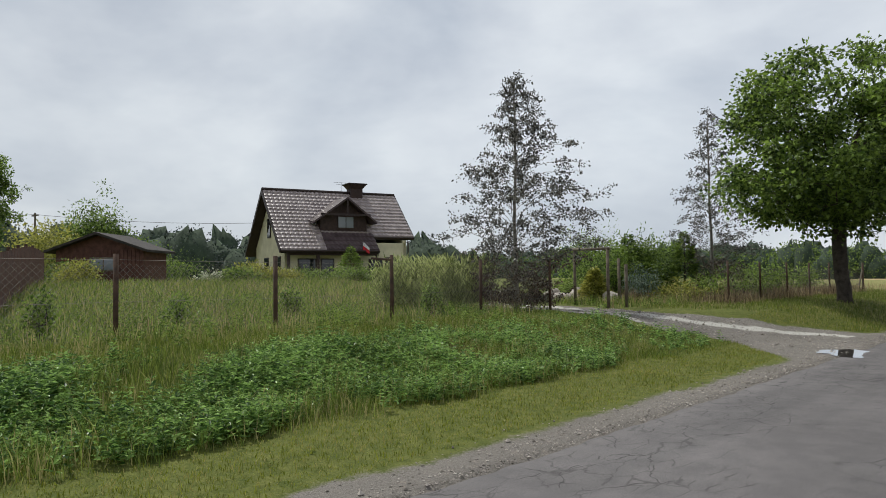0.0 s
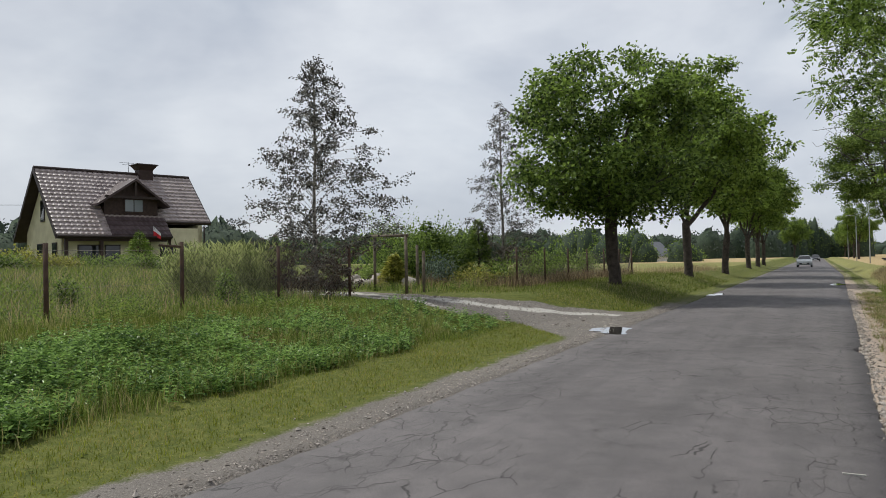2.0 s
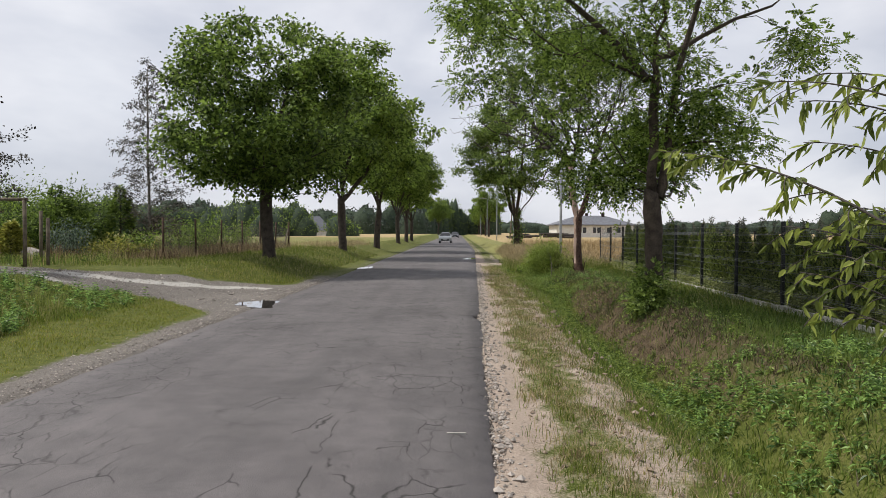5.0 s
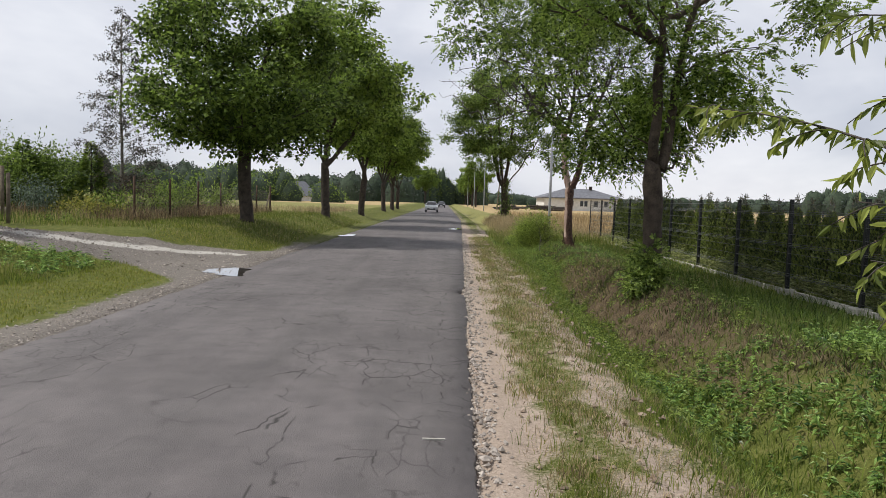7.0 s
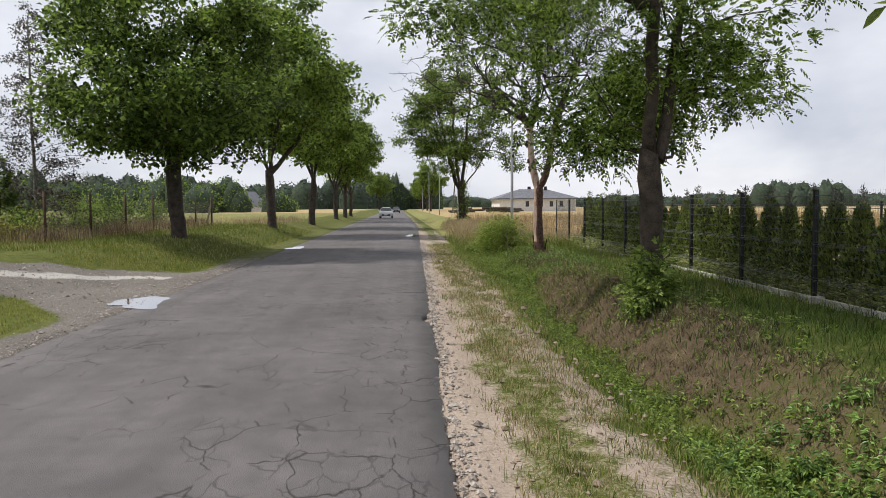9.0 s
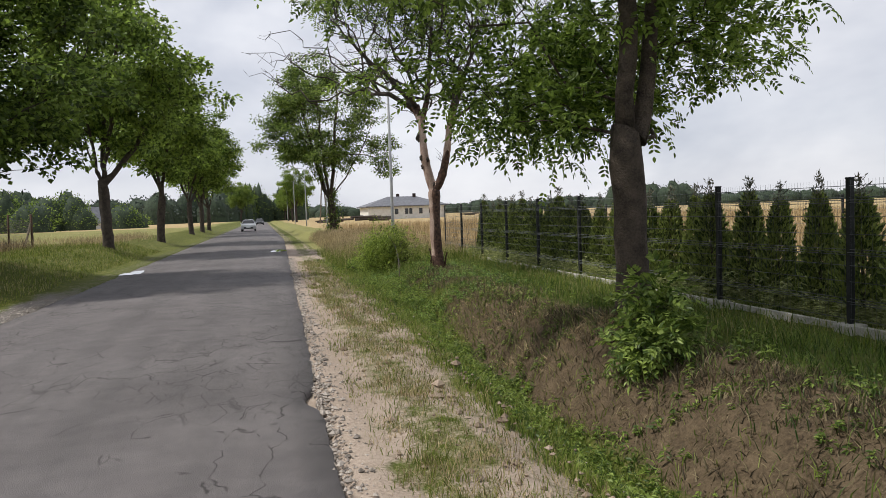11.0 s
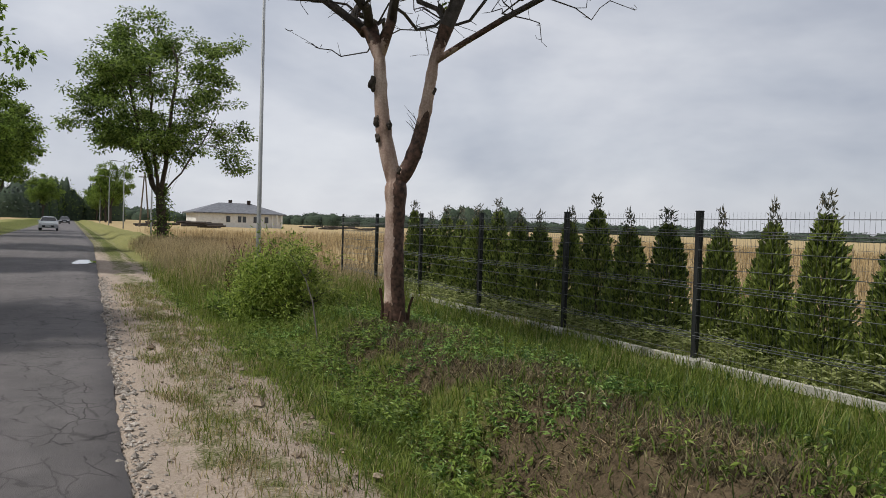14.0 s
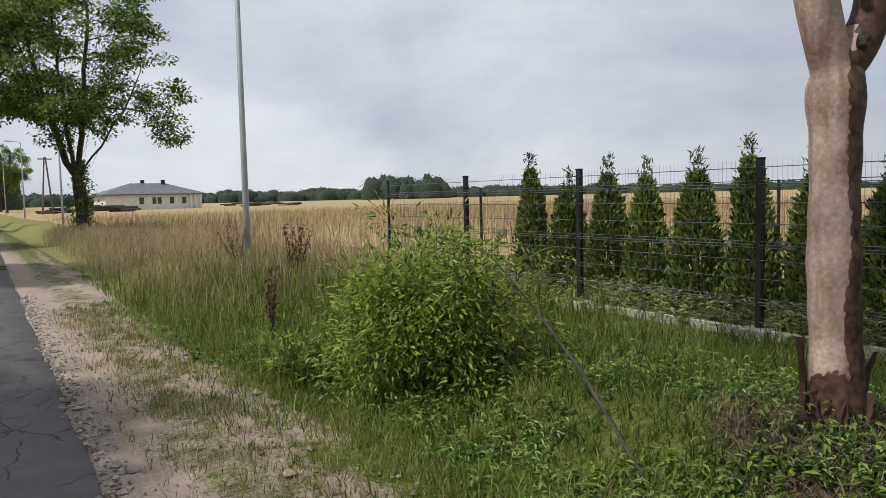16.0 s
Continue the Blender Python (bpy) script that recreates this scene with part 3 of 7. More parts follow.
def brown_at(x, y):
    """Weight of the bank's patch of brown cut grass."""
    inner = 2.95 + 0.95 * sm(18.0, 23.0, y)
    return sm(0, 0.45, x - inner + 0.35 * rough(x, y, 1.6)) * (1 - sm(-0.35, 0.3, x - 4.05 - (0.45 * sm(6.5, 8.5, y) + 0.20 * sm(11.0, 14.5, y)) + 0.3 * rough(y, x, 1.6))) * (0.28 * sm(3.0, 5.0, y) + 0.34 * sm(7.6, 9.2, y) + 0.38 * sm(10.0, 12.0, y)) * (1 - sm(21.3, 23.0, y + 0.4 * rough(x, y, 1.1)) * (1 - 0.9 * np.exp(-((x - 4.05) ** 2 + (y - 23.6) ** 2) / 0.9)))


def litter_at(x, y):
    """Weight of brown litter before and round the half-dead tree."""
    return sm(20.5, 22.5, y) * (1 - sm(25.8, 26.8, y)) * sm(3.0, 3.5, x) * (1 - sm(5.0, 5.6, x)) * sm(-0.7, 0.5, rough(x + 6, y + 1, 0.9) + 1.2 * np.exp(-((x - 4.2) ** 2 + (y - 24.9) ** 2) / 0.9))


def land(x, y):
    x, y = np.asarray(x, dtype=float), np.asarray(y, dtype=float)
    w = sm(13, 27, y)
    a, b = -6.6 + 2.1 * w, -10.8 + 3.6 * w
    left = 0.62 * sm(0, 1, (a - x) / (a - b))
    left = left + 0.88 * sm(16, 33, -x) * (1 - sm(60, 110, y)) * sm(-40, -10, y)
    depth = 0.43 * (1 - sm(19.0, 25.5, y)) + 0.07
    middle = 3.02 + 0.30 * sm(13, 18.5, y)
    right = -depth * np.exp(-((x - middle) / np.where(x > middle, 0.46, 0.58)) ** 2)
    right = right + 0.23 * sm(3.45, 4.25, x) - 0.095 * sm(4.8, 6.3, x) + 0.14 * sm(33, 42, y) * sm(2.5, 6, x)
    for (tx, ty, up) in ((4.4, 15.75, 0.16), (4.45, 25.4, 0.06)):
        right = right + up * np.exp(-((x - tx) ** 2 + (y - ty) ** 2) / 0.8)
    z = np.where(x < -2, left, right)
    z = z + 0.022 * rough(x, y, 0.9) * sm(0.6, 2.2, np.abs(x + 1.7) - 2.0)
    z = z + 0.008 * rough(x * 1.3 + 7, y * 1.3, 0.25) * sm(0.0, 1.2, np.abs(x + 1.7) - 2.4)
    ur = x - road_r(y)
    z = z - 0.035 * np.exp(-((ur - 0.42 - 0.05 * rough(x * 0, y, 2.5)) / 0.16) ** 2) - 0.030 * np.exp(-((ur - 1.35 - 0.06 * rough(x * 0, y + 3, 2.5)) / 0.17) ** 2) + 0.012 * rough(x * 2, y * 2, 0.3) * np.exp(-((ur - 0.9) / 0.6) ** 2)
    z = z + brown_at(x, y) * (0.035 * rough(x + 3, y, 0.45) + 0.02 * rough(x, y + 5, 0.2))
    under = (x > ROAD_L - 0.03) & (x < road_r(y) + 0.03)
    return np.where(under, -0.075, z)


def graded(lo, hi, inner_lo, inner_hi, step, grow=1.16):
    xs = list(np.arange(inner_lo, inner_hi + step / 2, step))
    s, x = step, xs[-1]
    while x < hi:
        s *= grow
        x += s
        xs.append(x)
    s, x = step, xs[0]
    while x > lo:
        s *= grow
        x -= s
        xs.insert(0, x)
    return np.array(xs)


gx = graded(-2600, 2600, -13.0, 8.5, 0.13)
gy = graded(-600, 4200, -1.0, 42.0, 0.19)
GX, GY = np.meshgrid(gx, gy)
GZ = land(GX, GY)
ni, nj = len(gx), len(gy)
ii, jj = np.meshgrid(np.arange(ni - 1), np.arange(nj - 1))
base = (jj * ni + ii).ravel()
ground = mesh_obj("ground", np.stack([GX, GY, GZ], -1).reshape(-1, 3), [np.stack([base, base + 1, base + ni + 1, base + ni], -1)], M_GROUND, smooth=True)
tagged(ground, "grassy roadside land with sandy shoulder, ditch and fields", "ground", kind="structure")

u = GX - road_r(GY) + 0.12 * rough(GX, GY, 1.4) + 0.13 * rough(GX * 1.4, GY, 0.55)
z_sand = 1.0 * sm(-0.7, -0.4, u) * (1 - sm(0.32, 0.62, u)) + 0.62 * sm(0.98, 1.15, u) * (1 - sm(1.30, 1.62, u)) + (0.36 + 0.14 * sm(12, 16, GY)) * sm(0.35, 0.6, u) * (1 - sm(1.0, 1.3, u))
z_sand = z_sand * (1 - 0.55 * sm(38, 60, GY))
ul = -GX + ROAD_L + 0.10 * rough(GX, GY, 1.2)
z_sand = z_sand + 0.22 * sm(-0.3, 0.05, ul) * (1 - sm(0.50, 0.95, ul)) * (1 - sm(16, 26, GY))
dm, dh = drive(GX)
dv = np.abs(GY - dm + 0.15 * rough(GX, GY, 1.1)) / dh
z_grav = np.where(GX < ROAD_L + 0.3, 1 - sm(0.86, 1.06, dv), 0) * (1 - sm(13, 18, -GX))
z_grav = np.maximum(z_grav, 0.9 * sm(-0.7, -0.4, ul) * (1 - sm(0.5, 0.95, ul)) * (1 - 0.6 * sm(24, 30, GY)))
way = np.interp(-GX, [5.6, 7.0, 8.3, 8.9, 10.6, 14.1, 17, 20], [21.6, 19.95, 18.7, 18.5, 19.1, 21.3, 22.6, 24.0])
off = GY - way - 0.06 * rough(GX, GY, 2.0)
track = np.exp(-(off / 0.30) ** 2) + 0.8 * np.exp(-((off + 1.0) / 0.24) ** 2) * sm(8.2, 9.2, -GX)
z_pale = np.where(GX < -5, 1.0 * track * (1 - sm(20, 24, -GX)), 0)
brown = brown_at(GX, GY)
z_dry = 0.9 * np.maximum(brown, 0.8 * litter_at(GX, GY))
side = (GX > 11.3) | ((GY > 35.5 + 0.4 * rough(GX, GY, 3)) & (GX > 6.3 + 0.3 * rough(GX, GY, 2)))
z_wheat = np.where(side & (GY > 8), 1.0, 0.0)
z_wheat = np.where((GX < -10) & (GY > 120) & (GY < 260), 0.95, z_wheat)
z_stub = np.where((GX < -7.6 - 0.5 * rough(GX, GY, 3)) & (GY > 48 + rough(GX, GY, 3)), 0.85, 0.0)
z_stub = np.maximum(z_stub, np.where((GX > 2.9) & (GX < 7) & (GY > 33), 0.75 * sm(33, 38, GY), 0))
z_stub = np.maximum(z_stub, np.where((GX < -4.6) & (GX > -8) & (GY > 34), 0.35, 0))
for nm, (r_, g_, b_) in (("zone", (z_sand, z_dry, z_wheat)), ("zone_b", (z_grav, z_stub, z_pale))):
    lay = ground.data.color_attributes.new(nm, "FLOAT_COLOR", "POINT")
    lay.data.foreach_set("color", np.stack([r_, g_, b_, np.ones_like(r_)], -1).reshape(-1).astype(np.float32))

# the road: a slab with a slight crown and broken edges
ry = np.concatenate([np.arange(-30, 48, 0.10), np.arange(48, 90, 0.5), np.geomspace(90, 1500, 60)])
rx = np.linspace(0, 1, 15)
wob_r = 0.022 * rough(ry, ry * 0.3, 1.6) + 0.012 * rough(ry + 9, ry * 0, 0.24) - 0.16 * np.exp(-((ry - 14.9) / 0.45) ** 2)
wob_l = 0.035 * rough(ry + 40, ry * 0.2, 1.6) + 0.016 * rough(ry, ry * 0, 0.28)
near = (ry < 48)
ra = ROAD_L + wob_l * near
rb = road_r(ry) + wob_r * near
RX = ra[:, None] + (rb - ra)[:, None] * rx[None]
RZ = 0.035 * (1 - (2 * rx - 1) ** 2)[None] + 0.006 * rough(RX, ry[:, None] + 0 * RX, 1.5)
RY = ry[:, None] + 0 * RX
top = np.stack([RX, RY, RZ], -1).reshape(-1, 3)
k = len(rx)
rj, ri = np.meshgrid(np.arange(len(ry) - 1), np.arange(k - 1), indexing="ij")
o = (rj * k + ri).ravel()
rv = [top]
rf = [np.stack([o, o + 1, o + k + 1, o + k], -1)]
for col_i, sgn in ((0, -1), (k - 1, 1)):
    edge = np.arange(len(ry)) * k + col_i
    low = top[edge] + np.array([0.05 * sgn, 0, -0.13])
    n0 = sum(len(a) for a in rv)
    rv.append(low)
    e0, e1 = edge[:-1], edge[1:]
    l0 = n0 + np.arange(len(ry) - 1)
    rf.append(np.stack([e0, e1, l0 + 1, l0] if sgn < 0 else [e1, e0, l0, l0 + 1], -1))
road = mesh_obj("road", np.concatenate(rv), rf, M_ASPHALT, smooth=True)
tagged(road, "worn grey asphalt country road with cracks and crumbling edges", "road", kind="structure")


def puddle(name_at, size, seed):
    x, y = name_at
    r = np.random.RandomState(seed)
    a = np.arange(28) * 2 * math.pi / 28
    rad = 1 + 0.22 * np.sin(2 * a + r.rand() * 6) + 0.16 * np.sin(3 * a + r.rand() * 6) + 0.10 * np.sin(7 * a + r.rand() * 6)
    px, py = x + size[0] * rad * np.cos(a), y + size[1] * rad * np.sin(a)
    z = 0.012 + 0.035 * max(0.0, 1 - (2 * (x + 4) / (road_r(y) + 4) - 1) ** 2)
    v = np.concatenate([[[x, y, z]], np.stack([px, py, np.full(28, z)], -1)])
    v2 = v - np.array([0, 0, 0.03])
    t = [(0, i + 1, (i + 1) % 28 + 1) for i in range(28)]
    q = [(i + 1, i + 30, (i + 1) % 28 + 30, (i + 1) % 28 + 1) for i in range(28)]
    ob = mesh_obj("puddle", np.concatenate([v, v2]), [np.array(t), np.array(q)], M_WATER)
    tagged(ob, "shallow rain puddle mirroring the sky on the asphalt", "puddle", "puddles on the road", "structure")


puddle((-4.12, 17.1), (0.52, 0.75), 3)
puddle((-3.75, 33.7), (0.32, 0.85), 4)
puddle((1.1, 45.2), (0.42, 1.1), 6)


# ---- leaves, blades and trees ----
def unit(v):
    return v / (np.linalg.norm(v, axis=-1, keepdims=True) + 1e-9)


def leaf_arrays(org, dirs, nrm, length, width, droop=0.12):
    """Folded four-cornered leaves: base, two sides, tip."""
    dirs = unit(dirs)
    sid = unit(np.cross(dirs, nrm))
    nrm = np.cross(sid, dirs)
    n = len(org)
    length = np.broadcast_to(np.asarray(length, dtype=float), (n,))[:, None]
    width = np.broadcast_to(np.asarray(width, dtype=float), (n,))[:, None]
    mid = org + dirs * length * 0.45
    v = np.stack([org, mid + sid * width * 0.5 + nrm * width * 0.18, org + dirs * length - nrm * length * droop, mid - sid * width * 0.5 + nrm * width * 0.18], 1)
    i = np.arange(n)[:, None] * 4
    f = np.concatenate([i + np.array([[0, 1, 2]]), i + np.array([[0, 2, 3]])])
    return v.reshape(-1, 3), f


def fine_leaves(org, dirs, nrm, length, width, droop=0.15):
    """Six-cornered pointed leaves, folded along the midrib and bent down."""
    dirs = unit(dirs)
    sid = unit(np.cross(dirs, nrm))
    nrm = np.cross(sid, dirs)
    n = len(org)
    le = np.broadcast_to(np.asarray(length, dtype=float), (n,))[:, None]
    wi = np.broadcast_to(np.asarray(width, dtype=float), (n,))[:, None]

    def at(t, s):
        return org + dirs * le * t + sid * wi * s + nrm * (np.abs(s) * wi * 0.3 - le * droop * t * t)

    v = np.stack([at(0, 0), at(0.28, 0.44), at(0.62, 0.42), at(1.0, 0), at(0.62, -0.42), at(0.28, -0.44)], 1)
    i = np.arange(n)[:, None] * 6
    f = np.concatenate([i + np.array([[0, 1, 2, 3]]), i + np.array([[0, 3, 4, 5]])])
    return v.reshape(-1, 3), f


def pinnate(org, dirs, nrm, pairs=4, step=0.045, length=0.085, width=0.030):
    """Compound leaves: leaflets in pairs along a stalk, and one at its end."""
    dirs = unit(dirs)
    sid = unit(np.cross(dirs, nrm))
    nrm = np.cross(sid, dirs)
    O, D, N = [], [], []
    for p in range(pairs):
        at = org + dirs * step * (p + 1.2) - np.array([0, 0, 1]) * (0.007 * (p + 1) ** 1.5)
        for s in (-1, 1):
            O.append(at)
            D.append(sid * s * 0.9 + dirs * 0.55 - nrm * 0.18)
            N.append(nrm)
    O.append(org + dirs * step * (pairs + 1.2) - np.array([0, 0, 1]) * (0.010 * (pairs + 1) ** 1.5))
    D.append(dirs - nrm * 0.2)
    N.append(nrm)
    return np.concatenate(O), np.concatenate(D), np.concatenate(N), length, width


class Skeleton:
    """A branching frame grown from a trunk towards the points of a crown."""

    def __init__(self, trunk):
        self.p = [np.array(q, dtype=float) for q in trunk]
        self.par = [-1] + list(range(len(trunk) - 1))
        self.len = [0.0]
        for i in range(1, len(trunk)):
            self.len.append(self.len[-1] + np.linalg.norm(self.p[i] - self.p[i - 1]))
        self.tips = []

    def limb(self, start, pts):
        last = start
        for q in pts:
            self.p.append(np.array(q, dtype=float))
            self.par.append(last)
            self.len.append(self.len[last] + np.linalg.norm(self.p[-1] - self.p[last]))
            last = len(self.p) - 1
        return last

    def reach(self, a, rng, step=0.4, low=0, wander=0.08, keep=0.30):
        a = np.asarray(a, dtype=float)
        P = np.array(self.p[low:])
        d = np.linalg.norm(P - a, axis=1)
        cost = d + keep * np.array(self.len[low:]) + 1.3 * np.maximum(0, P[:, 2] - a[2])
        i = int(np.argmin(cost)) + low
        d0 = d[i - low]
        n = max(1, int(d0 / step))
        start = self.p[i]
        came = start - self.p[self.par[i]] if self.par[i] >= 0 else np.array([0, 0, 1.0])
        came = came / (np.linalg.norm(came) + 1e-9)
        ctrl = start + (came * 0.45 + np.array([0, 0, 0.18])) * d0 * 0.55
        last = i
        for k in range(1, n + 1):
            t = k / n
            q = (1 - t) ** 2 * start + 2 * t * (1 - t) * ctrl + t * t * a
            if k < n:
                q = q + rng.normal(0, wander * step, 3)
            self.p.append(q)
            self.par.append(last)
            self.len.append(self.len[last] + np.linalg.norm(q - self.p[last]))
            last = len(self.p) - 1
        self.tips.append(last)
        return last

    def radii(self, root, tip=0.006, power=2.3):
        n = len(self.p)
        r = np.zeros(n)
        acc = np.zeros(n)
        for i in range(n - 1, -1, -1):
            r[i] = max(acc[i], tip ** power)
            if self.par[i] >= 0:
                acc[self.par[i]] += r[i]
        r = r ** (1 / power)
        g = math.log(root / tip) / math.log(r[0] / tip) if r[0] > tip * 1.05 else 1.0
        return tip * (r / tip) ** g

    def wood(self, r, flare=1.0, thick_sides=12, thin=0.0):
        """Tapered tubes, thick limbs first; a chain runs on through its thickest child."""
        kids = [[] for _ in self.p]
        for i, q in enumerate(self.par):
            if q >= 0:
                kids[q].append(i)
        b = Build()
        stack = [(0, None)]
        while stack:
            i, origin = stack.pop()
            chain, rad = [], []
            if origin is not None:
                chain.append(self.p[origin])
                rad.append(min(r[i] * 1.15, r[origin] * 0.95))
            while True:
                chain.append(self.p[i])
                rad.append(r[i])
                if not kids[i]:
                    break
                ks = sorted(kids[i], key=lambda c: -r[c])
                stack.extend((c, i) for c in ks[1:])
                i = ks[0]
            if len(chain) < 2 or max(rad) < thin:
                continue
            m = max(rad)
            sides = thick_sides if m > 0.10 else 7 if m > 0.04 else 5 if m > 0.018 else 3
            rad = np.array(rad)
            if origin is None and flare > 1:
                h = np.array([q[2] - chain[0][2] for q in chain])
                rad = rad * (1 + (flare - 1) * np.exp(-h / 0.22))
            b.tube(chain, rad, sides, cap=True)
        return b


def crown_points(rng, n, centre, radii, hollow=0.35, flat_low=0.0, lumps=0.18, macro=0, puff=0.17, low_r=0.0):
    """Points in a lumpy egg, denser towards its outside; macro: gathered into that many boughs."""
    out = []
    if macro:
        c = np.array(crown_points(rng, macro, centre, np.array(radii) * 0.88, hollow, flat_low, lumps, 0, 0, low_r * 0.88))
        q = c[rng.randint(0, macro, n)] + rng.normal(0, puff, (n, 3)) * np.array([1, 1, 0.62]) * np.array(radii)
        return [np.array(a) for a in q]
    ph = rng.uniform(0, 6.28, 8)
    while len(out) < n:
        d = unit(rng.normal(size=3))
        s = rng.uniform(hollow ** 2, 1) ** 0.5
        az, el = math.atan2(d[1], d[0]), d[2]
        lump = 1 + lumps * (math.sin(2 * az + ph[0]) * math.cos(3 * el + ph[1]) + 0.7 * math.sin(5 * az + ph[2] + 2 * el) + 0.5 * math.sin(9 * az + 7 * el + ph[3]))
        size = np.array(radii) if d[2] > 0 or not low_r else np.array([radii[0], radii[1], low_r])
        q = np.array(centre) + d * size * s * lump
        if flat_low and q[2] < centre[2] - radii[2] * flat_low:
            continue
        out.append(q)
    return out


def scatter_leaves(rng, tips, n, spread, bias=0.3):
    """Leaf seats round the twig ends: place, heading, normal."""
    tips = np.asarray(tips)
    i = rng.randint(0, len(tips), n)
    off = rng.normal(0, 1, (n, 3)) * spread
    org = tips[i] + off
    dirs = unit(off + rng.normal(0, 0.35, (n, 3)) * np.max(spread) + np.array([0, 0, -bias * np.max(spread)]))
    nrm = unit(rng.normal(0, 0.55, (n, 3)) + np.array([0, 0, 1.0]))
    return org, dirs, nrm


def tree_thing(name, at, label, category, group=""):
    e = holder(name, at)
    return tagged(e, label, category, group)


def trunk_line(rng, height, lean=(0, 0), step=0.35, sway=0.03):
    n = int(height / step) + 1
    zs = np.linspace(-0.25, height, n)
    x = np.cumsum(rng.normal(0, sway, n))
    y = np.cumsum(rng.normal(0, sway, n))
    return np.stack([x - x[0] + lean[0] * zs / height, y - y[0] + lean[1] * zs / height, zs], -1)


def broad_tree(name, seed, at, height, trunk_h, trunk_r, crown_c, crown_r, clusters, leaves, spread, leaf, mats, label, compound=False, flat_low=0.75, lumps=0.18, hollow=0.35, category="tree", group="", extra=None, lean=(0, 0), lumpy_tip=0.55, keep=0.30, macro=0, puff=0.17, limb=1.0, leaders=(), limbs=0, ivy=0, low_r=0.0, fork=0.0):
    rng = np.random.RandomState(seed)
    e = tree_thing(name, at, label, category, group)
    sk = Skeleton(trunk_line(rng, trunk_h, lean))
    lead = []
    for (k0, line, r0, r1) in leaders:
        lead.append((len(sk.p), len(line), r0, r1))
        sk.limb(k0, line)
    for k_ in range(limbs):
        # main limbs fan out of the upper trunk and curve upwards
        az = k_ * 2.4 + rng.uniform(-0.3, 0.3)
        out = 0.18 + 0.52 * ((k_ * 0.618) % 1.0)
        i0 = int(len(trunk_line(np.random.RandomState(seed), trunk_h, lean)) * rng.uniform(0.72, 0.98))
        a = sk.p[i0]
        e1 = np.array(crown_c) + np.array(crown_r) * np.array([out * math.cos(az), out * math.sin(az), 0.62 - 0.75 * out])
        c1 = a + (e1 - a) * np.array([0.55, 0.55, 0.35])
        ts = np.linspace(0, 1, 11)[1:]
        sk.limb(i0, [(1 - t) ** 2 * a + 2 * t * (1 - t) * c1 + t * t * e1 + rng.normal(0, 0.05, 3) for t in ts])
    pts = crown_points(rng, clusters, crown_c, crown_r, hollow, flat_low, lumps, macro, puff, low_r)
    if extra is not None:
        pts += list(extra)
    axis = sk.p[-1]
    pts.sort(key=lambda q: np.linalg.norm((q - axis) * np.array([1, 1, 0.7])))
    low = int(len(sk.p) * lumpy_tip)
    for q in pts:
        sk.reach(q, rng, 0.42, low, keep=keep)
    r = sk.radii(trunk_r, 0.007)
    n_trunk = sum(1 for _ in trunk_line(np.random.RandomState(seed), trunk_h, lean))
    r[n_trunk:] = np.maximum(0.006, r[n_trunk:] * limb)
    if fork:
        # above the fork the first stem is little thicker than the second
        high = np.array([q[2] for q in sk.p[:n_trunk]])
        r[:n_trunk] *= 1 - 0.24 * sm(fork - 0.1, fork + 0.35, high)
        r[:n_trunk] *= 1 + 0.07 * np.exp(-((high - fork + 0.15) / 0.25) ** 2)
    for (k0, k1, r0, r1) in lead:
        r[k0:k0 + k1] = np.linspace(r0, r1, k1)
    sk.wood(r, 1.35).obj("trunk", mats[0], e, smooth=True)
    tips = np.array([sk.p[i] for i in sk.tips])
    o, d, nn = scatter_leaves(rng, tips, leaves, spread, 0.08 if compound else 0.3)
    if compound:
        o, d, nn, ll, ww = pinnate(o, d, nn, *compound)
        ll, ww = ll * rng.uniform(0.75, 1.2, len(o)), ww * rng.uniform(0.8, 1.2, len(o))
        near_ = o[:, 2] < 4.6
        v, f = fine_leaves(o[near_], d[near_], nn[near_], ll[near_], ww[near_])
        v2, f2 = leaf_arrays(o[~near_], d[~near_], nn[~near_], ll[~near_], ww[~near_] * 1.1)
        mesh_obj("crown", np.concatenate([v, v2]), [f, f2 + len(v)], mats[1], e)
        return e
    else:
        v, f = leaf_arrays(o, d, nn, leaf[0] * rng.uniform(0.6, 1.25, leaves), leaf[1] * rng.uniform(0.6, 1.25, leaves))
    mesh_obj("crown", v, [f], mats[1], e)
    if ivy:
        q = np.stack([rng.normal(0, 0.30, ivy), rng.normal(0, 0.30, ivy), rng.uniform(0.1, 3.2, ivy)], -1)
        q[:, :2] *= (1.25 - 0.25 * q[:, 2:3])
        v, f = leaf_arrays(q, rng.normal(0, 1, (ivy, 3)), rng.normal(0, 1, (ivy, 3)), 0.15, 0.10)
        mesh_obj("ivy", v, [f], mats[1], e, "leafy shoots wrapped round the lower trunk")
    return e


def L(x, y, up=0.0):
    return (x, y, float(land(x, y)) + up)


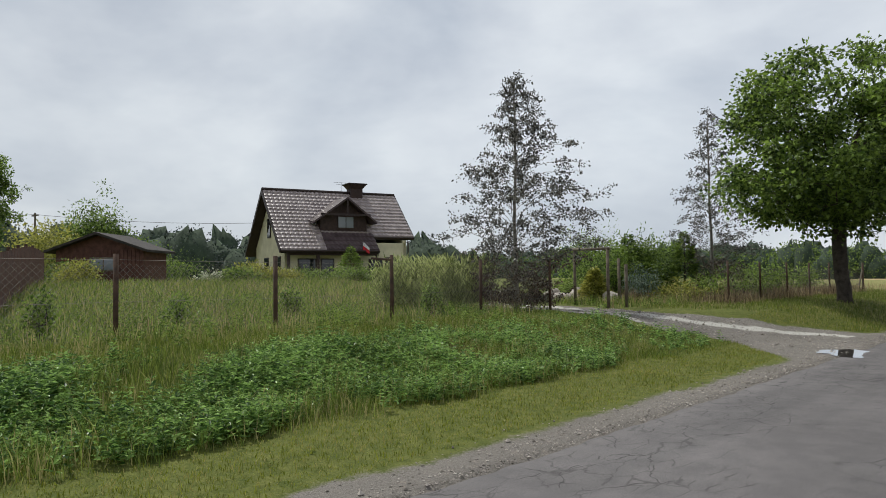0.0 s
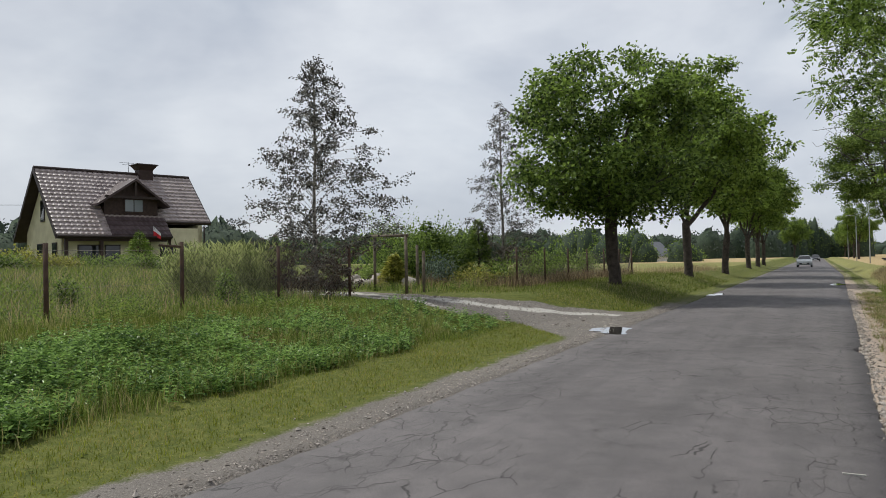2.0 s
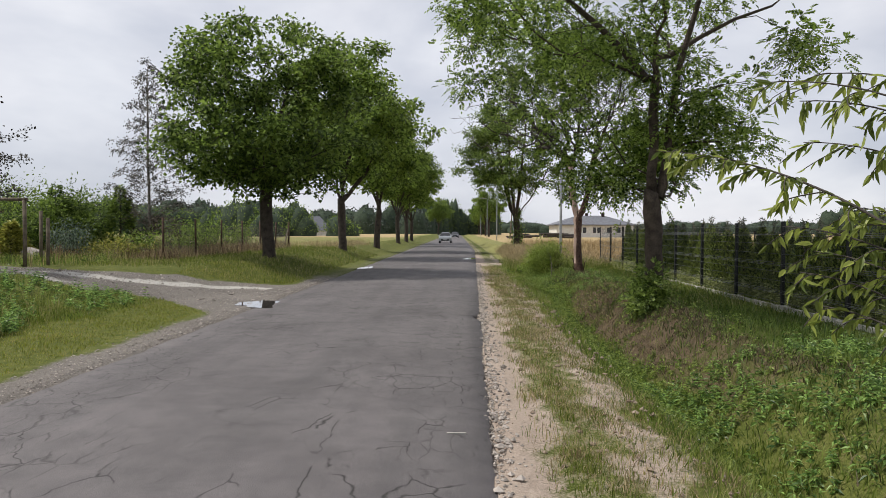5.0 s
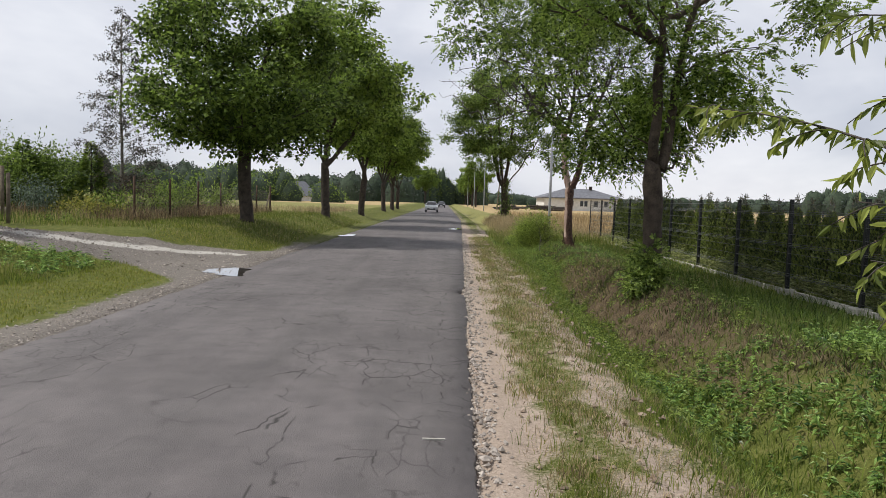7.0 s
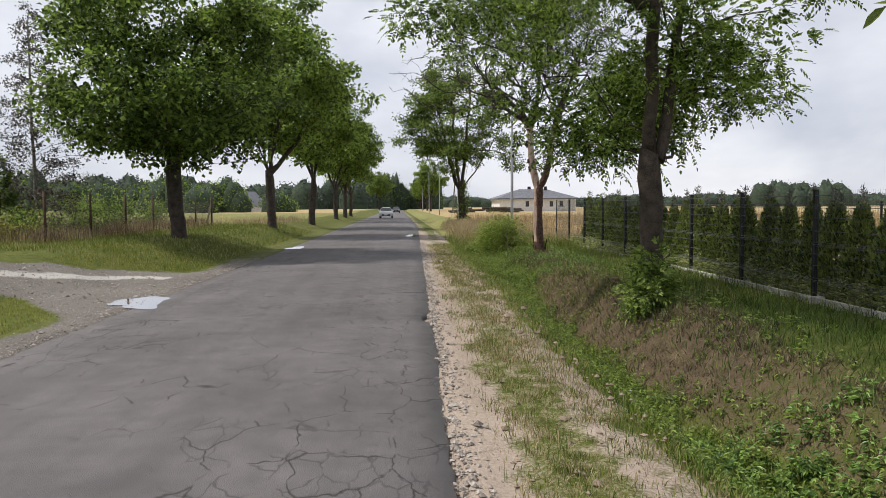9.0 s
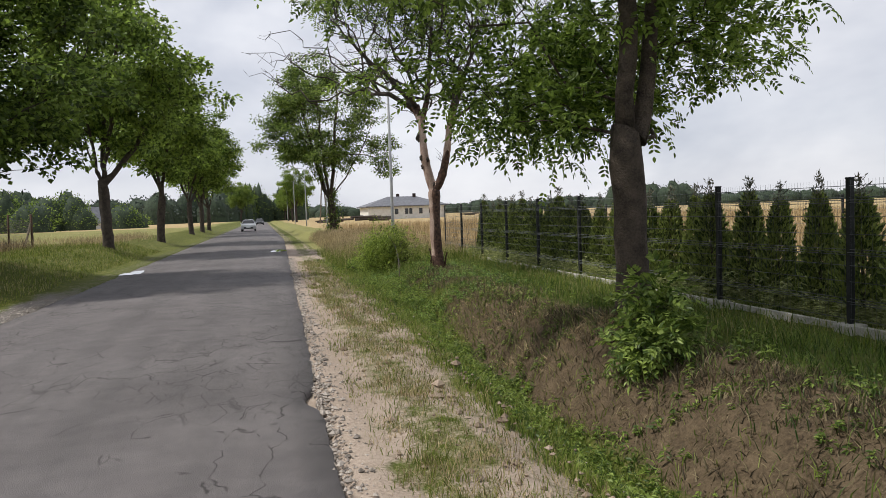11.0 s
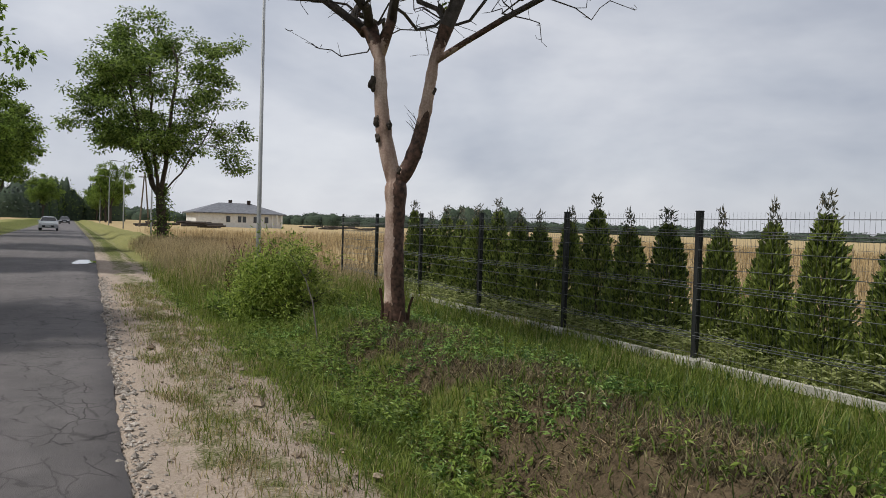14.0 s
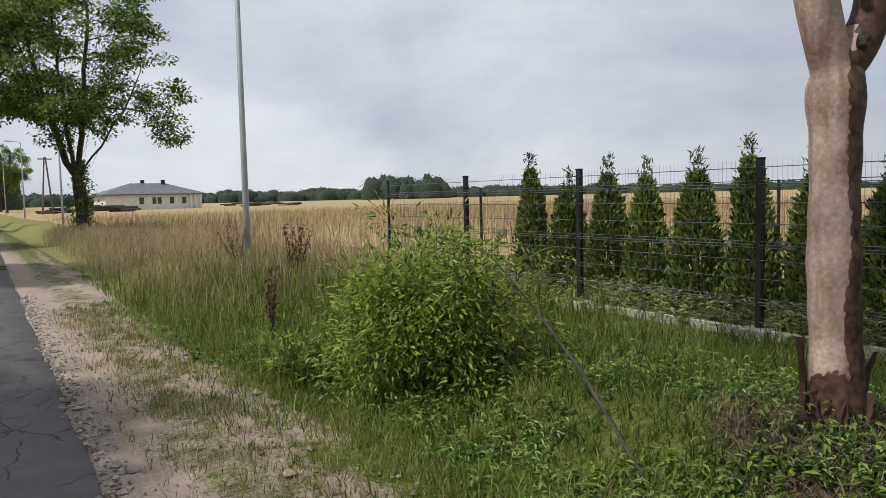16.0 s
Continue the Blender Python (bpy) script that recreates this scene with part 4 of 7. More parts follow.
maple = broad_tree("maple_tree", 11, L(-7.1, 29.6), 10, 3.4, 0.25, (0.0, 0, 5.1), (4.7, 4.7, 5.3), 1150, 35000, (0.17, 0.17, 0.12), (0.17, 0.15), (M_BARK_DARK, L_MAPLE), "roadside maple with a dense round dark green crown", flat_low=0, lumps=0.035, macro=270, puff=0.068, limbs=10, keep=0.18, hollow=0.30, low_r=3.1)
maple2 = broad_tree("roadside_tree", 12, L(-6.5, 44.6), 13, 3.4, 0.24, (0.3, 0, 7.7), (4.7, 4.7, 5.0), 700, 21000, (0.20, 0.20, 0.14), (0.23, 0.17), (M_BARK_DARK, L_MAPLE_LIGHT), "tall leafy green roadside tree beside the asphalt", group="roadside trees in a row", macro=150, puff=0.065, flat_low=0, limbs=9, hollow=0.40, keep=0.18, low_r=3.3, lumps=0.13)
maple3 = broad_tree("roadside_tree", 13, L(-6.0, 58.5), 13, 3.2, 0.24, (0.3, 0, 7.6), (4.5, 4.5, 5.0), 480, 12500, (0.24, 0.24, 0.16), (0.30, 0.22), (M_BARK_DARK, L_MAPLE_LIGHT), "tall leafy green roadside tree beside the asphalt", group="roadside trees in a row", macro=110, puff=0.075, flat_low=0, limbs=8, hollow=0.40, keep=0.18, low_r=3.4, lumps=0.14)
rr = random.Random(4)
for i, (tx, ty) in enumerate(((-6.0, 80), (-6.0, 92), (-6.0, 103), (-6.2, 255), (8.5, 190), (8.8, 222), (9, 260), (9, 300))):
    s = rr.uniform(0.9, 1.12)
    src = maple3 if i % 2 else maple2
    c = copy_thing(src, pose(*L(tx, ty), 0, 0, rr.uniform(0, 360)))
    c.scale = (s, s, s)

low_boughs = [(-0.6, 0.6, 2.1), (-0.9, 0.8, 2.2), (-1.2, 1.0, 2.4), (-0.5, 1.2, 2.1), (-1.6, 1.2, 2.6), (-0.8, 1.6, 2.3), (-1.3, 1.8, 2.6), (-0.3, 0.9, 2.2), (-2.0, 1.5, 2.9), (-0.2, 1.6, 2.2), (0.2, 1.4, 2.5), (0.5, 1.8, 2.6), (0.0, 1.9, 2.7), (0.4, 2.4, 2.7), (-0.3, 2.3, 2.9), (0.7, 2.8, 2.9), (0.1, 3.0, 3.0), (-0.1, 2.7, 3.2), (0.6, 3.2, 3.3), (0.2, 3.3, 3.5), (0.9, 2.2, 3.0), (-0.6, 1.8, 3.0), (-0.3, 1.3, 2.7), (0.3, 1.0, 2.9), (0.8, 1.2, 3.2), (-0.4, 0.8, 3.2), (1.1, 1.8, 3.4), (-0.4, 2.0, 3.5), (0.2, 2.5, 3.7), (0.6, 3.2, 3.9), (0.0, 2.9, 3.9), (1.4, 1.2, 2.8), (1.8, 1.6, 2.9), (1.6, 2.2, 3.1), (1.2, 3.0, 3.6), (0.9, 0.2, 3.4), (1.3, 0.4, 3.7), (1.0, -0.2, 3.8), (1.5, 0.5, 4.1), (-0.5, 0.2, 3.5)]
lr = np.random.RandomState(5)
ash = broad_tree("ash_tree", 21, L(4.42, 15.65), 12, 5.2, 0.18, (-1.1, -0.3, 6.9), (4.2, 5.1, 4.4), 600, 15000, (0.19, 0.19, 0.13), None, (M_BARK, L_ASH), "roadside ash tree with rough grey bark and drooping leafy boughs", compound=(3, 0.042, 0.084, 0.041), flat_low=0, lumps=0.16, macro=85, puff=0.085, hollow=0.45, limb=0.62, lumpy_tip=0.45, low_r=4.5,
                 extra=[np.array(q) * np.array([1, 0.86, 1]) + np.array([0.08, 0, 0.12]) + lr.normal(0, 1, 3) * np.array([0.40, 0.36, 0.17]) for q in low_boughs for _ in range(4)],
                 fork=2.0, lean=(-0.10, 0.0),
                 leaders=[(6, [(0.09, -0.04, 2.0), (0.15, -0.06, 2.3), (0.20, -0.08, 2.7), (0.26, -0.09, 3.4), (0.42, -0.15, 4.6), (0.80, -0.26, 6.0)], 0.115, 0.05),
                          (12, [(-0.20, 0.0, 4.4), (-0.62, 0.05, 4.95), (-1.15, 0.1, 5.5), (-1.8, 0.2, 6.1), (-2.5, 0.3, 6.6)], 0.095, 0.035),
                          (13, [(0.30, 0.1, 4.9), (0.95, 0.2, 5.3), (1.7, 0.3, 5.7), (2.5, 0.4, 6.0)], 0.06, 0.025)])
broad_tree("ash_tree", 23, L(5.3, 60.5), 13, 2.9, 0.27, (0.2, 0, 8.0), (5.4, 5.2, 4.9), 700, 40000, (0.21, 0.21, 0.12), (0.19, 0.11), (M_BARK, L_ASH_LIGHT), "airy roadside ash tree with an open crown above tall dry grass", flat_low=0.9, lumps=0.16, hollow=0.62, lean=(-0.15, 0), macro=95, puff=0.075, limbs=11, ivy=1100, lumpy_tip=0.7, keep=0.15)


def forked_tree():
    """Half-dead tree: peeled forked trunk, bare boughs, some leaves at the top."""
    rng = np.random.RandomState(31)
    e = tree_thing("half_dead_tree", L(4.45, 25.40), "half-dead forked tree with peeled pale trunk and bare boughs", "tree")
    e.matrix_world = pose(*L(4.45, 25.40), 0, 0, -25)
    zs = np.linspace(-0.25, 1.86, 60)
    sk = Skeleton(np.stack([0.045 * np.exp(-2 * np.maximum(zs, 0)) - 0.02 + 0.006 * np.sin(5 * zs), 0.005 * np.sin(4 * zs + 1), zs], -1))
    f = 59

    def bend(start, pts, n):
        """A smooth line from start through the neighbourhood of pts, in n even steps."""
        p = np.vstack([[start], pts]).astype(float)
        for _ in range(4):
            q = np.empty((2 * len(p), 3))
            q[0], q[-1] = p[0], p[-1]
            q[1:-1:2], q[2:-1:2] = 0.75 * p[:-1] + 0.25 * p[1:], 0.25 * p[:-1] + 0.75 * p[1:]
            p = q
        d = np.concatenate([[0], np.cumsum(np.linalg.norm(np.diff(p, axis=0), axis=1))])
        return np.stack([np.interp(np.linspace(0, d[-1], n + 1)[1:], d, p[:, k_]) for k_ in range(3)], -1)

    a0 = len(sk.p)
    a = sk.limb(f, bend(sk.p[f], [(-0.085, 0, 2.05), (-0.15, 0, 2.32), (-0.205, 0.0, 2.6), (-0.25, 0.02, 3.0), (-0.28, 0.05, 3.5)], 34))
    b0 = len(sk.p)
    b_ = sk.limb(f, bend(sk.p[f], [(0.11, 0, 2.02), (0.20, 0, 2.22), (0.30, 0, 2.58), (0.37, -0.02, 3.0), (0.43, -0.05, 3.45)], 34))
    b9 = len(sk.p)
    sk.limb(a, [(-0.42, 0.1, 3.9), (-0.60, 0.15, 4.4), (-0.85, 0.2, 4.9)])
    sk.limb(a, [(-0.14, 0.1, 4), (-0.08, 0.2, 4.6), (-0.05, 0.25, 5.2), (0.0, 0.3, 5.8)])
    sk.limb(b_, [(0.58, -0.1, 3.9), (0.78, -0.15, 4.4), (1.0, -0.2, 4.9), (1.15, -0.2, 5.5)])
    sk.limb(b_, [(0.80, -0.3, 3.65), (1.25, -0.5, 3.9), (1.75, -0.7, 4.15), (2.25, -0.8, 4.3)])
    low = a0 + 28
    bare = crown_points(rng, 640, (-0.1, 0, 5.3), (3.6, 3.3, 1.7), 0.3, 0.75, 0.25)
    leafy = crown_points(rng, 200, (-0.3, 0.1, 7.15), (2.9, 2.8, 1.85), 0.2, 0.0, 0.2)
    bare.sort(key=lambda q: np.linalg.norm(q - np.array([0, 0, 3.9])))
    for q in bare:
        sk.reach(q, rng, 0.24, low, 0.25)
    mark = len(sk.tips)
    n0 = len(sk.p)
    for k_ in range(900):
        i = rng.randint(b9, n0)
        q = sk.p[i]
        if q[2] < 3.4:
            continue
        d = rng.normal(0, 1, 3) * np.array([1, 1, 0.6]) + np.array([0, 0, 0.35])
        d = d / np.linalg.norm(d) * rng.uniform(0.08, 0.34)
        sk.limb(i, [q + d * 0.5 + rng.normal(0, 0.02, 3), q + d])
    leafy.sort(key=lambda q: q[2])
    for q in leafy:
        sk.reach(q, rng, 0.3, low, 0.15)
    r = sk.radii(0.172, 0.0045)
    r[:f + 1] = np.linspace(0.140, 0.123, f + 1) * (1 + 0.025 * np.sin(9 * zs) + 0.02 * np.sin(23 * zs))
    r[:f + 1] *= 1 + 0.20 * np.exp(-((zs - 1.80) / 0.16) ** 2)
    for k0, k1, r0, r1, knots in ((a0, b0, 0.112, 0.076, (0.42, 0.78)), (b0, b9, 0.104, 0.066, (0.25, 0.62, 0.9))):
        t_ = np.linspace(0, 1, k1 - k0)
        r[k0:k1] = np.linspace(r0, r1, k1 - k0) * (1 + 0.03 * np.sin(19 * t_ + k0) + sum(0.16 * np.exp(-((t_ - q) / 0.035) ** 2) for q in knots))
    w = sk.wood(r, 1.22, 30)
    trunk = w.obj("trunk", [M_BARE, M_TWIG], e, smooth=True)
    me = trunk.data
    co = np.zeros(len(me.polygons) * 3, dtype=np.float32)
    me.polygons.foreach_get("center", co)
    co = co.reshape(-1, 3)
    me.polygons.foreach_set("material_index", (co[:, 2] > 3.9).astype(np.int32))
    # bark left on one side of the trunk, on the second stem and at the foot
    vc = np.zeros(len(me.vertices) * 3, dtype=np.float32)
    me.vertices.foreach_get("co", vc)
    vx, vy, vz = vc.reshape(-1, 3).T
    n_ = rough(vx * 6 + vy * 6, vz * 2.2, 1.0)
    stay = 0.72 * sm(0.015, 0.06, 0.81 * vx - 0.59 * vy + 0.03 * n_) * (vz < 2.0)
    stay = np.maximum(stay, ((vx > 0.05) & (vz > 1.72)) * (1 - sm(2.62, 2.80, vz + 0.1 * n_)) * sm(1.70, 1.95, vz))
    stay = np.maximum(stay, 0.75 * (1 - sm(0.16, 0.34, vz + 0.06 * n_)))
    stay = np.maximum(stay, sm(3.45, 3.8, vz))
    lay = me.color_attributes.new("bark", "FLOAT_COLOR", "POINT")
    lay.data.foreach_set("color", np.repeat(stay[:, None], 4, 1).astype(np.float32).ravel())
    for (x, y, z, s) in ((-0.265, -0.06, 2.44, 0.055), (-0.285, -0.05, 2.66, 0.075), (-0.12, -0.12, 2.60, 0.05), (-0.36, -0.03, 3.15, 0.08), (0.285, -0.05, 2.30, 0.05), (0.02, -0.15, 2.02, 0.045), (0.44, -0.05, 3.08, 0.05)):
        bm = bmesh.new()
        bmesh.ops.create_icosphere(bm, subdivisions=3, radius=1)
        ph = rng.uniform(0, 6, 4)
        for v in bm.verts:
            p = v.co.copy()
            k_ = 1 + 0.28 * math.sin(3 * p.x + ph[0]) * math.cos(4 * p.z + ph[1]) + 0.16 * math.sin(9 * p.y + 7 * p.z + ph[2])
            v.co = Vector((x + p.x * s * 0.62 * k_, y + p.y * s * 0.62 * k_, z + p.z * s * 1.15 * k_))
        flake = bpy.data.meshes.new("bark_flake")
        bm.to_mesh(flake)
        bm.free()
        for q in flake.polygons:
            q.use_smooth = True
        flake.materials.append(M_BARK_DARK)
        ob = new("bark_flake", flake)
        ob.parent = e
        ob["label"] = "dark loose bark left on the pale wood"
    shoot = Build()
    for k_ in range(7):
        q = np.array([0.30 + rng.uniform(-0.06, 0.02), -0.08, 2.45 + rng.uniform(-0.12, 0.2)])
        d = np.array([rng.uniform(-0.22, -0.06), rng.uniform(-0.06, 0.06), rng.uniform(0.08, 0.28)])
        shoot.tube([q, q + d * 0.5 + rng.normal(0, 0.012, 3), q + d], [0.005, 0.004, 0.002], 5)
    shoot.obj("dead_twig", M_TWIG, e, "thin bare dead shoots in the fork")
    fr = random.Random(9)
    shreds = [(2.9, -0.05, 0.48, 0.55, 0.06), (0.05, -0.05, 0.38, 0.40, 0.075)]
    shreds += [(k_ * 0.52 + fr.uniform(-0.2, 0.2), -0.08, fr.choice((0.08, 0.12, 0.16, 0.20, 0.27)), fr.uniform(0.45, 0.8), fr.uniform(0.004, 0.02)) for k_ in range(12)]
    for (az, z0, z1, wd, out) in shreds:
        zz = np.linspace(z0, z1, 9)
        h_ = np.linspace(0, 1, 9)
        v = []
        for z_, t_ in zip(zz, h_):
            wa = wd * (1 - t_) ** 1.1 * (1 + 0.25 * math.sin(17 * t_ + az * 5)) + 0.03
            for s_, th in ((-1, 0.0), (-0.4, 0.008), (0.4, 0.008), (1, 0.0), (0.4, -0.02), (-0.4, -0.02)):
                rad_ = 0.143 * (1 + 0.22 * math.exp(-max(z_, 0) / 0.22)) + 0.010 + th + out * t_ ** 2 + 0.008 * math.sin(31 * z_ + 5 * s_)
                an = az + s_ * wa / 2 + 0.10 * math.sin(9 * z_ + az)
                v.append((0.02 + rad_ * math.cos(an), rad_ * math.sin(an), z_))
        fl = [(i * 6 + k_, i * 6 + (k_ + 1) % 6, i * 6 + 6 + (k_ + 1) % 6, i * 6 + 6 + k_) for i in range(8) for k_ in range(6)]
        Build().add(v, fl).obj("bark_flake", M_RUST, e, "dark splintered bark at the trunk foot")
    tips = np.array([sk.p[i] for i in sk.tips[mark:]])
    o_, d_, n2 = scatter_leaves(rng, tips, 3000, (0.22, 0.22, 0.16))
    o_, d_, n2, ll, ww = pinnate(o_, d_, n2, 4, 0.048, 0.105, 0.04)
    v, fc = fine_leaves(o_, d_, n2, ll * rng.uniform(0.7, 1.2, len(o_)), ww)
    mesh_obj("crown", v, [fc], L_ASH_LIGHT, e)
    return e


forked_tree()


def birch(name, seed, at, height, width, boughs, per_bough, label):
    """Slim birch: boughs sweep up and out of one stem, their twig ends trailing with the wind."""
    rng = np.random.RandomState(seed)
    e = tree_thing(name, at, label, "tree")
    stem = trunk_line(rng, height * 0.98, (0.05 * width, 0.04 * width), 0.25, 0.012)
    sk = Skeleton(stem)
    n_stem = len(stem)
    wind = np.array([0.80, 0.55, 0.0])
    seats, heads = [], []
    for k_ in range(boughs):
        t = 0.02 + 0.95 * ((k_ + rng.uniform(0, 1)) / boughs) ** 1.4
        reach = width * float(np.interp(t, [0, 0.1, 0.25, 0.36, 0.5, 0.7, 0.87, 1], [0.50, 0.56, 0.82, 1.0, 0.80, 0.50, 0.24, 0.05])) * rng.uniform(0.62, 1.28)
        az = k_ * 2.399 + rng.uniform(-0.4, 0.4)
        out = np.array([math.cos(az), math.sin(az), 0.0])
        i0 = max(1, min(n_stem - 2, int((t * 0.98 - 0.10 * reach / height) * n_stem)))
        a = stem[i0]
        c1 = a + out * reach * 0.45 + np.array([0, 0, 0.42 * reach])
        e1 = a + out * reach * 0.92 + wind * reach * 0.16 + np.array([0, 0, reach * rng.uniform(0.20, 0.48)])
        ts = np.linspace(0, 1, 9)[1:]
        line = [(1 - u_) ** 2 * a + 2 * u_ * (1 - u_) * c1 + u_ * u_ * e1 + rng.normal(0, 0.015, 3) for u_ in ts]
        sk.limb(i0, line)
        base_i = len(sk.p) - 8
        for m_ in range(9):
            j_ = base_i + min(7, int(rng.uniform(0.16, 1.0) ** 0.8 * 8))
            q = sk.p[j_]
            d = out * rng.uniform(0.1, 0.9) + rng.normal(0, 0.55, 3) * np.array([1, 1, 0.5]) + wind * 0.35
            d = d / np.linalg.norm(d) * rng.uniform(0.22, 0.58) * (0.5 + 0.5 * reach / width)
            q1, q2 = q + d * 0.5 + np.array([0, 0, 0.05]), q + d + np.array([0, 0, -0.04])
            sk.limb(j_, [q1, q2])
            for _ in range(int(per_bough / 9 * (0.35 + 0.65 * reach / width))):
                u_ = rng.uniform(0.15, 1.08)
                w_ = q + (q1 - q) * min(1, 2 * u_) + (q2 - q1) * max(0, 2 * u_ - 1)
                seats.append(w_ + rng.normal(0, 0.06, 3))
                heads.append(d * 1.5 + rng.normal(0, 0.5, 3) + np.array([0, 0, -0.35]))
    r = sk.radii(0.075, 0.004)
    sk.wood(r, 1.2, 8).obj("trunk", M_BIRCH_BARK, e, smooth=True)
    o_, d_ = np.array(seats), np.array(heads)
    low = o_[:, 2] < height * 0.20 + rng.normal(0, 0.25, len(o_))
    for part_name, pick, mat_, lb in (("crown", ~low, L_BIRCH, ""), ("lower_foliage", low, L_BIRCH_BROWN, "reddish brown foliage low on the stem")):
        n = int(pick.sum())
        v, f = leaf_arrays(o_[pick], d_[pick], rng.normal(0, 1, (n, 3)), 0.082 * rng.uniform(0.7, 1.3, n), 0.056 * rng.uniform(0.7, 1.3, n))
        mesh_obj(part_name, v, [f], mat_, e, lb)
    return e


birch("birch_tree", 41, L(-14.0, 19.0), 7.7, 2.45, 150, 162, "young birch with purplish grey foliage inside the wire fence")
birch("birch_tree", 42, L(-12.8, 31.6), 8.6, 1.95, 110, 126, "slender grey-leaved birch behind the garden fence")


# ---- panel fence with its hedge ----
def fence_x(y):
    return 6.76 + (y - 15.0) * 0.0148


POST_Y = [35.0 - 2.5 * i for i in range(13)]


def panel_fence():
    e = tagged(holder("panel_fence"), "anthracite wire panel fence on a low concrete plinth", "fence")
    for i, y in enumerate(POST_Y):
        x = fence_x(y)
        w = 0.020 if i == 0 else 0.032
        post = Build().box((x - w, y - w, float(land(x, y)) - 0.2), (x + w, y + w, 1.87), bevel=0.004).obj("post", M_POST, e)
        Build().box((x - w - 0.004, y - w - 0.004, 1.87), (x + w + 0.004, y + w + 0.004, 1.885), bevel=0.004).obj("cap", M_POST, post)
        if i >= 1:
            g = float(land(x, y))
            Build().box((x - 0.14, y - 0.14, g - 0.25), (x + 0.11, y + 0.14, 0.245), bevel=0.015).obj("concrete_foot", M_CONC, e, "grey concrete post foot")
    for i in range(len(POST_Y) - 1):
        y1, y0 = POST_Y[i], POST_Y[i + 1]
        x1, x0 = fence_x(y1), fence_x(y0)
        b = Build()
        base_z = 0.27
        n = 50
        for k_ in range(1, n):
            t = k_ / n
            x, y = x0 + (x1 - x0) * t - 0.034, y0 + (y1 - y0) * t
            b.tube([(x, y, base_z), (x, y, 1.86)], 0.0013, 3, cap=False)
        for z, dx in ((0.30, 0), (0.47, 0), (0.50, -0.035), (0.53, 0), (0.72, 0), (0.90, 0), (1.02, 0), (1.05, -0.035), (1.08, 0), (1.25, 0), (1.45, 0), (1.60, 0), (1.63, -0.035), (1.66, 0), (1.79, 0)):
            b.tube([(x0 - 0.034 + dx, y0 + 0.03, z), (x1 - 0.034 + dx, y1 - 0.03, z)], 0.0040, 4, cap=False)
        tagged(b.obj("wire_panel", M_WIRE, e), kind="stuff")
        if i >= 1:
            Build().box((0, 0, -0.35), (0.05, 2.5 - 0.27, 0.235), pose(x0 - 0.03, y0 + 0.135, 0, 0, 0, -math.degrees(math.atan2(x1 - x0, 2.5))), bevel=0.008).obj("plinth_board", M_CONC, e, "grey concrete plinth board")


panel_fence()


def back_fence():
    e = tagged(holder("panel_fence"), "thin dark wire fence between the hedge and the wheat", "fence")
    pts = [(7.06 + 2.07 * k_, 35.0) for k_ in range(1, 3)] + [(11.2, 35.0 - 2.5 * k_) for k_ in range(1, 14)]
    prev = (7.05, 35.0)
    for (x, y) in pts:
        Build().box((x - 0.02, y - 0.02, float(land(x, y)) - 0.2), (x + 0.02, y + 0.02, 1.72), bevel=0.003).obj("post", M_POST, e)
        b = Build()
        for k_ in range(1, 25):
            t = k_ / 25
            px, py = prev[0] + (x - prev[0]) * t, prev[1] + (y - prev[1]) * t
            b.tube([(px, py, 0.2), (px, py, 1.68)], 0.0022, 3, cap=False)
        for z in (0.25, 0.55, 0.85, 1.15, 1.45, 1.66):
            b.tube([(*prev, z), (x, y, z)], 0.003, 3, cap=False)
        tagged(b.obj("wire_panel", M_WIRE, e), kind="stuff")
        prev = (x, y)


back_fence()


def thuja(seed, height):
    rng = np.random.RandomState(seed)
    e = tagged(holder("thuja"), "slim conical green thuja in the hedge row", "conifer", "thuja hedge behind the fence")
    Build().tube([(0, 0, -0.1), (0.01, 0, height * 0.5), (0, 0.01, height * 0.93)], [0.03, 0.02, 0.005], 6).obj("trunk", M_BARK_DARK, e)
    n = 4200
    z = height * rng.beta(1.15, 1.25, n)
    t = z / height
    rad = 0.33 * (np.minimum(1, t * 4 + 0.45)) * (1 - t) ** 0.50 * rng.uniform(0.35, 1.15, n)
    a = rng.uniform(0, 6.28, n)
    rad = rad * (1 + 0.14 * np.sin(3 * a + 6 * t + seed) + 0.10 * np.sin(7 * a - 11 * t))
    o_ = np.stack([rad * np.cos(a), rad * np.sin(a), z], -1)
    d_ = np.stack([np.cos(a) * 0.6, np.sin(a) * 0.6, np.full(n, 0.85)], -1) + rng.normal(0, 0.28, (n, 3))
    n_ = np.stack([-np.sin(a), np.cos(a), 0 * a], -1) + rng.normal(0, 0.6, (n, 3))
    v, f = leaf_arrays(o_, d_, n_, 0.078 * rng.uniform(0.7, 1.4, n), 0.040 * rng.uniform(0.7, 1.3, n), -0.05)
    mesh_obj("foliage", v, [f], L_THUJA, e)
    # wispy pale leader
    m = 150
    up = rng.uniform(0, 1, m) ** 1.2
    zz = height * 0.93 + 0.46 * up - 0.08
    o_ = np.stack([rng.normal(0, 1, m) * (0.075 - 0.05 * up), rng.normal(0, 1, m) * (0.075 - 0.05 * up), zz], -1)
    d_ = rng.normal(0, 0.7, (m, 3)) + np.array([0, 0, 0.8])
    v, f = leaf_arrays(o_, d_, rng.normal(0, 1, (m, 3)), 0.075 * rng.uniform(0.6, 1.3, m), 0.022, 0.1)
    tagged(mesh_obj("leader", v, [f], L_THUJA_TIP, e, "pale wispy shoot at the tip"), kind="stuff")
    return e


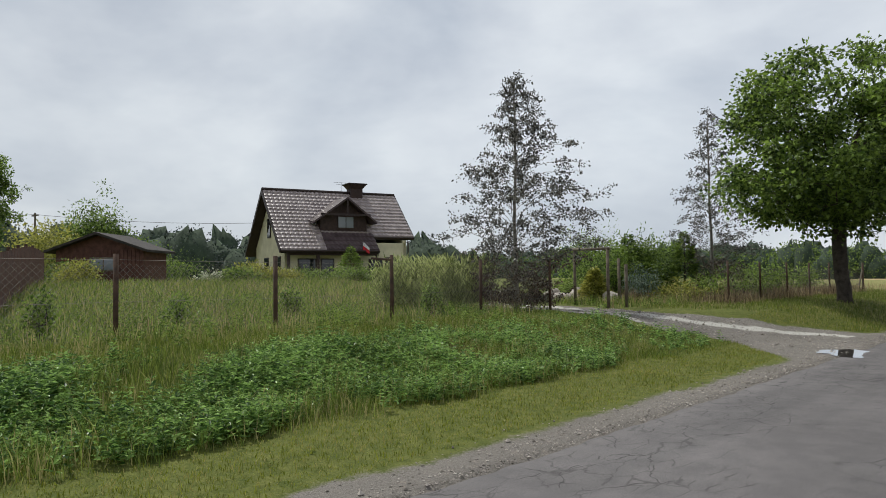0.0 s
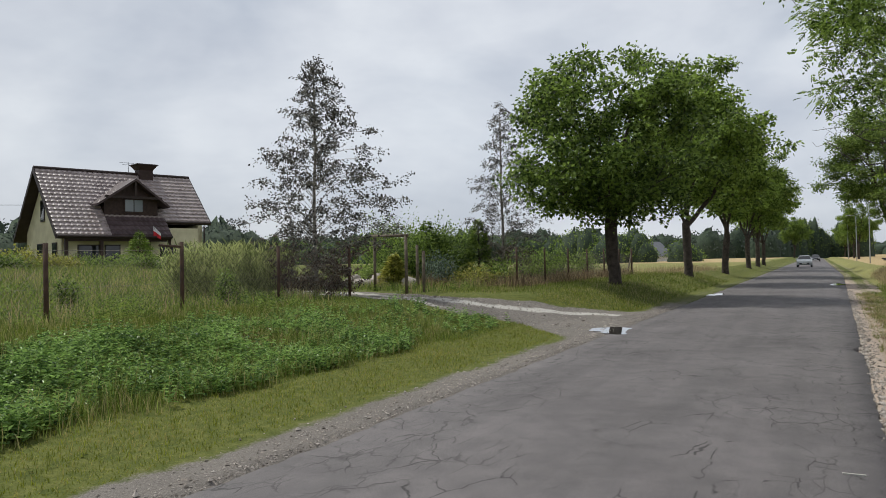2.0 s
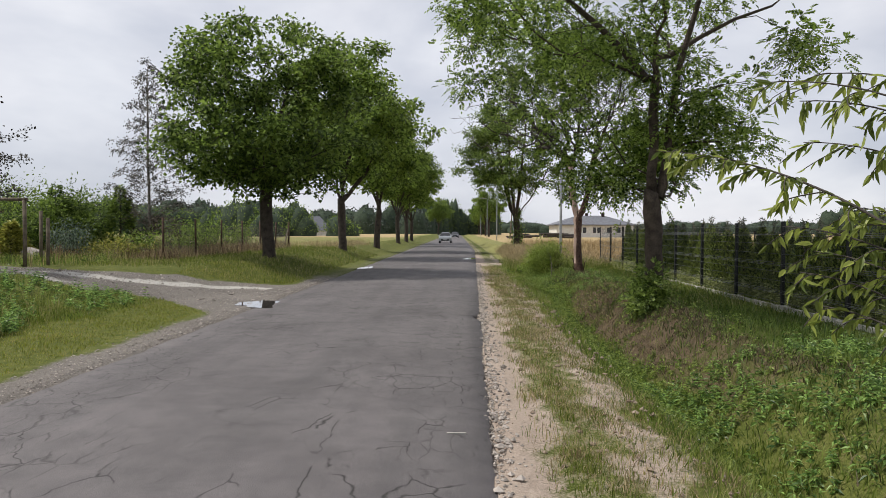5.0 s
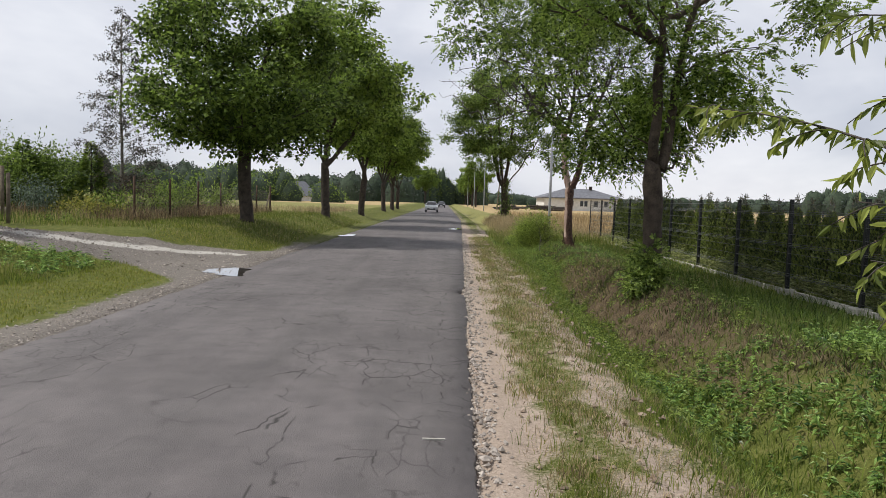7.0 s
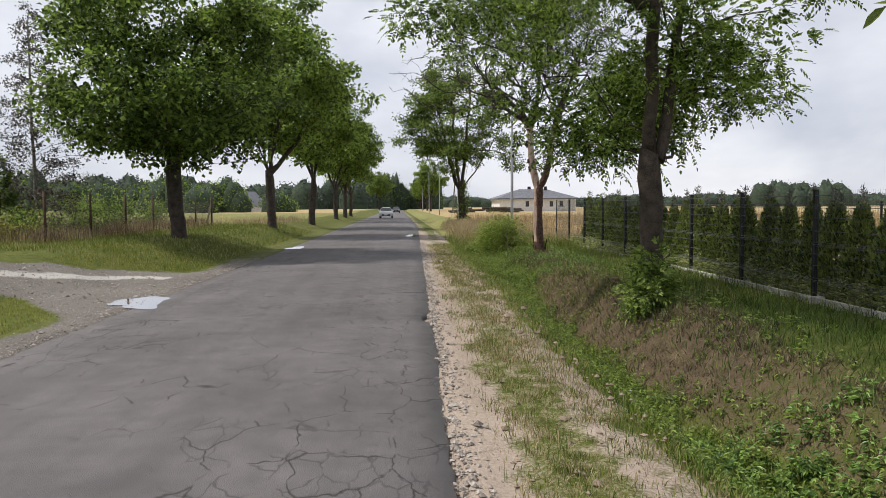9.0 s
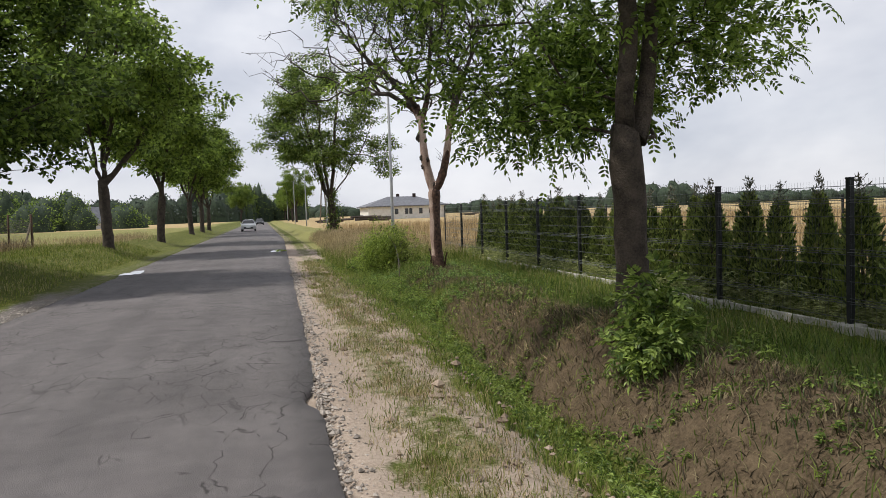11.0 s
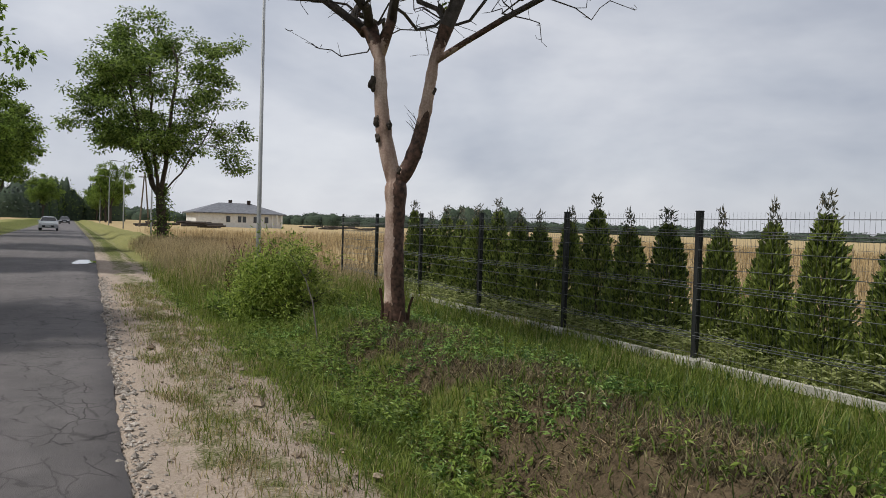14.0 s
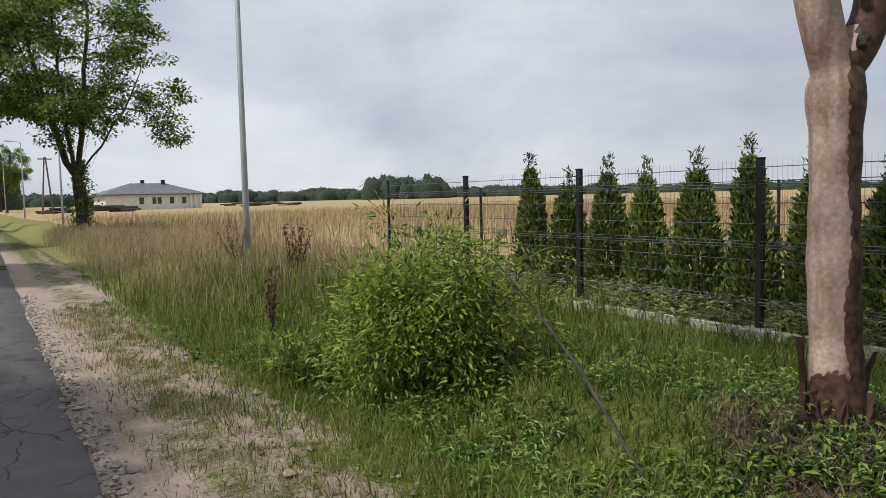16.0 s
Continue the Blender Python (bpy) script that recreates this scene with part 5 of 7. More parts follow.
kinds = [thuja(60 + i, h) for i, h in enumerate((1.60, 1.68, 1.52, 1.72))]
rr = random.Random(8)
ty, first = 31.6, list(kinds)
while ty > 4.0:
    x = fence_x(ty) + 0.62 + rr.uniform(-0.06, 0.06)
    kind = rr.randrange(4)
    m = pose(x, ty, float(land(x, ty)), rr.uniform(-2, 2), rr.uniform(-2, 2), rr.uniform(0, 360))
    if first:
        c = first.pop()
        c.matrix_world = m
    else:
        c = copy_thing(kinds[kind], m)
    w = rr.uniform(0.78, 1.02)
    c.scale = (w, w, rr.uniform(0.92, 1.04))
    ty -= rr.uniform(0.66, 0.84)


# ---- street lamps and poles ----
def street_lamp(at, height, reach=0.9):
    e = tagged(holder("street_lamp", at), "tall grey steel street lamp post beside the road", "street lamp", "street lamps along the road")
    Build().tube([(0, 0, -0.3), (0, 0, 1.2), (0, 0, height)], [0.075, 0.07, 0.042], 12).obj("pole", M_POLE, e, smooth=True)
    Build().tube([(0, 0, height - 0.05), (-0.15, 0, height + 0.08), (-reach, 0, height + 0.16)], [0.035, 0.03, 0.028], 8).obj("arm", M_POLE, e, smooth=True)
    Build().box((-reach - 0.6, -0.12, height + 0.12), (-reach + 0.05, 0.12, height + 0.22), bevel=0.04).obj("lamp_head", M_POLE, e)
    return e


street_lamp(L(5.78, 39.1), 8.6, 1.35)
for y in (79, 113, 150, 190):
    street_lamp(L(6.4, y), 7.9)


def utility_pole(at, height):
    e = tagged(holder("utility_pole", at), "weathered wooden A-frame electricity pole with cross arm", "utility pole")
    Build().tube([(-0.7, 0, -0.3), (-0.08, 0, height)], [0.14, 0.09], 8).obj("leg", M_WOOD, e)
    Build().tube([(0.7, 0, -0.3), (0.08, 0, height)], [0.14, 0.09], 8).obj("leg", M_WOOD, e)
    Build().box((-0.9, -0.07, height - 0.35), (0.9, 0.07, height - 0.2), bevel=0.01).obj("cross_arm", M_WOOD, e)
    return e


utility_pole(L(11.0, 140), 8.0)


# ---- bungalow across the wheat ----
def bungalow():
    e = tagged(holder("bungalow", (33.2, 183.5, 0.35), 2), "white single-storey bungalow with a grey hipped roof", "house")
    W, D_, H = 9.2, 6.0, 3.0
    wall = Build()
    wall.box((-W, -D_, -0.5), (W, -D_ + 0.3, H)).box((-W, D_ - 0.3, -0.5), (W, D_, H)).box((-W, -D_ + 0.3, -0.5), (-W + 0.3, D_ - 0.3, H)).box((W - 0.3, -D_ + 0.3, -0.5), (W, D_ - 0.3, H))
    wall.obj("wall", M_WHITE, e)
    o_ = 0.7
    a = np.array([(-W - o_, -D_ - o_, H), (W + o_, -D_ - o_, H), (W + o_, D_ + o_, H), (-W - o_, D_ + o_, H), (-3.4, 0, H + 2.25), (3.4, 0, H + 2.25)])
    roof = Build().add(np.concatenate([a, a[:4] + np.array([0, 0, -0.22])]), [(0, 1, 5, 4), (2, 3, 4, 5), (0, 6, 7, 1), (1, 7, 8, 2), (2, 8, 9, 3), (3, 9, 6, 0), (6, 9, 8, 7)], [(1, 2, 5), (3, 0, 4)]).obj("roof", M_GREYROOF, e)
    for cx, cy in ((-0.8, 0.5), (3.0, -0.6)):
        Build().box((cx - 0.35, cy - 0.3, H + 1.2), (cx + 0.35, cy + 0.3, H + 2.9), bevel=0.03).obj("chimney", M_ROOFTRIM, roof)
    for wx, ww in ((-2.6, 0.7), (-0.2, 0.6), (0.8, 0.6), (3.2, 0.7), (5.6, 0.7)):
        win = Build().box((wx - ww / 2 - 0.07, -D_ - 0.04, 1.0), (wx + ww / 2 + 0.07, -D_ - 0.004, 2.3)).obj("window", M_ROOFTRIM, e)
        Build().box((wx - ww / 2, -D_ - 0.05, 1.07), (wx + ww / 2, -D_ - 0.042, 2.23)).obj("pane", M_PANE, win)
    for px in (6.8, 7.8, 8.8):
        Build().box((px - 0.12, -D_ - 0.55, -0.4), (px + 0.12, -D_ - 0.3, H - 0.2), bevel=0.02).obj("porch_post", M_WHITE, e)


bungalow()


def low_pile(at, rz, size, name, label, cat, mat_, seed):
    rng = np.random.RandomState(seed)
    e = tagged(holder(name, at, rz), label, cat)
    for k_ in range(26):
        x = rng.uniform(-size[0], size[0])
        z = rng.uniform(0, size[1]) * (1 - (x / size[0]) ** 2 * 0.5)
        Build().tube([(x - rng.uniform(0.8, 2), rng.uniform(-1, 1), z), (x + rng.uniform(0.8, 2), rng.uniform(-1, 1), z + rng.uniform(-0.1, 0.1))], rng.uniform(0.12, 0.3), 6).obj("log", mat_, e)
    return e


low_pile(L(17.5, 150), 0, (6.5, 1.1), "log_pile", "long dark stack of logs at the field edge", "log pile", M_TWIG, 3)
low_pile(L(58, 186), 0, (9, 0.9), "log_pile", "low dark heap beyond the wheat field", "log pile", M_TWIG, 5)


# ---- vehicles on the road ----
def car(at, rz, paint, label):
    e = tagged(holder("car", at, rz), label, "car")
    prof = [(-2.1, 0.28), (-2.18, 0.55), (-2.12, 0.78), (-1.75, 0.90), (-1.15, 0.97), (-0.45, 1.42), (0.85, 1.46), (1.55, 1.05), (2.05, 0.98), (2.16, 0.60), (2.1, 0.28)]
    v = []
    for s in (-1, 1):
        for (yy, z) in prof:
            half = 0.87 if z < 0.99 else 0.87 - 0.34 * (z - 0.99) / 0.5
            v.append((s * half, yy, z))
    n = len(prof)
    q = [(i, i + 1, n + i + 1, n + i) for i in range(n - 1)] + [(n - 1, 0, n, 2 * n - 1)]
    me = bpy.data.meshes.new("body")
    bm = bmesh.new()
    vs = [bm.verts.new(p) for p in v]
    for f in q:
        bm.faces.new([vs[i] for i in f])
    bm.faces.new([vs[i] for i in range(n)][::-1])
    bm.faces.new([vs[n + i] for i in range(n)])
    bmesh.ops.recalc_face_normals(bm, faces=bm.faces)
    bmesh.ops.bevel(bm, geom=list(bm.edges), offset=0.05, segments=2, affect="EDGES")
    bm.to_mesh(me)
    bm.free()
    me.materials.append(paint)
    body = new("body", me)
    body.parent = e
    Build().add([(-0.74, -1.12, 1.01), (0.74, -1.12, 1.01), (0.58, -0.55, 1.385), (-0.58, -0.55, 1.385)] + [(-0.74, -1.10, 0.98), (0.74, -1.10, 0.98), (0.58, -0.50, 1.36), (-0.58, -0.50, 1.36)], [(0, 1, 2, 3), (0, 4, 5, 1), (1, 5, 6, 2), (2, 6, 7, 3), (3, 7, 4, 0)]).obj("windscreen", M_PANE, e)
    for s in (-1, 1):
        Build().add([(s * 0.865, -0.85, 1.03), (s * 0.865, 1.35, 1.05), (s * 0.60, 0.75, 1.40), (s * 0.60, -0.38, 1.38), (s * 0.84, -0.85, 1.02), (s * 0.84, 1.35, 1.03), (s * 0.57, 0.75, 1.39), (s * 0.57, -0.38, 1.37)], [(0, 1, 2, 3), (0, 4, 5, 1), (2, 6, 7, 3)]).obj("side_window", M_PANE, e)
        Build().box((s * 0.48, -2.20, 0.60), (s * 0.82, -2.10, 0.76), bevel=0.03).obj("headlight", M_LIGHTLENS, e)
        Build().box((s * 0.86, -0.80, 0.98), (s * 1.02, -0.66, 1.10), bevel=0.03).obj("mirror", paint, e)
        for yy in (-1.35, 1.35):
            w = Build().tube([(s * 0.68, yy, 0.30), (s * 0.88, yy, 0.30)], 0.30, 20).obj("wheel", M_RUBBER, e)
            Build().tube([(s * 0.87, yy, 0.30), (s * 0.895, yy, 0.30)], 0.19, 14).obj("rim", M_POLE, w)
    Build().box((-0.55, -2.21, 0.36), (0.55, -2.12, 0.55), bevel=0.02).obj("grille", M_RUBBER, e)
    Build().box((-0.26, -2.225, 0.42), (0.26, -2.212, 0.53)).obj("number_plate", M_PLATE, e)
    return e


car((-1.3, 104, 0.03), 0, M_CARWHITE, "silver-white car on the far stretch of the asphalt road")
car((-0.2, 176, 0.03), 0, M_CARDARK, "dark car far off on the asphalt road")


# ---- house in the garden ----
def house():
    """Local axes: x along the ridge, -y towards the road; floor at z 0."""
    e = tagged(holder("house", (-47.45, 38.94, 0.20), 72), "cream house with steep brown tiled roof and dormer", "house")
    e.scale = (1.21, 1.21, 1.2)
    HL, RZ, EZ, FV, BV, PE = 4.2, 7.15, 3.05, -3.85, 3.9, 1.8
    k_ = (RZ - EZ) / -FV
    wall = Build()
    wall.box((-HL, -3.0, -0.3), (HL, -2.72, 3.6)).box((-HL, 3.1, -0.3), (HL, 3.38, 3.3))
    for x0, x1 in ((-HL, -HL + 0.28), (HL - 0.28, HL)):
        v = [(x0, -3.0, -0.3), (x0, 3.38, -0.3), (x0, 3.38, 3.35), (x0, 0.0, 6.85), (x0, -3.0, 3.75), (x1, -3.0, -0.3), (x1, 3.38, -0.3), (x1, 3.38, 3.35), (x1, 0.0, 6.85), (x1, -3.0, 3.75)]
        wall.add(v, [(0, 5, 6, 1), (1, 6, 7, 2), (2, 7, 8, 3), (3, 8, 9, 4), (4, 9, 5, 0), (0, 1, 2, 4), (6, 5, 9, 7)], [(2, 3, 4), (9, 8, 7)])
    wall.obj("wall", M_CREAM, e)
    # tile courses: overlapping rows with a wavy front edge

    def tiled(x0, x1, v0, z0, v1, z1, name, parent, tone=M_ROOF):
        n = int(math.hypot(v1 - v0, z1 - z0) / 0.33)
        m = int((x1 - x0) / 0.075)
        xs = np.linspace(x0, x1, m + 1)
        wave = 0.040 * np.abs(np.sin(np.pi * (xs - x0) / 0.30))
        V, Q = [], []
        for i in range(n):
            ta, tb = i / n, (i + 1.12) / n
            up = 0.095
            for t, lift in ((ta, 0.0), (min(tb, 1.02), up)):
                V.append(np.stack([xs, np.full(m + 1, v0 + (v1 - v0) * t), z0 + (z1 - z0) * t + wave + lift + 0.02], -1))
            V.append(np.stack([xs, np.full(m + 1, v0 + (v1 - v0) * min(tb, 1.02)), np.full(m + 1, z0 + (z1 - z0) * min(tb, 1.02) - 0.01)], -1))
            o_ = i * 3 * (m + 1)
            j = np.arange(m)
            Q.append(np.stack([o_ + j, o_ + j + 1, o_ + m + 1 + j + 1, o_ + m + 1 + j], -1))
            Q.append(np.stack([o_ + m + 1 + j, o_ + m + 1 + j + 1, o_ + 2 * (m + 1) + j + 1, o_ + 2 * (m + 1) + j], -1))
        return mesh_obj(name, np.concatenate(V), [np.concatenate(Q)], tone, parent)

    def deck(x0, x1, v0, z0, v1, z1, th=0.16):
        v = [(x0, v0, z0), (x1, v0, z0), (x1, v1, z1), (x0, v1, z1)]
        v += [(a, b_, z - th) for a, b_, z in v]
        return Build().add(v, [(0, 3, 2, 1), (4, 5, 6, 7), (0, 1, 5, 4), (1, 2, 6, 5), (2, 3, 7, 6), (3, 0, 4, 7)])

    roof = deck(-4.75, 4.75, 0, RZ - 0.03, BV, EZ - 0.03).obj("roof", M_ROOFTRIM, e)
    tiled(-4.75, -1.80, 0, RZ, FV, EZ, "tiles", roof)
    tiled(-1.80, PE, 0, RZ, -2.75, RZ - 2.75 * k_, "tiles", roof)
    # same tiles as above, painted darker for their dimmer reflection
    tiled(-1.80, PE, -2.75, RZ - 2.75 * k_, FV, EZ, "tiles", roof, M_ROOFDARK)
    tiled(PE, 4.75, 0, RZ, -2.95, RZ - 2.95 * k_, "tiles", roof)
    tiled(-4.75, 4.75, 0, RZ, BV, EZ, "tiles", roof)
    deck(-4.75, PE, 0, RZ - 0.03, FV, EZ - 0.03).obj("rafters", M_ROOFTRIM, roof)
    deck(PE, 4.75, 0, RZ - 0.03, -2.95, RZ - 2.95 * k_ - 0.03).obj("rafters", M_ROOFTRIM, roof)
    Build().tube([(-4.78, 0, RZ + 0.05), (4.78, 0, RZ + 0.05)], 0.11, 8).obj("ridge_tiles", M_ROOFTRIM, roof)
    for x in (-4.79, 4.79):
        for v1, z1 in ((FV if x < 0 else -2.95, EZ if x < 0 else RZ - 2.95 * k_), (BV, EZ)):
            Build().add([(x - 0.03, 0, RZ + 0.06), (x + 0.03, 0, RZ + 0.06), (x + 0.03, v1, z1 + 0.06), (x - 0.03, v1, z1 + 0.06), (x - 0.03, 0, RZ - 0.28), (x + 0.03, 0, RZ - 0.28), (x + 0.03, v1, z1 - 0.2), (x - 0.03, v1, z1 - 0.2)],
                        [(0, 1, 2, 3), (4, 7, 6, 5), (0, 4, 5, 1), (1, 5, 6, 2), (2, 6, 7, 3), (3, 7, 4, 0)]).obj("barge_board", M_ROOFTRIM, roof)
    Build().tube([(-4.75, FV - 0.07, EZ - 0.06), (PE, FV - 0.07, EZ - 0.06)], 0.075, 8).obj("gutter", M_ROOFTRIM, roof)
    Build().tube([(PE, -3.02, RZ - 2.95 * k_ - 0.06), (4.75, -3.02, RZ - 2.95 * k_ - 0.06)], 0.075, 8).obj("gutter", M_ROOFTRIM, roof)
    Build().tube([(4.3, -3.05, 3.75), (4.28, -3.1, 3.4), (4.28, -3.06, 0)], 0.05, 8).obj("downpipe", M_ROOFTRIM, e)
    # chimney with a wide cap
    ch = Build().box((1.30, -0.40, 6.3), (2.18, 0.35, 7.48), bevel=0.02).obj("chimney", M_CLAD, roof)
    lo, hi = ((1.30, -0.40), (2.18, -0.40), (2.18, 0.35), (1.30, 0.35)), ((1.10, -0.58), (2.38, -0.58), (2.38, 0.53), (1.10, 0.53))
    Build().add([(*p, 7.482) for p in lo] + [(*p, 7.77) for p in hi], [(0, 1, 5, 4), (1, 2, 6, 5), (2, 3, 7, 6), (3, 0, 4, 7), (3, 2, 1, 0), (4, 5, 6, 7)]).obj("flared_head", M_CLAD, ch)
    Build().box((1.04, -0.64, 7.772), (2.44, 0.59, 7.86), bevel=0.02).obj("cap", M_ROOFTRIM, ch)
    ant = Build().tube([(0.75, 0, 7.0), (0.75, 0, 7.95)], 0.014, 6)
    for z, w in ((7.90, 0.45), (7.78, 0.28)):
        ant.tube([(0.65 - w, 0, z), (0.65 + w, 0, z)], 0.010, 5)
    ant.obj("aerial", M_POST, roof, "thin television aerial")
    # dormer
    dx0, dx1, dy = -1.80, 1.40, -2.75
    dz0, dz1 = RZ + dy * k_ - 0.1, 5.35
    cx, pk = -0.10, 6.55
    dormer = Build().add([(dx0, dy, dz0), (dx1, dy, dz0), (dx1, dy, dz1), (cx, dy, pk - 0.12), (dx0, dy, dz1)] + [(dx0, -0.3, dz0), (dx1, -0.3, dz0), (dx1, -0.3, dz1), (cx, -0.3, pk - 0.12), (dx0, -0.3, dz1)],
                         [(0, 1, 2, 4), (1, 6, 7, 2), (0, 4, 9, 5), (2, 7, 8, 3), (4, 3, 8, 9)], [(2, 3, 4)]).obj("dormer", M_CLAD, e, "dark brown clad dormer")
    for x1 in (dx0 - 0.55, dx1 + 0.55):
        z1 = dz1 - 0.38
        v = [(cx, dy - 0.5, pk), (x1, dy - 0.5, z1), (x1, -0.6, z1), (cx, -0.2, pk)]
        v += [(a, b_, z - 0.14) for a, b_, z in v]
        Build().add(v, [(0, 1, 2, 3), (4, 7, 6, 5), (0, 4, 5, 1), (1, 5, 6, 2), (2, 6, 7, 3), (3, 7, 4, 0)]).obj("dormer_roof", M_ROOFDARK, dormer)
    Build().box((dx0 - 0.1, dy - 0.46, dz1 - 0.02), (dx1 + 0.1, dy - 0.36, dz1 + 0.12)).obj("tie_beam", M_ROOFTRIM, dormer)
    Build().box((cx - 0.06, dy - 0.45, dz1 + 0.125), (cx + 0.06, dy - 0.37, pk - 0.16)).obj("king_post", M_ROOFTRIM, dormer)
    win = Build().box((-0.66, dy - 0.06, 4.50), (0.50, dy - 0.004, 5.32)).obj("window", M_CLAD, e)
    for a in (-0.60, -0.05):
        Build().box((a, dy - 0.075, 4.57), (a + 0.49, dy - 0.063, 5.28)).obj("pane", M_PANE_LIGHT, win)
    # gable windows and front openings
    for (v0, z0, w, h) in ((-1.6, 4.0, 0.5, 1.3), (-0.1, 4.0, 0.7, 1.3), (-2.2, 1.45, 0.8, 1.25), (0.4, 1.45, 0.9, 1.25)):
        wn_ = Build().box((-HL - 0.05, v0, z0), (-HL - 0.004, v0 + w, z0 + h)).obj("window", M_ROOFTRIM, e)
        Build().box((-HL - 0.062, v0 + 0.06, z0 + 0.06), (-HL - 0.053, v0 + w - 0.06, z0 + h - 0.06)).obj("pane", M_PANE, wn_)
    for x0, w, z0, h in ((-3.4, 1.2, 1.35, 1.2), (-1.9, 0.9, 1.4, 1.15), (1.4, 1.0, 1.4, 1.15), (2.6, 0.9, 1.5, 1.15)):
        wn_ = Build().box((x0, -3.06, z0), (x0 + w, -3.004, z0 + h)).obj("window", M_ROOFTRIM, e)
        Build().box((x0 + 0.07, -3.075, z0 + 0.07), (x0 + w - 0.07, -3.063, z0 + h - 0.07)).obj("pane", M_PANE, wn_)
    door = Build().box((-0.4, -3.07, 0.8), (0.65, -3.004, 2.7)).obj("door", M_SHED, e, "red-brown front door")
    Build().box((0.5, -3.12, 1.65), (0.56, -3.072, 1.77)).obj("handle", M_POLE, door)
    for x in (-4.2, -2.3, 0.45, 1.7):
        Build().box((x - 0.09, FV + 0.12, -0.3), (x + 0.09, FV + 0.30, EZ - 0.15), bevel=0.015).obj("porch_post", M_CLAD, e)
    Build().box((-4.3, FV + 0.12, EZ - 0.32), (PE, FV + 0.28, EZ - 0.16)).obj("porch_beam", M_CLAD, e)
    return e


M_PANE_LIGHT = glass_mat("window_pane_light", (0.20, 0.22, 0.25), 0.08)
house()
bpy.context.view_layer.update()


def flag():
    at = (-42.6, 38.35, 4.15)
    e = tagged(holder("flag", at, 42), "small drooping white and red flag on a short pole", "flag")
    Build().tube([(0.05, 0.35, -0.35), (0.0, 0.1, -0.1), (-0.25, 0, 0.55)], 0.018, 6).obj("flag_pole", M_WOOD, e)
    for (z0, z1, mm, nm) in ((0.0, 0.34, M_FLAGWHITE, "white_cloth"), (-0.40, 0.0, M_RED, "red_cloth")):
        V, Q = [], []
        for t in np.linspace(0, 1, 9):
            wob = 0.06 * math.sin(7 * t)
            for z in (z0 * (1 - 0.4 * t), z1 * (1 - 0.4 * t)):
                for thick in (0, 0.008):
                    V.append((-0.2 + 0.50 * t, wob + thick, z + 0.1 - 0.40 * t))
        for i in range(8):
            a = 4 * i
            Q += [(a, a + 4, a + 6, a + 2), (a + 1, a + 3, a + 7, a + 5)]
        mesh_obj(nm, np.array(V), [np.array(Q)], mm, e)


flag()


def shed():
    e = tagged(holder("shed", (-45.6, 20.2, 1.40), 42), "red-brown wooden shed with a dark low-pitched roof", "shed")
    b = Build()
    b.box((-2.6, -1.8, -0.3), (2.6, -1.65, 2.2)).box((-2.6, 1.65, -0.3), (2.6, 1.8, 2.2)).box((-2.6, -1.65, -0.3), (-2.45, 1.65, 2.2)).box((2.45, -1.65, -0.3), (2.6, 1.65, 2.2))
    b.add([(-2.6, -1.8, 2.2), (2.6, -1.8, 2.2), (0, -1.8, 3.1), (-2.6, -1.66, 2.2), (2.6, -1.66, 2.2), (0, -1.66, 3.1)], [(0, 3, 4, 1), (1, 4, 5, 2), (2, 5, 3, 0)], [(0, 1, 2), (5, 4, 3)])
    b.obj("wall", M_SHED, e)
    for s in (-1, 1):
        v = [(0, -2.4, 3.22), (s * 3.05, -2.4, 2.15), (s * 3.05, 2.2, 2.15), (0, 2.2, 3.22)]
        v += [(a, c_, z - 0.15) for a, c_, z in v]
        Build().add(v, [(0, 1, 2, 3), (4, 7, 6, 5), (0, 4, 5, 1), (1, 5, 6, 2), (2, 6, 7, 3), (3, 7, 4, 0)]).obj("roof", M_SHEDROOF, e)
    for k_ in range(22):
        x = -2.6 + 5.2 * k_ / 22
        Build().box((x + 0.008, -1.826, -0.2), (x + 0.228, -1.803, 2.18)).obj("board", M_SHED, e)
    win = Build().box((-0.6, -1.86, 0.9), (1.1, -1.83, 1.75)).obj("window", M_WOOD, e)
    Build().box((-0.5, -1.875, 1.0), (0.2, -1.863, 1.65)).obj("pane", M_PANE_LIGHT, win)
    Build().box((0.28, -1.875, 1.0), (1.0, -1.863, 1.65)).obj("pane", M_PANE_LIGHT, win)


shed()


def board_fence():
    e = tagged(holder("board_fence"), "red-brown upright board fence at the garden side", "fence")
    p0, p1 = np.array([-19.5, 5.6]), np.array([-38.0, 13.5])
    n = 42
    d = (p1 - p0) / n
    ang = math.degrees(math.atan2(d[1], d[0]))
    ln = float(np.linalg.norm(d))
    for i in range(n):
        q = p0 + d * i
        g = float(land(*q))
        Build().box((0.02, -0.012, 0.05), (ln - 0.04, 0.012, 1.62 + 0.02 * math.sin(i * 3.1)), pose(q[0], q[1], g, 0, 0, ang), bevel=0.004).obj("board", M_SHED, e)
        if i % 6 == 0:
            Build().box((-0.05, 0.015, -0.2), (0.05, 0.11, 1.7), pose(q[0], q[1], g, 0, 0, ang), bevel=0.006).obj("post", M_RUST, e)


board_fence()


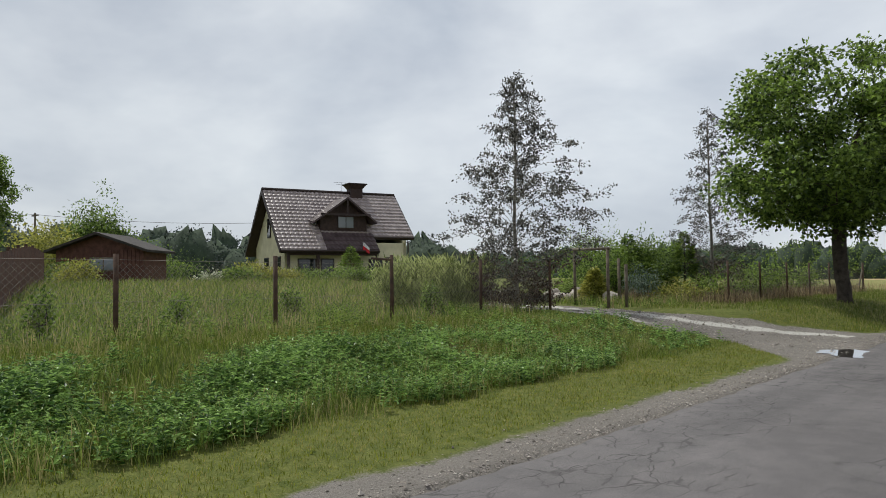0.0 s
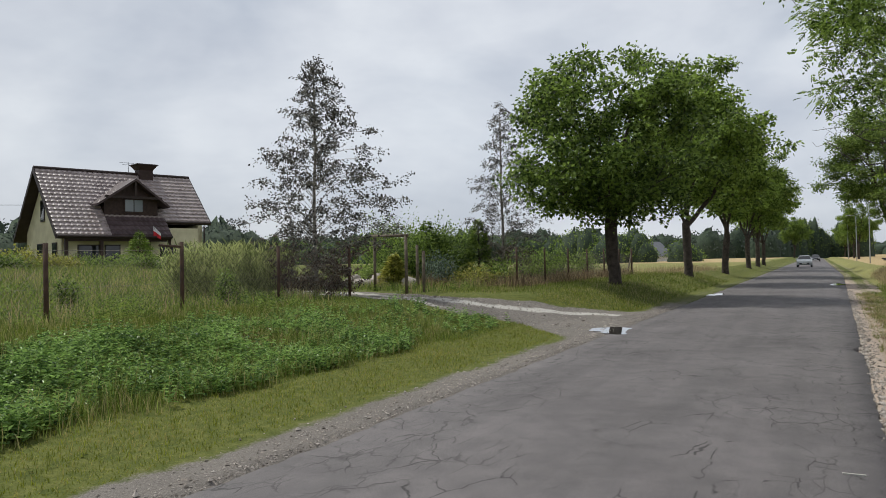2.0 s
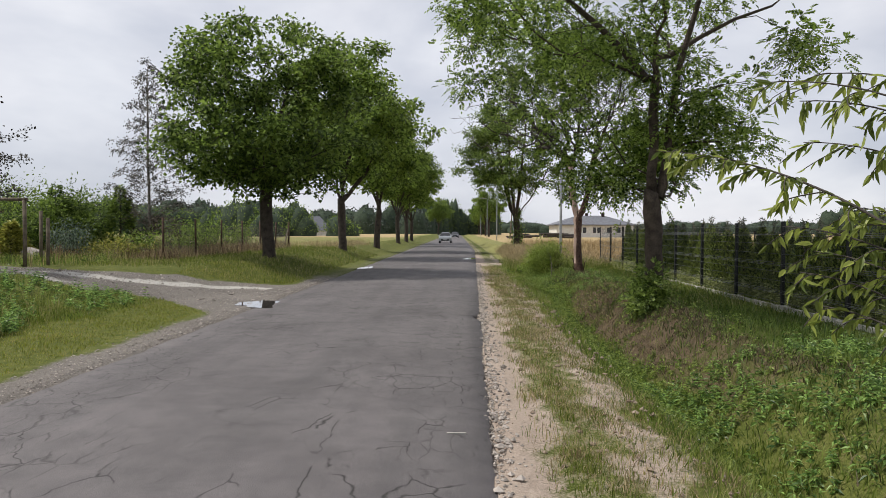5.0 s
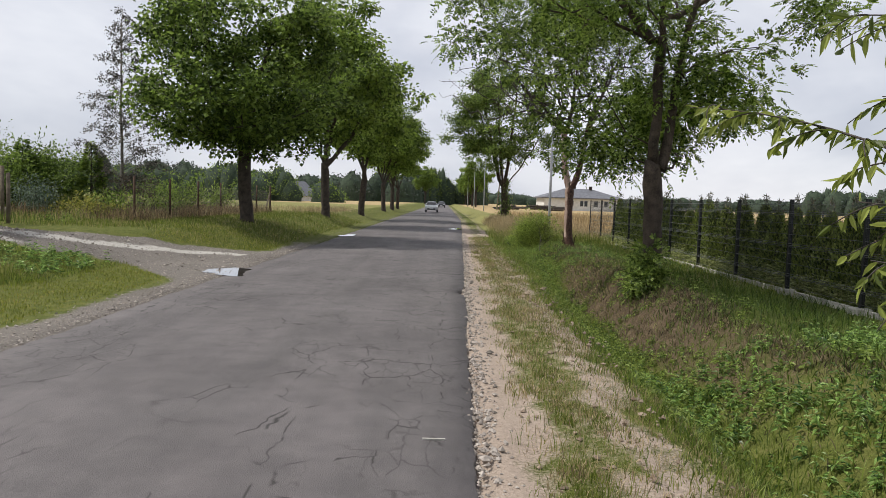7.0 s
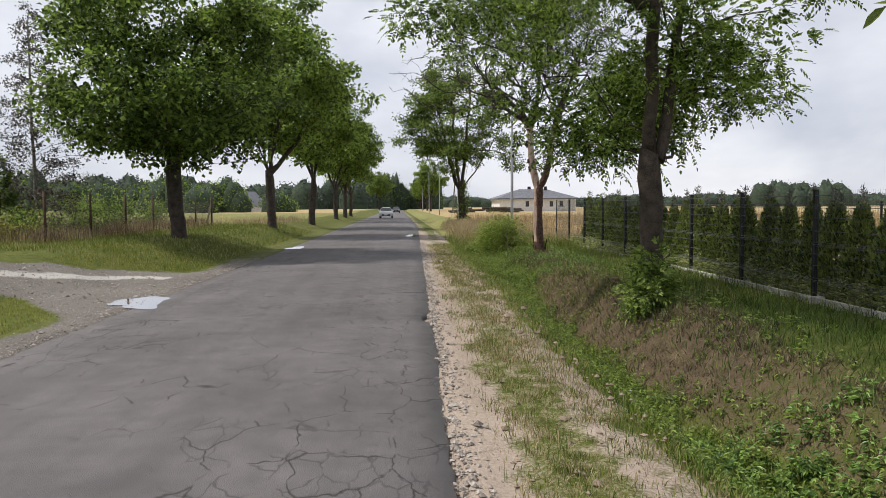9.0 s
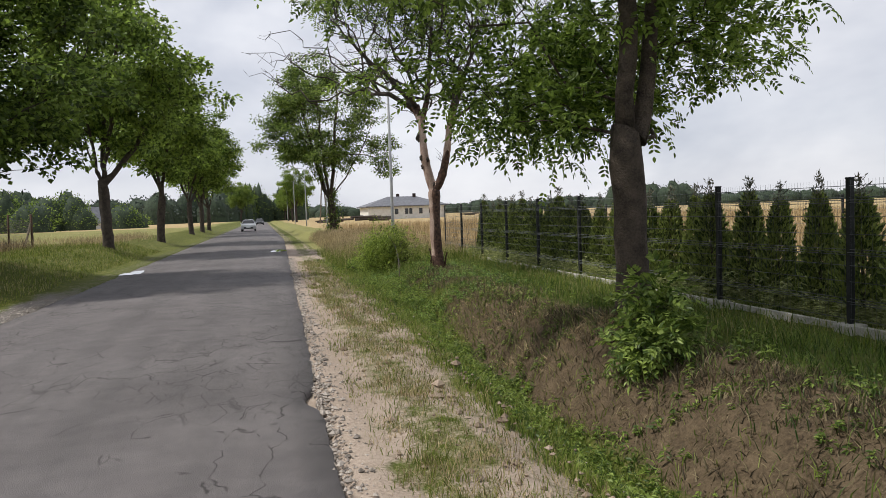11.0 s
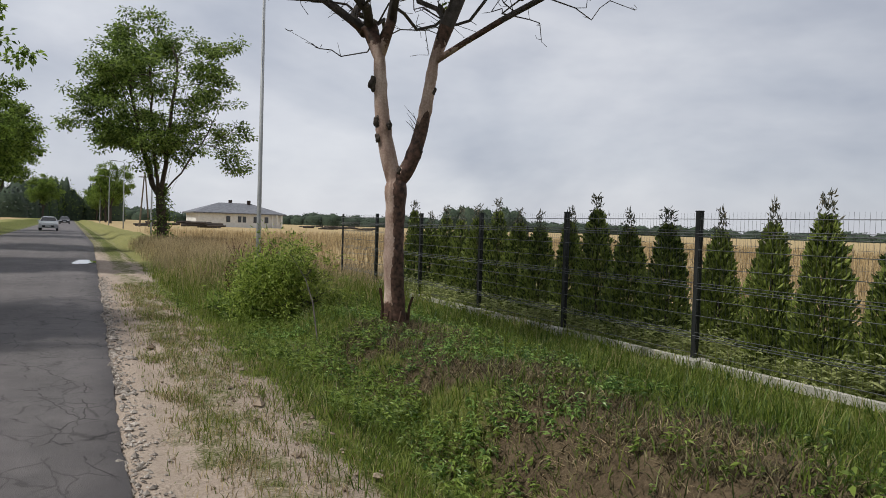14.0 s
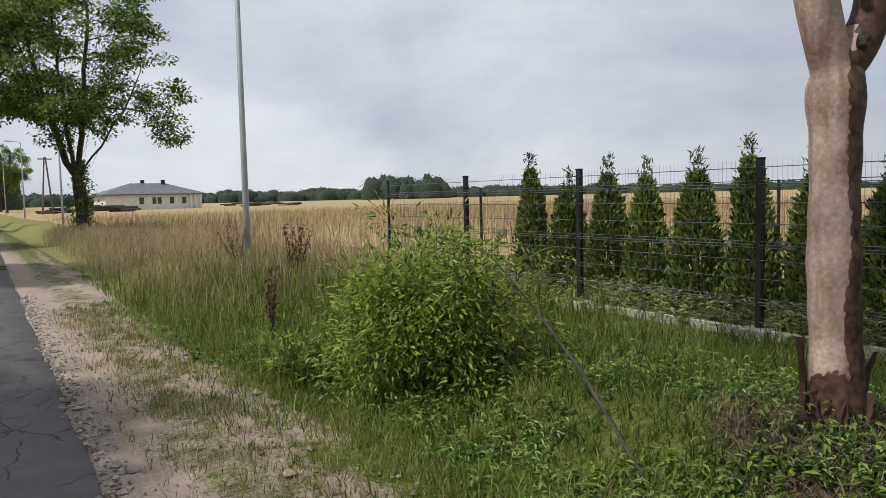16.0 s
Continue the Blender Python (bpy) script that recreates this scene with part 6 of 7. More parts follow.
# ---- wire fences of the garden ----
def chain_link(name, pts, label, post_mat, tops, mesh_h, pitch, post_r, lean=0.0):
    e = tagged(holder(name), label, "fence")
    rng = random.Random(3)
    for (x, y), top in zip(pts, tops):
        g = float(land(x, y))
        lx, ly = rng.uniform(-lean, lean), rng.uniform(-lean, lean)
        p = Build().tube([(x, y, g - 0.3), (x + lx, y + ly, g + top)], post_r, 10).obj("post", post_mat, e, smooth=True)
    for (a, b_) in zip(pts[:-1], pts[1:]):
        a, b_ = np.array(a), np.array(b_)
        ln = float(np.linalg.norm(b_ - a))
        if ln > 6:
            continue
        wires = Build()
        n = int(ln / pitch)
        rows = int(mesh_h / pitch)
        for s in (0, 1):
            for i in range(-rows, n):
                t0, t1 = max(i, 0), min(i + rows, n)
                if t1 <= t0:
                    continue
                z0, z1 = (t0 - i) * pitch, (t1 - i) * pitch
                if s:
                    z0, z1 = rows * pitch - z0, rows * pitch - z1
                q0, q1 = a + (b_ - a) * t0 / n, a + (b_ - a) * t1 / n
                wires.tube([(*q0, float(land(*q0)) + 0.05 + z0), (*q1, float(land(*q1)) + 0.05 + z1)], 0.0028, 3, cap=False)
        for z in (0.06, mesh_h * 0.5, mesh_h + 0.04):
            wires.tube([(*a, float(land(*a)) + z), (*b_, float(land(*b_)) + z)], 0.0032, 3, cap=False)
        tagged(wires.obj("wire_mesh", M_ZINC, e), kind="stuff")
    return e


chain_link("wire_fence", [(-12.7, 5.67 - 6.6), (-12.7, 5.67 - 3.3), (-12.7, 5.67), (-12.7, 8.95), (-12.7, 12.26), (-12.7, 15.62), (-12.7, 18.97)], "chain-link fence on rusty brown posts along the meadow", M_RUST, (1.5, 1.5, 1.52, 1.56, 1.62, 1.55, 1.6), 1.38, 0.12, 0.045)
chain_link("wire_fence", [(-10.3, 27.0), (-10.3, 30.3), (-10.3, 33.6), (-10.3, 36.9), (-10.3, 40.2), (-10.3, 43.5), (-10.3, 46.8)], "wire fence on thin dark posts beyond the driveway", M_RUST, (1.55,) * 7, 1.25, 0.15, 0.04, 0.04)


def fence_bar():
    e = tagged(holder("fence_bar"), "short dark pipe bar on the rusty fence post top", "fence rail")
    Build().tube([(-12.7, 12.26, 2.12), (-12.7, 11.62, 2.15)], 0.028, 7).obj("rail", M_RUST, e)
    Build().tube([(-12.7, 12.26, 1.5), (-12.7, 12.26, 2.14)], 0.03, 7).obj("stub", M_RUST, e)


fence_bar()


def end_brace():
    e = tagged(holder("fence_brace", L(-10.3, 46.9)), "wooden corner brace propping the wire fence", "fence")
    Build().tube([(0, 0, -0.2), (0, 0, 1.6)], 0.06, 8).obj("post", M_WOOD, e)
    Build().tube([(0.0, -1.3, 0.0), (0, 0, 1.25)], 0.05, 8).obj("strut", M_WOOD, e)


end_brace()


def wooden_frame():
    e = tagged(holder("wooden_frame"), "weathered wooden post frame at the garden entrance", "frame")
    g = 0.62
    for (x, y, top) in ((-12.1, 21.45, 2.55), (-14.5, 23.3, 2.6), (-13.2, 24.2, 2.3), (-11.9, 22.3, 2.05)):
        Build().tube([(x, y, g - 0.3), (x, y, top)], 0.055, 8).obj("post", M_WOOD, e, smooth=True)
    Build().tube([(-12.0, 21.4, 2.56), (-14.7, 23.4, 2.66)], 0.05, 8).obj("beam", M_WOOD, e, smooth=True)


wooden_frame()


def boulder(at, size, seed):
    rng = np.random.RandomState(seed)
    bm = bmesh.new()
    bmesh.ops.create_icosphere(bm, subdivisions=3, radius=1)
    ph = rng.uniform(0, 6, 6)
    for v in bm.verts:
        p = v.co
        k_ = 1 + 0.16 * math.sin(2.3 * p.x + ph[0]) * math.cos(2.7 * p.y + ph[1]) + 0.10 * math.sin(5 * p.z + 3 * p.x + ph[2])
        v.co = Vector((p.x * size[0] * k_, p.y * size[1] * k_, max(p.z, -0.5) * size[2] * k_))
    me = bpy.data.meshes.new("boulder")
    bm.to_mesh(me)
    bm.free()
    for f in me.polygons:
        f.use_smooth = True
    me.materials.append(M_BOULDER)
    ob = new("boulder", me)
    ob.matrix_world = pose(at[0], at[1], float(land(*at)) + size[2] * 0.42, 0, 0, seed * 40)
    tagged(ob, "pale rounded granite boulder in the garden border", "boulder", "boulders by the driveway")


for at, sz, sd in (((-16.9, 26.1), (0.42, 0.32, 0.28), 1), ((-16.6, 26.9), (0.48, 0.38, 0.38), 2), ((-16.0, 26.2), (0.40, 0.32, 0.30), 3), ((-17.7, 26.6), (0.45, 0.35, 0.36), 4), ((-14.6, 26.1), (0.42, 0.34, 0.30), 5)):
    boulder(at, sz, sd)


# ---- shrubs ----
def shrub(name, at, size, seed, leaves, leaf, mat_, label, category="shrub", stems=9, group="", compound=None, lumps=0.25):
    rng = np.random.RandomState(seed)
    e = tagged(holder(name, L(*at)), label, category, group)
    sk = Skeleton([(0, 0, -0.15), (0, 0, 0.05), (0, 0, 0.15)])
    pts = crown_points(rng, stems * 9, (0, 0, size[2] * 0.52), (size[0], size[1], size[2] * 0.52), 0.3, 0.0, lumps)
    pts.sort(key=lambda q: np.linalg.norm(q))
    for q in pts:
        sk.reach(q, rng, 0.25, 0, 0.12)
    r = sk.radii(0.05, 0.004)
    sk.wood(r, 1.0, 7).obj("stem", M_TWIG, e)
    tips = np.array([sk.p[i] for i in sk.tips])
    sp = 0.10 * (size[0] * size[1] * size[2]) ** (1 / 3) + 0.035
    o_, d_, n2 = scatter_leaves(rng, tips, leaves, (sp, sp, sp), 0.1)
    o_[:, 2] = np.maximum(o_[:, 2], 0.02)
    if compound:
        o_, d_, n2, ll, ww = pinnate(o_, d_, n2, *compound)
        v, f = fine_leaves(o_, d_, n2, ll * rng.uniform(0.7, 1.2, len(o_)), ww)
    else:
        v, f = fine_leaves(o_, d_, n2, leaf[0] * rng.uniform(0.6, 1.3, leaves), leaf[1] * rng.uniform(0.7, 1.2, leaves))
    mesh_obj("foliage", v, [f], mat_, e)
    return e


def conifer(name, at, height, width, seed, mat_, label):
    rng = np.random.RandomState(seed)
    e = tagged(holder(name, L(*at)), label, "conifer")
    Build().tube([(0, 0, -0.2), (0, 0, height * 0.95)], [0.07, 0.01], 7).obj("trunk", M_BARK_DARK, e)
    n = 2600
    z = height * rng.beta(1.0, 1.5, n)
    t = z / height
    tier = 0.75 + 0.35 * np.abs(np.sin(t * 15))
    rad = width * (1 - t) ** 0.85 * tier * rng.uniform(0.2, 1, n) ** 0.6
    a = rng.uniform(0, 6.28, n)
    o_ = np.stack([rad * np.cos(a), rad * np.sin(a), z], -1)
    d_ = np.stack([np.cos(a), np.sin(a), np.full(n, 0.15)], -1) + rng.normal(0, 0.3, (n, 3))
    v, f = leaf_arrays(o_, d_, rng.normal(0, 0.5, (n, 3)) + [0, 0, 1], 0.20 * rng.uniform(0.6, 1.3, n), 0.075, 0.05)
    mesh_obj("foliage", v, [f], mat_, e)
    return e


# bush and plants on the road's right side
shrub("bush", (3.60, 28.45), (0.66, 0.74, 1.15), 70, 13500, (0.070, 0.022), L_BRIGHT, "bushy green wild shrub on the ditch bank", stems=14, lumps=0.42)
shrub("bush", (4.02, 28.0), (0.46, 0.36, 0.98), 74, 230, None, L_WILLOWY, "wispy yellow-green shrub with feathery fronds", compound=(5, 0.045, 0.075, 0.020))
shrub("bush", (3.1, 29.7), (0.4, 0.7, 0.26), 71, 1300, (0.10, 0.035), L_BUSH, "low green shrub growing beside the ditch")
shrub("bush", (4.03, 14.5), (0.24, 0.24, 0.80), 72, 460, None, L_BUSH, "leafy green suckers round the ash trunk foot", compound=(3, 0.042, 0.078, 0.034))
shrub("bush", (3.95, 14.35), (0.34, 0.30, 0.36), 73, 260, None, L_BUSH, "leafy green suckers round the ash trunk foot", compound=(3, 0.042, 0.078, 0.034))
dead_stalk = tagged(Build().tube([(3.62, 26.0, 0.0), (3.72, 26.6, 0.48), (3.72, 27.0, 0.80), (3.56, 27.25, 1.14)], [0.011, 0.010, 0.007, 0.004], 6).obj("dead_stalk", M_TWIG), "bare dark dead stalk leaning against the bush", "plant stalk")
# garden shrubs
shrub("viburnum", (-16.6, 29.6), (1.9, 1.7, 2.3), 80, 6500, (0.115, 0.07), L_MAPLE, "large dark green rounded garden shrub", stems=14)
shrub("viburnum", (-18.6, 31.4), (1.7, 1.5, 3.1), 81, 5200, (0.105, 0.06), L_BUSH, "large leafy green garden shrub", stems=12)
shrub("garden_tree", (-15.6, 31.0), (1.5, 1.3, 2.5), 82, 12000, (0.125, 0.055), L_MAPLE, "dark green weeping garden tree with arching boughs", "tree", stems=16)
conifer("garden_conifer", (-13.9, 31.4), 3.0, 0.95, 93, L_BUSH, "bright green pointed garden conifer")
conifer("garden_conifer", (-16.0, 30.2), 2.9, 1.4, 92, L_MAPLE, "dark spreading garden conifer")
shrub("blue_shrub", (-14.0, 27.6), (0.75, 0.6, 1.25), 83, 1700, (0.11, 0.04), L_BLUE, "feathery blue-green garden shrub", stems=12)
conifer("golden_conifer", (-15.4, 26.2), 1.35, 0.75, 84, L_YELLOW, "small yellow-green garden conifer by the boulders")
shrub("low_shrub", (-17.6, 28.2), (1.2, 0.9, 0.9), 85, 1300, (0.11, 0.06), L_BUSH, "low green border shrub by the boulders")
shrub("low_shrub", (-12.6, 28.0), (1.2, 0.9, 0.7), 86, 1300, (0.11, 0.06), L_YELLOW, "low yellow-green border shrub")
shrub("low_shrub", (-12.0, 29.6), (1.3, 1.0, 1.0), 87, 1300, (0.11, 0.06), L_BUSH, "green border shrub inside the fence")
shrub("low_shrub", (-12.3, 34.5), (0.9, 1.3, 1.4), 88, 1700, (0.12, 0.07), L_MAPLE_LIGHT, "green shrub behind the wire fence")
shrub("low_shrub", (-12.4, 38.2), (0.9, 1.2, 1.5), 89, 1700, (0.12, 0.07), L_MAPLE_LIGHT, "green shrub behind the wire fence")
shrub("low_shrub", (-12.0, 42.0), (0.8, 1.0, 1.3), 90, 1500, (0.12, 0.07), L_BUSH, "green shrub behind the wire fence")
conifer("garden_conifer", (-38.6, 33.4), 2.4, 1.4, 91, L_BUSH, "bushy green conifer before the house porch")
for i, (x, y, sx, h, mm, lb) in enumerate(((-33.0, 21.2, 1.1, 1.0, L_BUSH, "low green shrub in the garden border"), (-34.6, 20.6, 0.85, 0.75, M_FLOWER, "white flowering shrub in the garden border"), (-34.4, 22.6, 1.1, 1.5, L_YELLOW, "yellow-green shrub in the garden border"), (-34.0, 24.2, 1.3, 1.0, L_YELLOW, "low yellow-green shrub in the garden border"), (-34.2, 26.0, 1.5, 0.9, L_BUSH, "low green shrub before the house"), (-32.6, 28.0, 1.5, 0.95, L_BUSH, "low green shrub before the house"), (-32.2, 30.8, 1.4, 1.0, L_BUSH, "low green shrub before the porch"), (-31.6, 32.6, 1.3, 1.0, L_YELLOW, "low yellow-green shrub before the porch"), (-30.6, 34.2, 1.5, 1.2, L_MAPLE, "dark green shrub before the house"), (-43.0, 22.5, 2.0, 2.4, L_MAPLE, "dark green shrub beside the house"), (-40.5, 15.6, 1.4, 1.8, L_MAPLE, "dark green conifer-like shrub by the shed"), (-37.0, 14.5, 1.1, 1.5, L_YELLOW, "tall yellow-green shrub by the board fence"))):
    x, y, h = 1.09 * x, 1.09 * y, 0.72 * h
    shrub("garden_shrub", (x, y), (sx, sx, h), 100 + i, 2600, (0.13, 0.085), mm, lb, group="shrubs round the house")
shrub("garden_bush", (-52.7, 19.0), (3.3, 2.4, 3.9), 140, 5200, (0.20, 0.12), L_YELLOW, "large yellow-green bush behind the shed", stems=16)
shrub("garden_tree", (-57.2, 23.9), (2.2, 2.2, 5.8), 141, 11000, (0.20, 0.12), L_MAPLE, "dark round-headed tree behind the shed", "tree", stems=34)
for i, (x, y) in enumerate(((-16.6, 12.2), (-13.6, 14.6), (-15.2, 8.2), (-14.8, 5.2))):
    shrub("sapling", (x, y), (0.30, 0.30, 0.80), 120 + i, 700, (0.09, 0.045), L_MAPLE, "small dark sapling standing in the meadow", "sapling", stems=4)


def arching_sapling():
    """Young roadside tree whose long twigs hang over the verge."""
    rng = np.random.RandomState(140)
    e = tagged(holder("roadside_sapling", L(3.4, 4.3)), "young tree with long arching leafy twigs over the verge", "sapling")
    b, seats, heads = Build(), [], []

    def twig(p, n_leaves, r0):
        p = np.array(p, dtype=float)
        t = np.linspace(0, 1, 14)
        k_ = len(p) - 1
        if k_ == 2:
            c = (1 - t)[:, None] ** 2 * p[0] + 2 * (t * (1 - t))[:, None] * p[1] + t[:, None] ** 2 * p[2]
        else:
            c = p[0] + (p[1] - p[0]) * t[:, None]
        b.tube(c, np.linspace(r0, 0.003, 14), 5)
        for j in range(n_leaves):
            u_ = 0.25 + 0.75 * (j + rng.rand()) / n_leaves
            i = min(int(u_ * 13), 12)
            q = c[i] + (c[i + 1] - c[i]) * (u_ * 13 - i)
            seats.append(q)
            d = c[i + 1] - c[i]
            heads.append(d / np.linalg.norm(d) * 0.5 + rng.normal(0, 0.45, 3) + np.array([0, 0, -0.55]))
        return c

    foot = np.array(L(3.4, 4.3))
    b.tube([(0, 0, -0.2), (0.05, 0, 0.8), (0.0, 0.05, 1.8), (0.05, 0, 3.0)], [0.05, 0.042, 0.03, 0.012], 8)
    main = twig([np.array((3.4, 4.3, 1.0)) - foot, np.array((2.75, 4.6, 2.1)) - foot, np.array((2.03, 6.5, 2.34)) - foot], 110, 0.015)
    for i in range(5, 13):
        s = 1 if i % 2 else -1
        twig([main[i], main[i] + rng.normal(0, 0.04, 3) + np.array([-0.12, 0.16 * s, 0.02]), main[i] + np.array([-0.20, 0.30 * s, -0.10])], 15, 0.005)
    for tip in ((2.38, 5.3, 2.66), (2.56, 5.2, 2.52), (2.8, 5.5, 2.75), (2.68, 5.4, 2.28), (2.48, 5.2, 1.72), (2.62, 5.3, 1.42), (2.66, 5.1, 1.22), (2.86, 5.6, 1.55), (3.0, 5.4, 1.85)):
        tip = np.array(tip) - foot
        start = np.array([0.0, 0.0, max(0.35, tip[2] - 0.75)])
        ctrl = (start + tip) * 0.5 + np.array([0.1, -0.1, 0.32])
        c = twig([start, ctrl, tip], 26, 0.010)
        for i in (6, 8, 10, 12):
            twig([c[i], c[i] + np.array([-0.10, rng.uniform(-0.15, 0.2), 0.02]), c[i] + np.array([rng.uniform(-0.3, -0.1), rng.uniform(-0.2, 0.3), -0.12])], 8, 0.004)
    b.obj("stem", M_TWIG, e, smooth=True)
    o_ = np.array(seats)
    n = len(o_)
    v, f = fine_leaves(o_, np.array(heads), rng.normal(0, 0.5, (n, 3)) + [0, 0, 1], 0.100 * rng.uniform(0.7, 1.25, n), 0.034 * rng.uniform(0.8, 1.2, n), 0.25)
    mesh_obj("foliage", v, [f], L_WILLOWY, e)


arching_sapling()


# ---- grasses, weeds and crops (uncountable) ----
def blades(name, n, xr, yr, height, width, mat_, label, seed, keep=None, lean=0.35, category="grass", lie=0.0, clump=0, size=0.06):
    rng = np.random.RandomState(seed)
    x, y = rng.uniform(*xr, n), rng.uniform(*yr, n)
    if clump:
        k_ = rng.randint(0, n // clump, n)
        x, y = x[k_] + rng.normal(0, size, n), y[k_] + rng.normal(0, size, n)
    if keep is not None:
        p = keep(x, y)
        m = rng.rand(n) < p
        x, y = x[m], y[m]
        n = len(x)
    h = height * rng.uniform(0.45, 1.25, n) * (1 + 0.25 * rough(x, y, 1.1))
    a = rng.uniform(0, 6.28, n)
    b_ = rng.uniform(0, 6.28, n)
    ln = lean * rng.uniform(0.2, 1.2, n) + lie
    w = width * rng.uniform(0.6, 1.3, n)
    z = land(x, y) - 0.01
    sx, sy = np.cos(a) * w / 2, np.sin(a) * w / 2
    dx, dy = np.cos(b_) * ln * h, np.sin(b_) * ln * h
    up = h * np.sqrt(np.maximum(0.05, 1 - np.minimum(ln, 0.97) ** 2))
    v = np.stack([np.stack([x - sx, y - sy, z], -1), np.stack([x + sx, y + sy, z], -1),
                  np.stack([x + sx * 0.8 + dx * 0.35, y + sy * 0.8 + dy * 0.35, z + up * 0.6], -1), np.stack([x - sx * 0.8 + dx * 0.35, y - sy * 0.8 + dy * 0.35, z + up * 0.6], -1),
                  np.stack([x + dx, y + dy, z + up], -1)], 1).reshape(-1, 3)
    i = np.arange(n)[:, None] * 5
    ob = mesh_obj(name, v, [i + np.array([[0, 1, 2, 3]]), i + np.array([[3, 2, 4]])], mat_)
    return tagged(ob, label, category, kind="stuff")


def weeds(name, n, xr, yr, height, leaf, mat_, label, seed, keep=None, tiers=6, rise=0.0):
    rng = np.random.RandomState(seed)
    x, y = rng.uniform(*xr, n), rng.uniform(*yr, n)
    if keep is not None:
        m = rng.rand(n) < keep(x, y)
        x, y = x[m], y[m]
        n = len(x)
    h = height * rng.uniform(0.5, 1.2, n) * (1 + 0.3 * rough(x, y, 1.3))
    z = land(x, y)
    lx, ly = rng.normal(0, 0.12, n) * h, rng.normal(0, 0.12, n) * h
    O, D, S = [], [], []
    for t in range(tiers):
        f = (t + 1) / tiers
        for s in range(3):
            a = rng.uniform(0, 6.28, n)
            O.append(np.stack([x + lx * f, y + ly * f, z + h * f], -1))
            D.append(np.stack([np.cos(a), np.sin(a), rng.uniform(-0.5, 0.35, n) + rise], -1))
            S.append(leaf[0] * (1.15 - 0.5 * f) * rng.uniform(0.7, 1.2, n))
    O, D, S = np.concatenate(O), np.concatenate(D), np.concatenate(S)
    v, f = leaf_arrays(O, D, np.tile([0, 0, 1.0], (len(O), 1)) + rng.normal(0, 0.3, (len(O), 3)), S, S * leaf[1], 0.2)
    ob = mesh_obj(name, v, [f], mat_)
    return tagged(ob, label, "weeds", kind="stuff")


def on_verge(x, y):
    uu = x - road_r(y)
    uu = uu + 0.15 * rough(x * 1.4, y, 0.6)
    patch = (0.25 + 0.75 * sm(-0.7, 0.5, rough(x * 1.5 + 2, y * 0.7, 0.7))) * (1 - 0.15 * sm(12, 16, y))
    return 0.10 + 0.9 * patch * sm(0.34, 0.62, uu) * (1 - sm(1.0, 1.25, uu)) + 0.34 * patch * sm(1.0, 1.2, uu) + 0.6 * sm(1.45, 1.8, uu) * (1 - brown_at(x, y))


def by_drive(x, y):
    """Tall growth keeps off the driveway's borders."""
    m_, h_ = drive(x)
    return off_drive(x, y) * sm(1.0, 2.2, np.abs(y - m_ + 0.5 * sm(10, 14, -x)) / h_)


def off_drive(x, y):
    m_, h_ = drive(x)
    return np.where(np.abs(y - m_) < h_ * 1.02, 0.0, 1.0) * np.where(x > -4.85, 0.0, 1.0)


blades("verge_grass", 84000, (1.0, 2.8), (1.5, 36), 0.085, 0.006, L_GRASS, "thin trampled grass on the sandy shoulder", 201, lambda x, y: np.where(x - road_r(y) < 0.25, 0.0, on_verge(x, y)), 0.65, clump=22, size=0.07)
blades("verge_grass", 56000, (1.0, 2.8), (1.5, 36), 0.09, 0.006, L_STRAW, "dry yellowed grass tufts on the sandy shoulder", 202, lambda x, y: np.where(x - road_r(y) < 0.3, 0.0, on_verge(x, y)), 0.75, clump=16, size=0.08)
blades("verge_grass", 34000, (1.6, 3.2), (1.5, 36), 0.12, 0.008, L_LUSH, "longer green tufts at the inner edge of the shoulder", 221, lambda x, y: sm(1.25, 1.6, x - road_r(y) + 0.12 * rough(x, y, 0.7)), 0.7, clump=30, size=0.09)
blades("ditch_grass", 44000, (2.2, 3.7), (1.0, 36), 0.15, 0.009, L_LUSH, "lush green grass along the ditch", 203, lambda x, y: (0.35 + 0.65 * sm(2.3, 2.7, x)) * (1 - 0.85 * brown_at(x, y)), 0.85)
blades("bank_grass", 58000, (3.6, 6.85), (1.0, 36), 0.165, 0.010, L_BANK, "fresh green grass between bank and fence", 204, lambda x, y: (1 - 0.72 * brown_at(x, y)) * (1 - 0.8 * litter_at(x, y)) * (1 - 0.55 * sm(6.2, 6.7, x)), 0.85)
blades("bank_grass", 9000, (3.6, 6.9), (14, 36), 0.26, 0.007, L_GRASS, "longer seeding grass between bank and fence", 205, lambda x, y: (1 - 0.9 * brown_at(x, y)) * (1 - litter_at(x, y)), 0.5)
blades("cut_grass", 118000, (2.6, 5.6), (3.5, 25.5), 0.12, 0.011, L_CUT, "brown dead grass cut on the bank", 206, lambda x, y: brown_at(x, y) * (0.35 + 0.65 * sm(3.75, 4.15, x)) * sm(-1.6, 0.2, rough(x, y + 9, 0.5)), 0.6, lie=0.35)
blades("bank_grass", 24000, (3.3, 6.85), (19, 27.8), 0.12, 0.010, L_LUSH, "thick green grass round the half-dead tree", 232, lambda x, y: (1 - 0.75 * brown_at(x, y)) * (1 - 0.9 * litter_at(x, y)), 0.9)
blades("cut_grass", 26000, (3.4, 5.6), (15.5, 24.0), 0.17, 0.008, L_STRAW, "pale straw lying among the cut grass", 227, lambda x, y: brown_at(x, y) * sm(-0.3, 0.9, rough(x + 4, y, 0.6)), 0.4, lie=0.7)
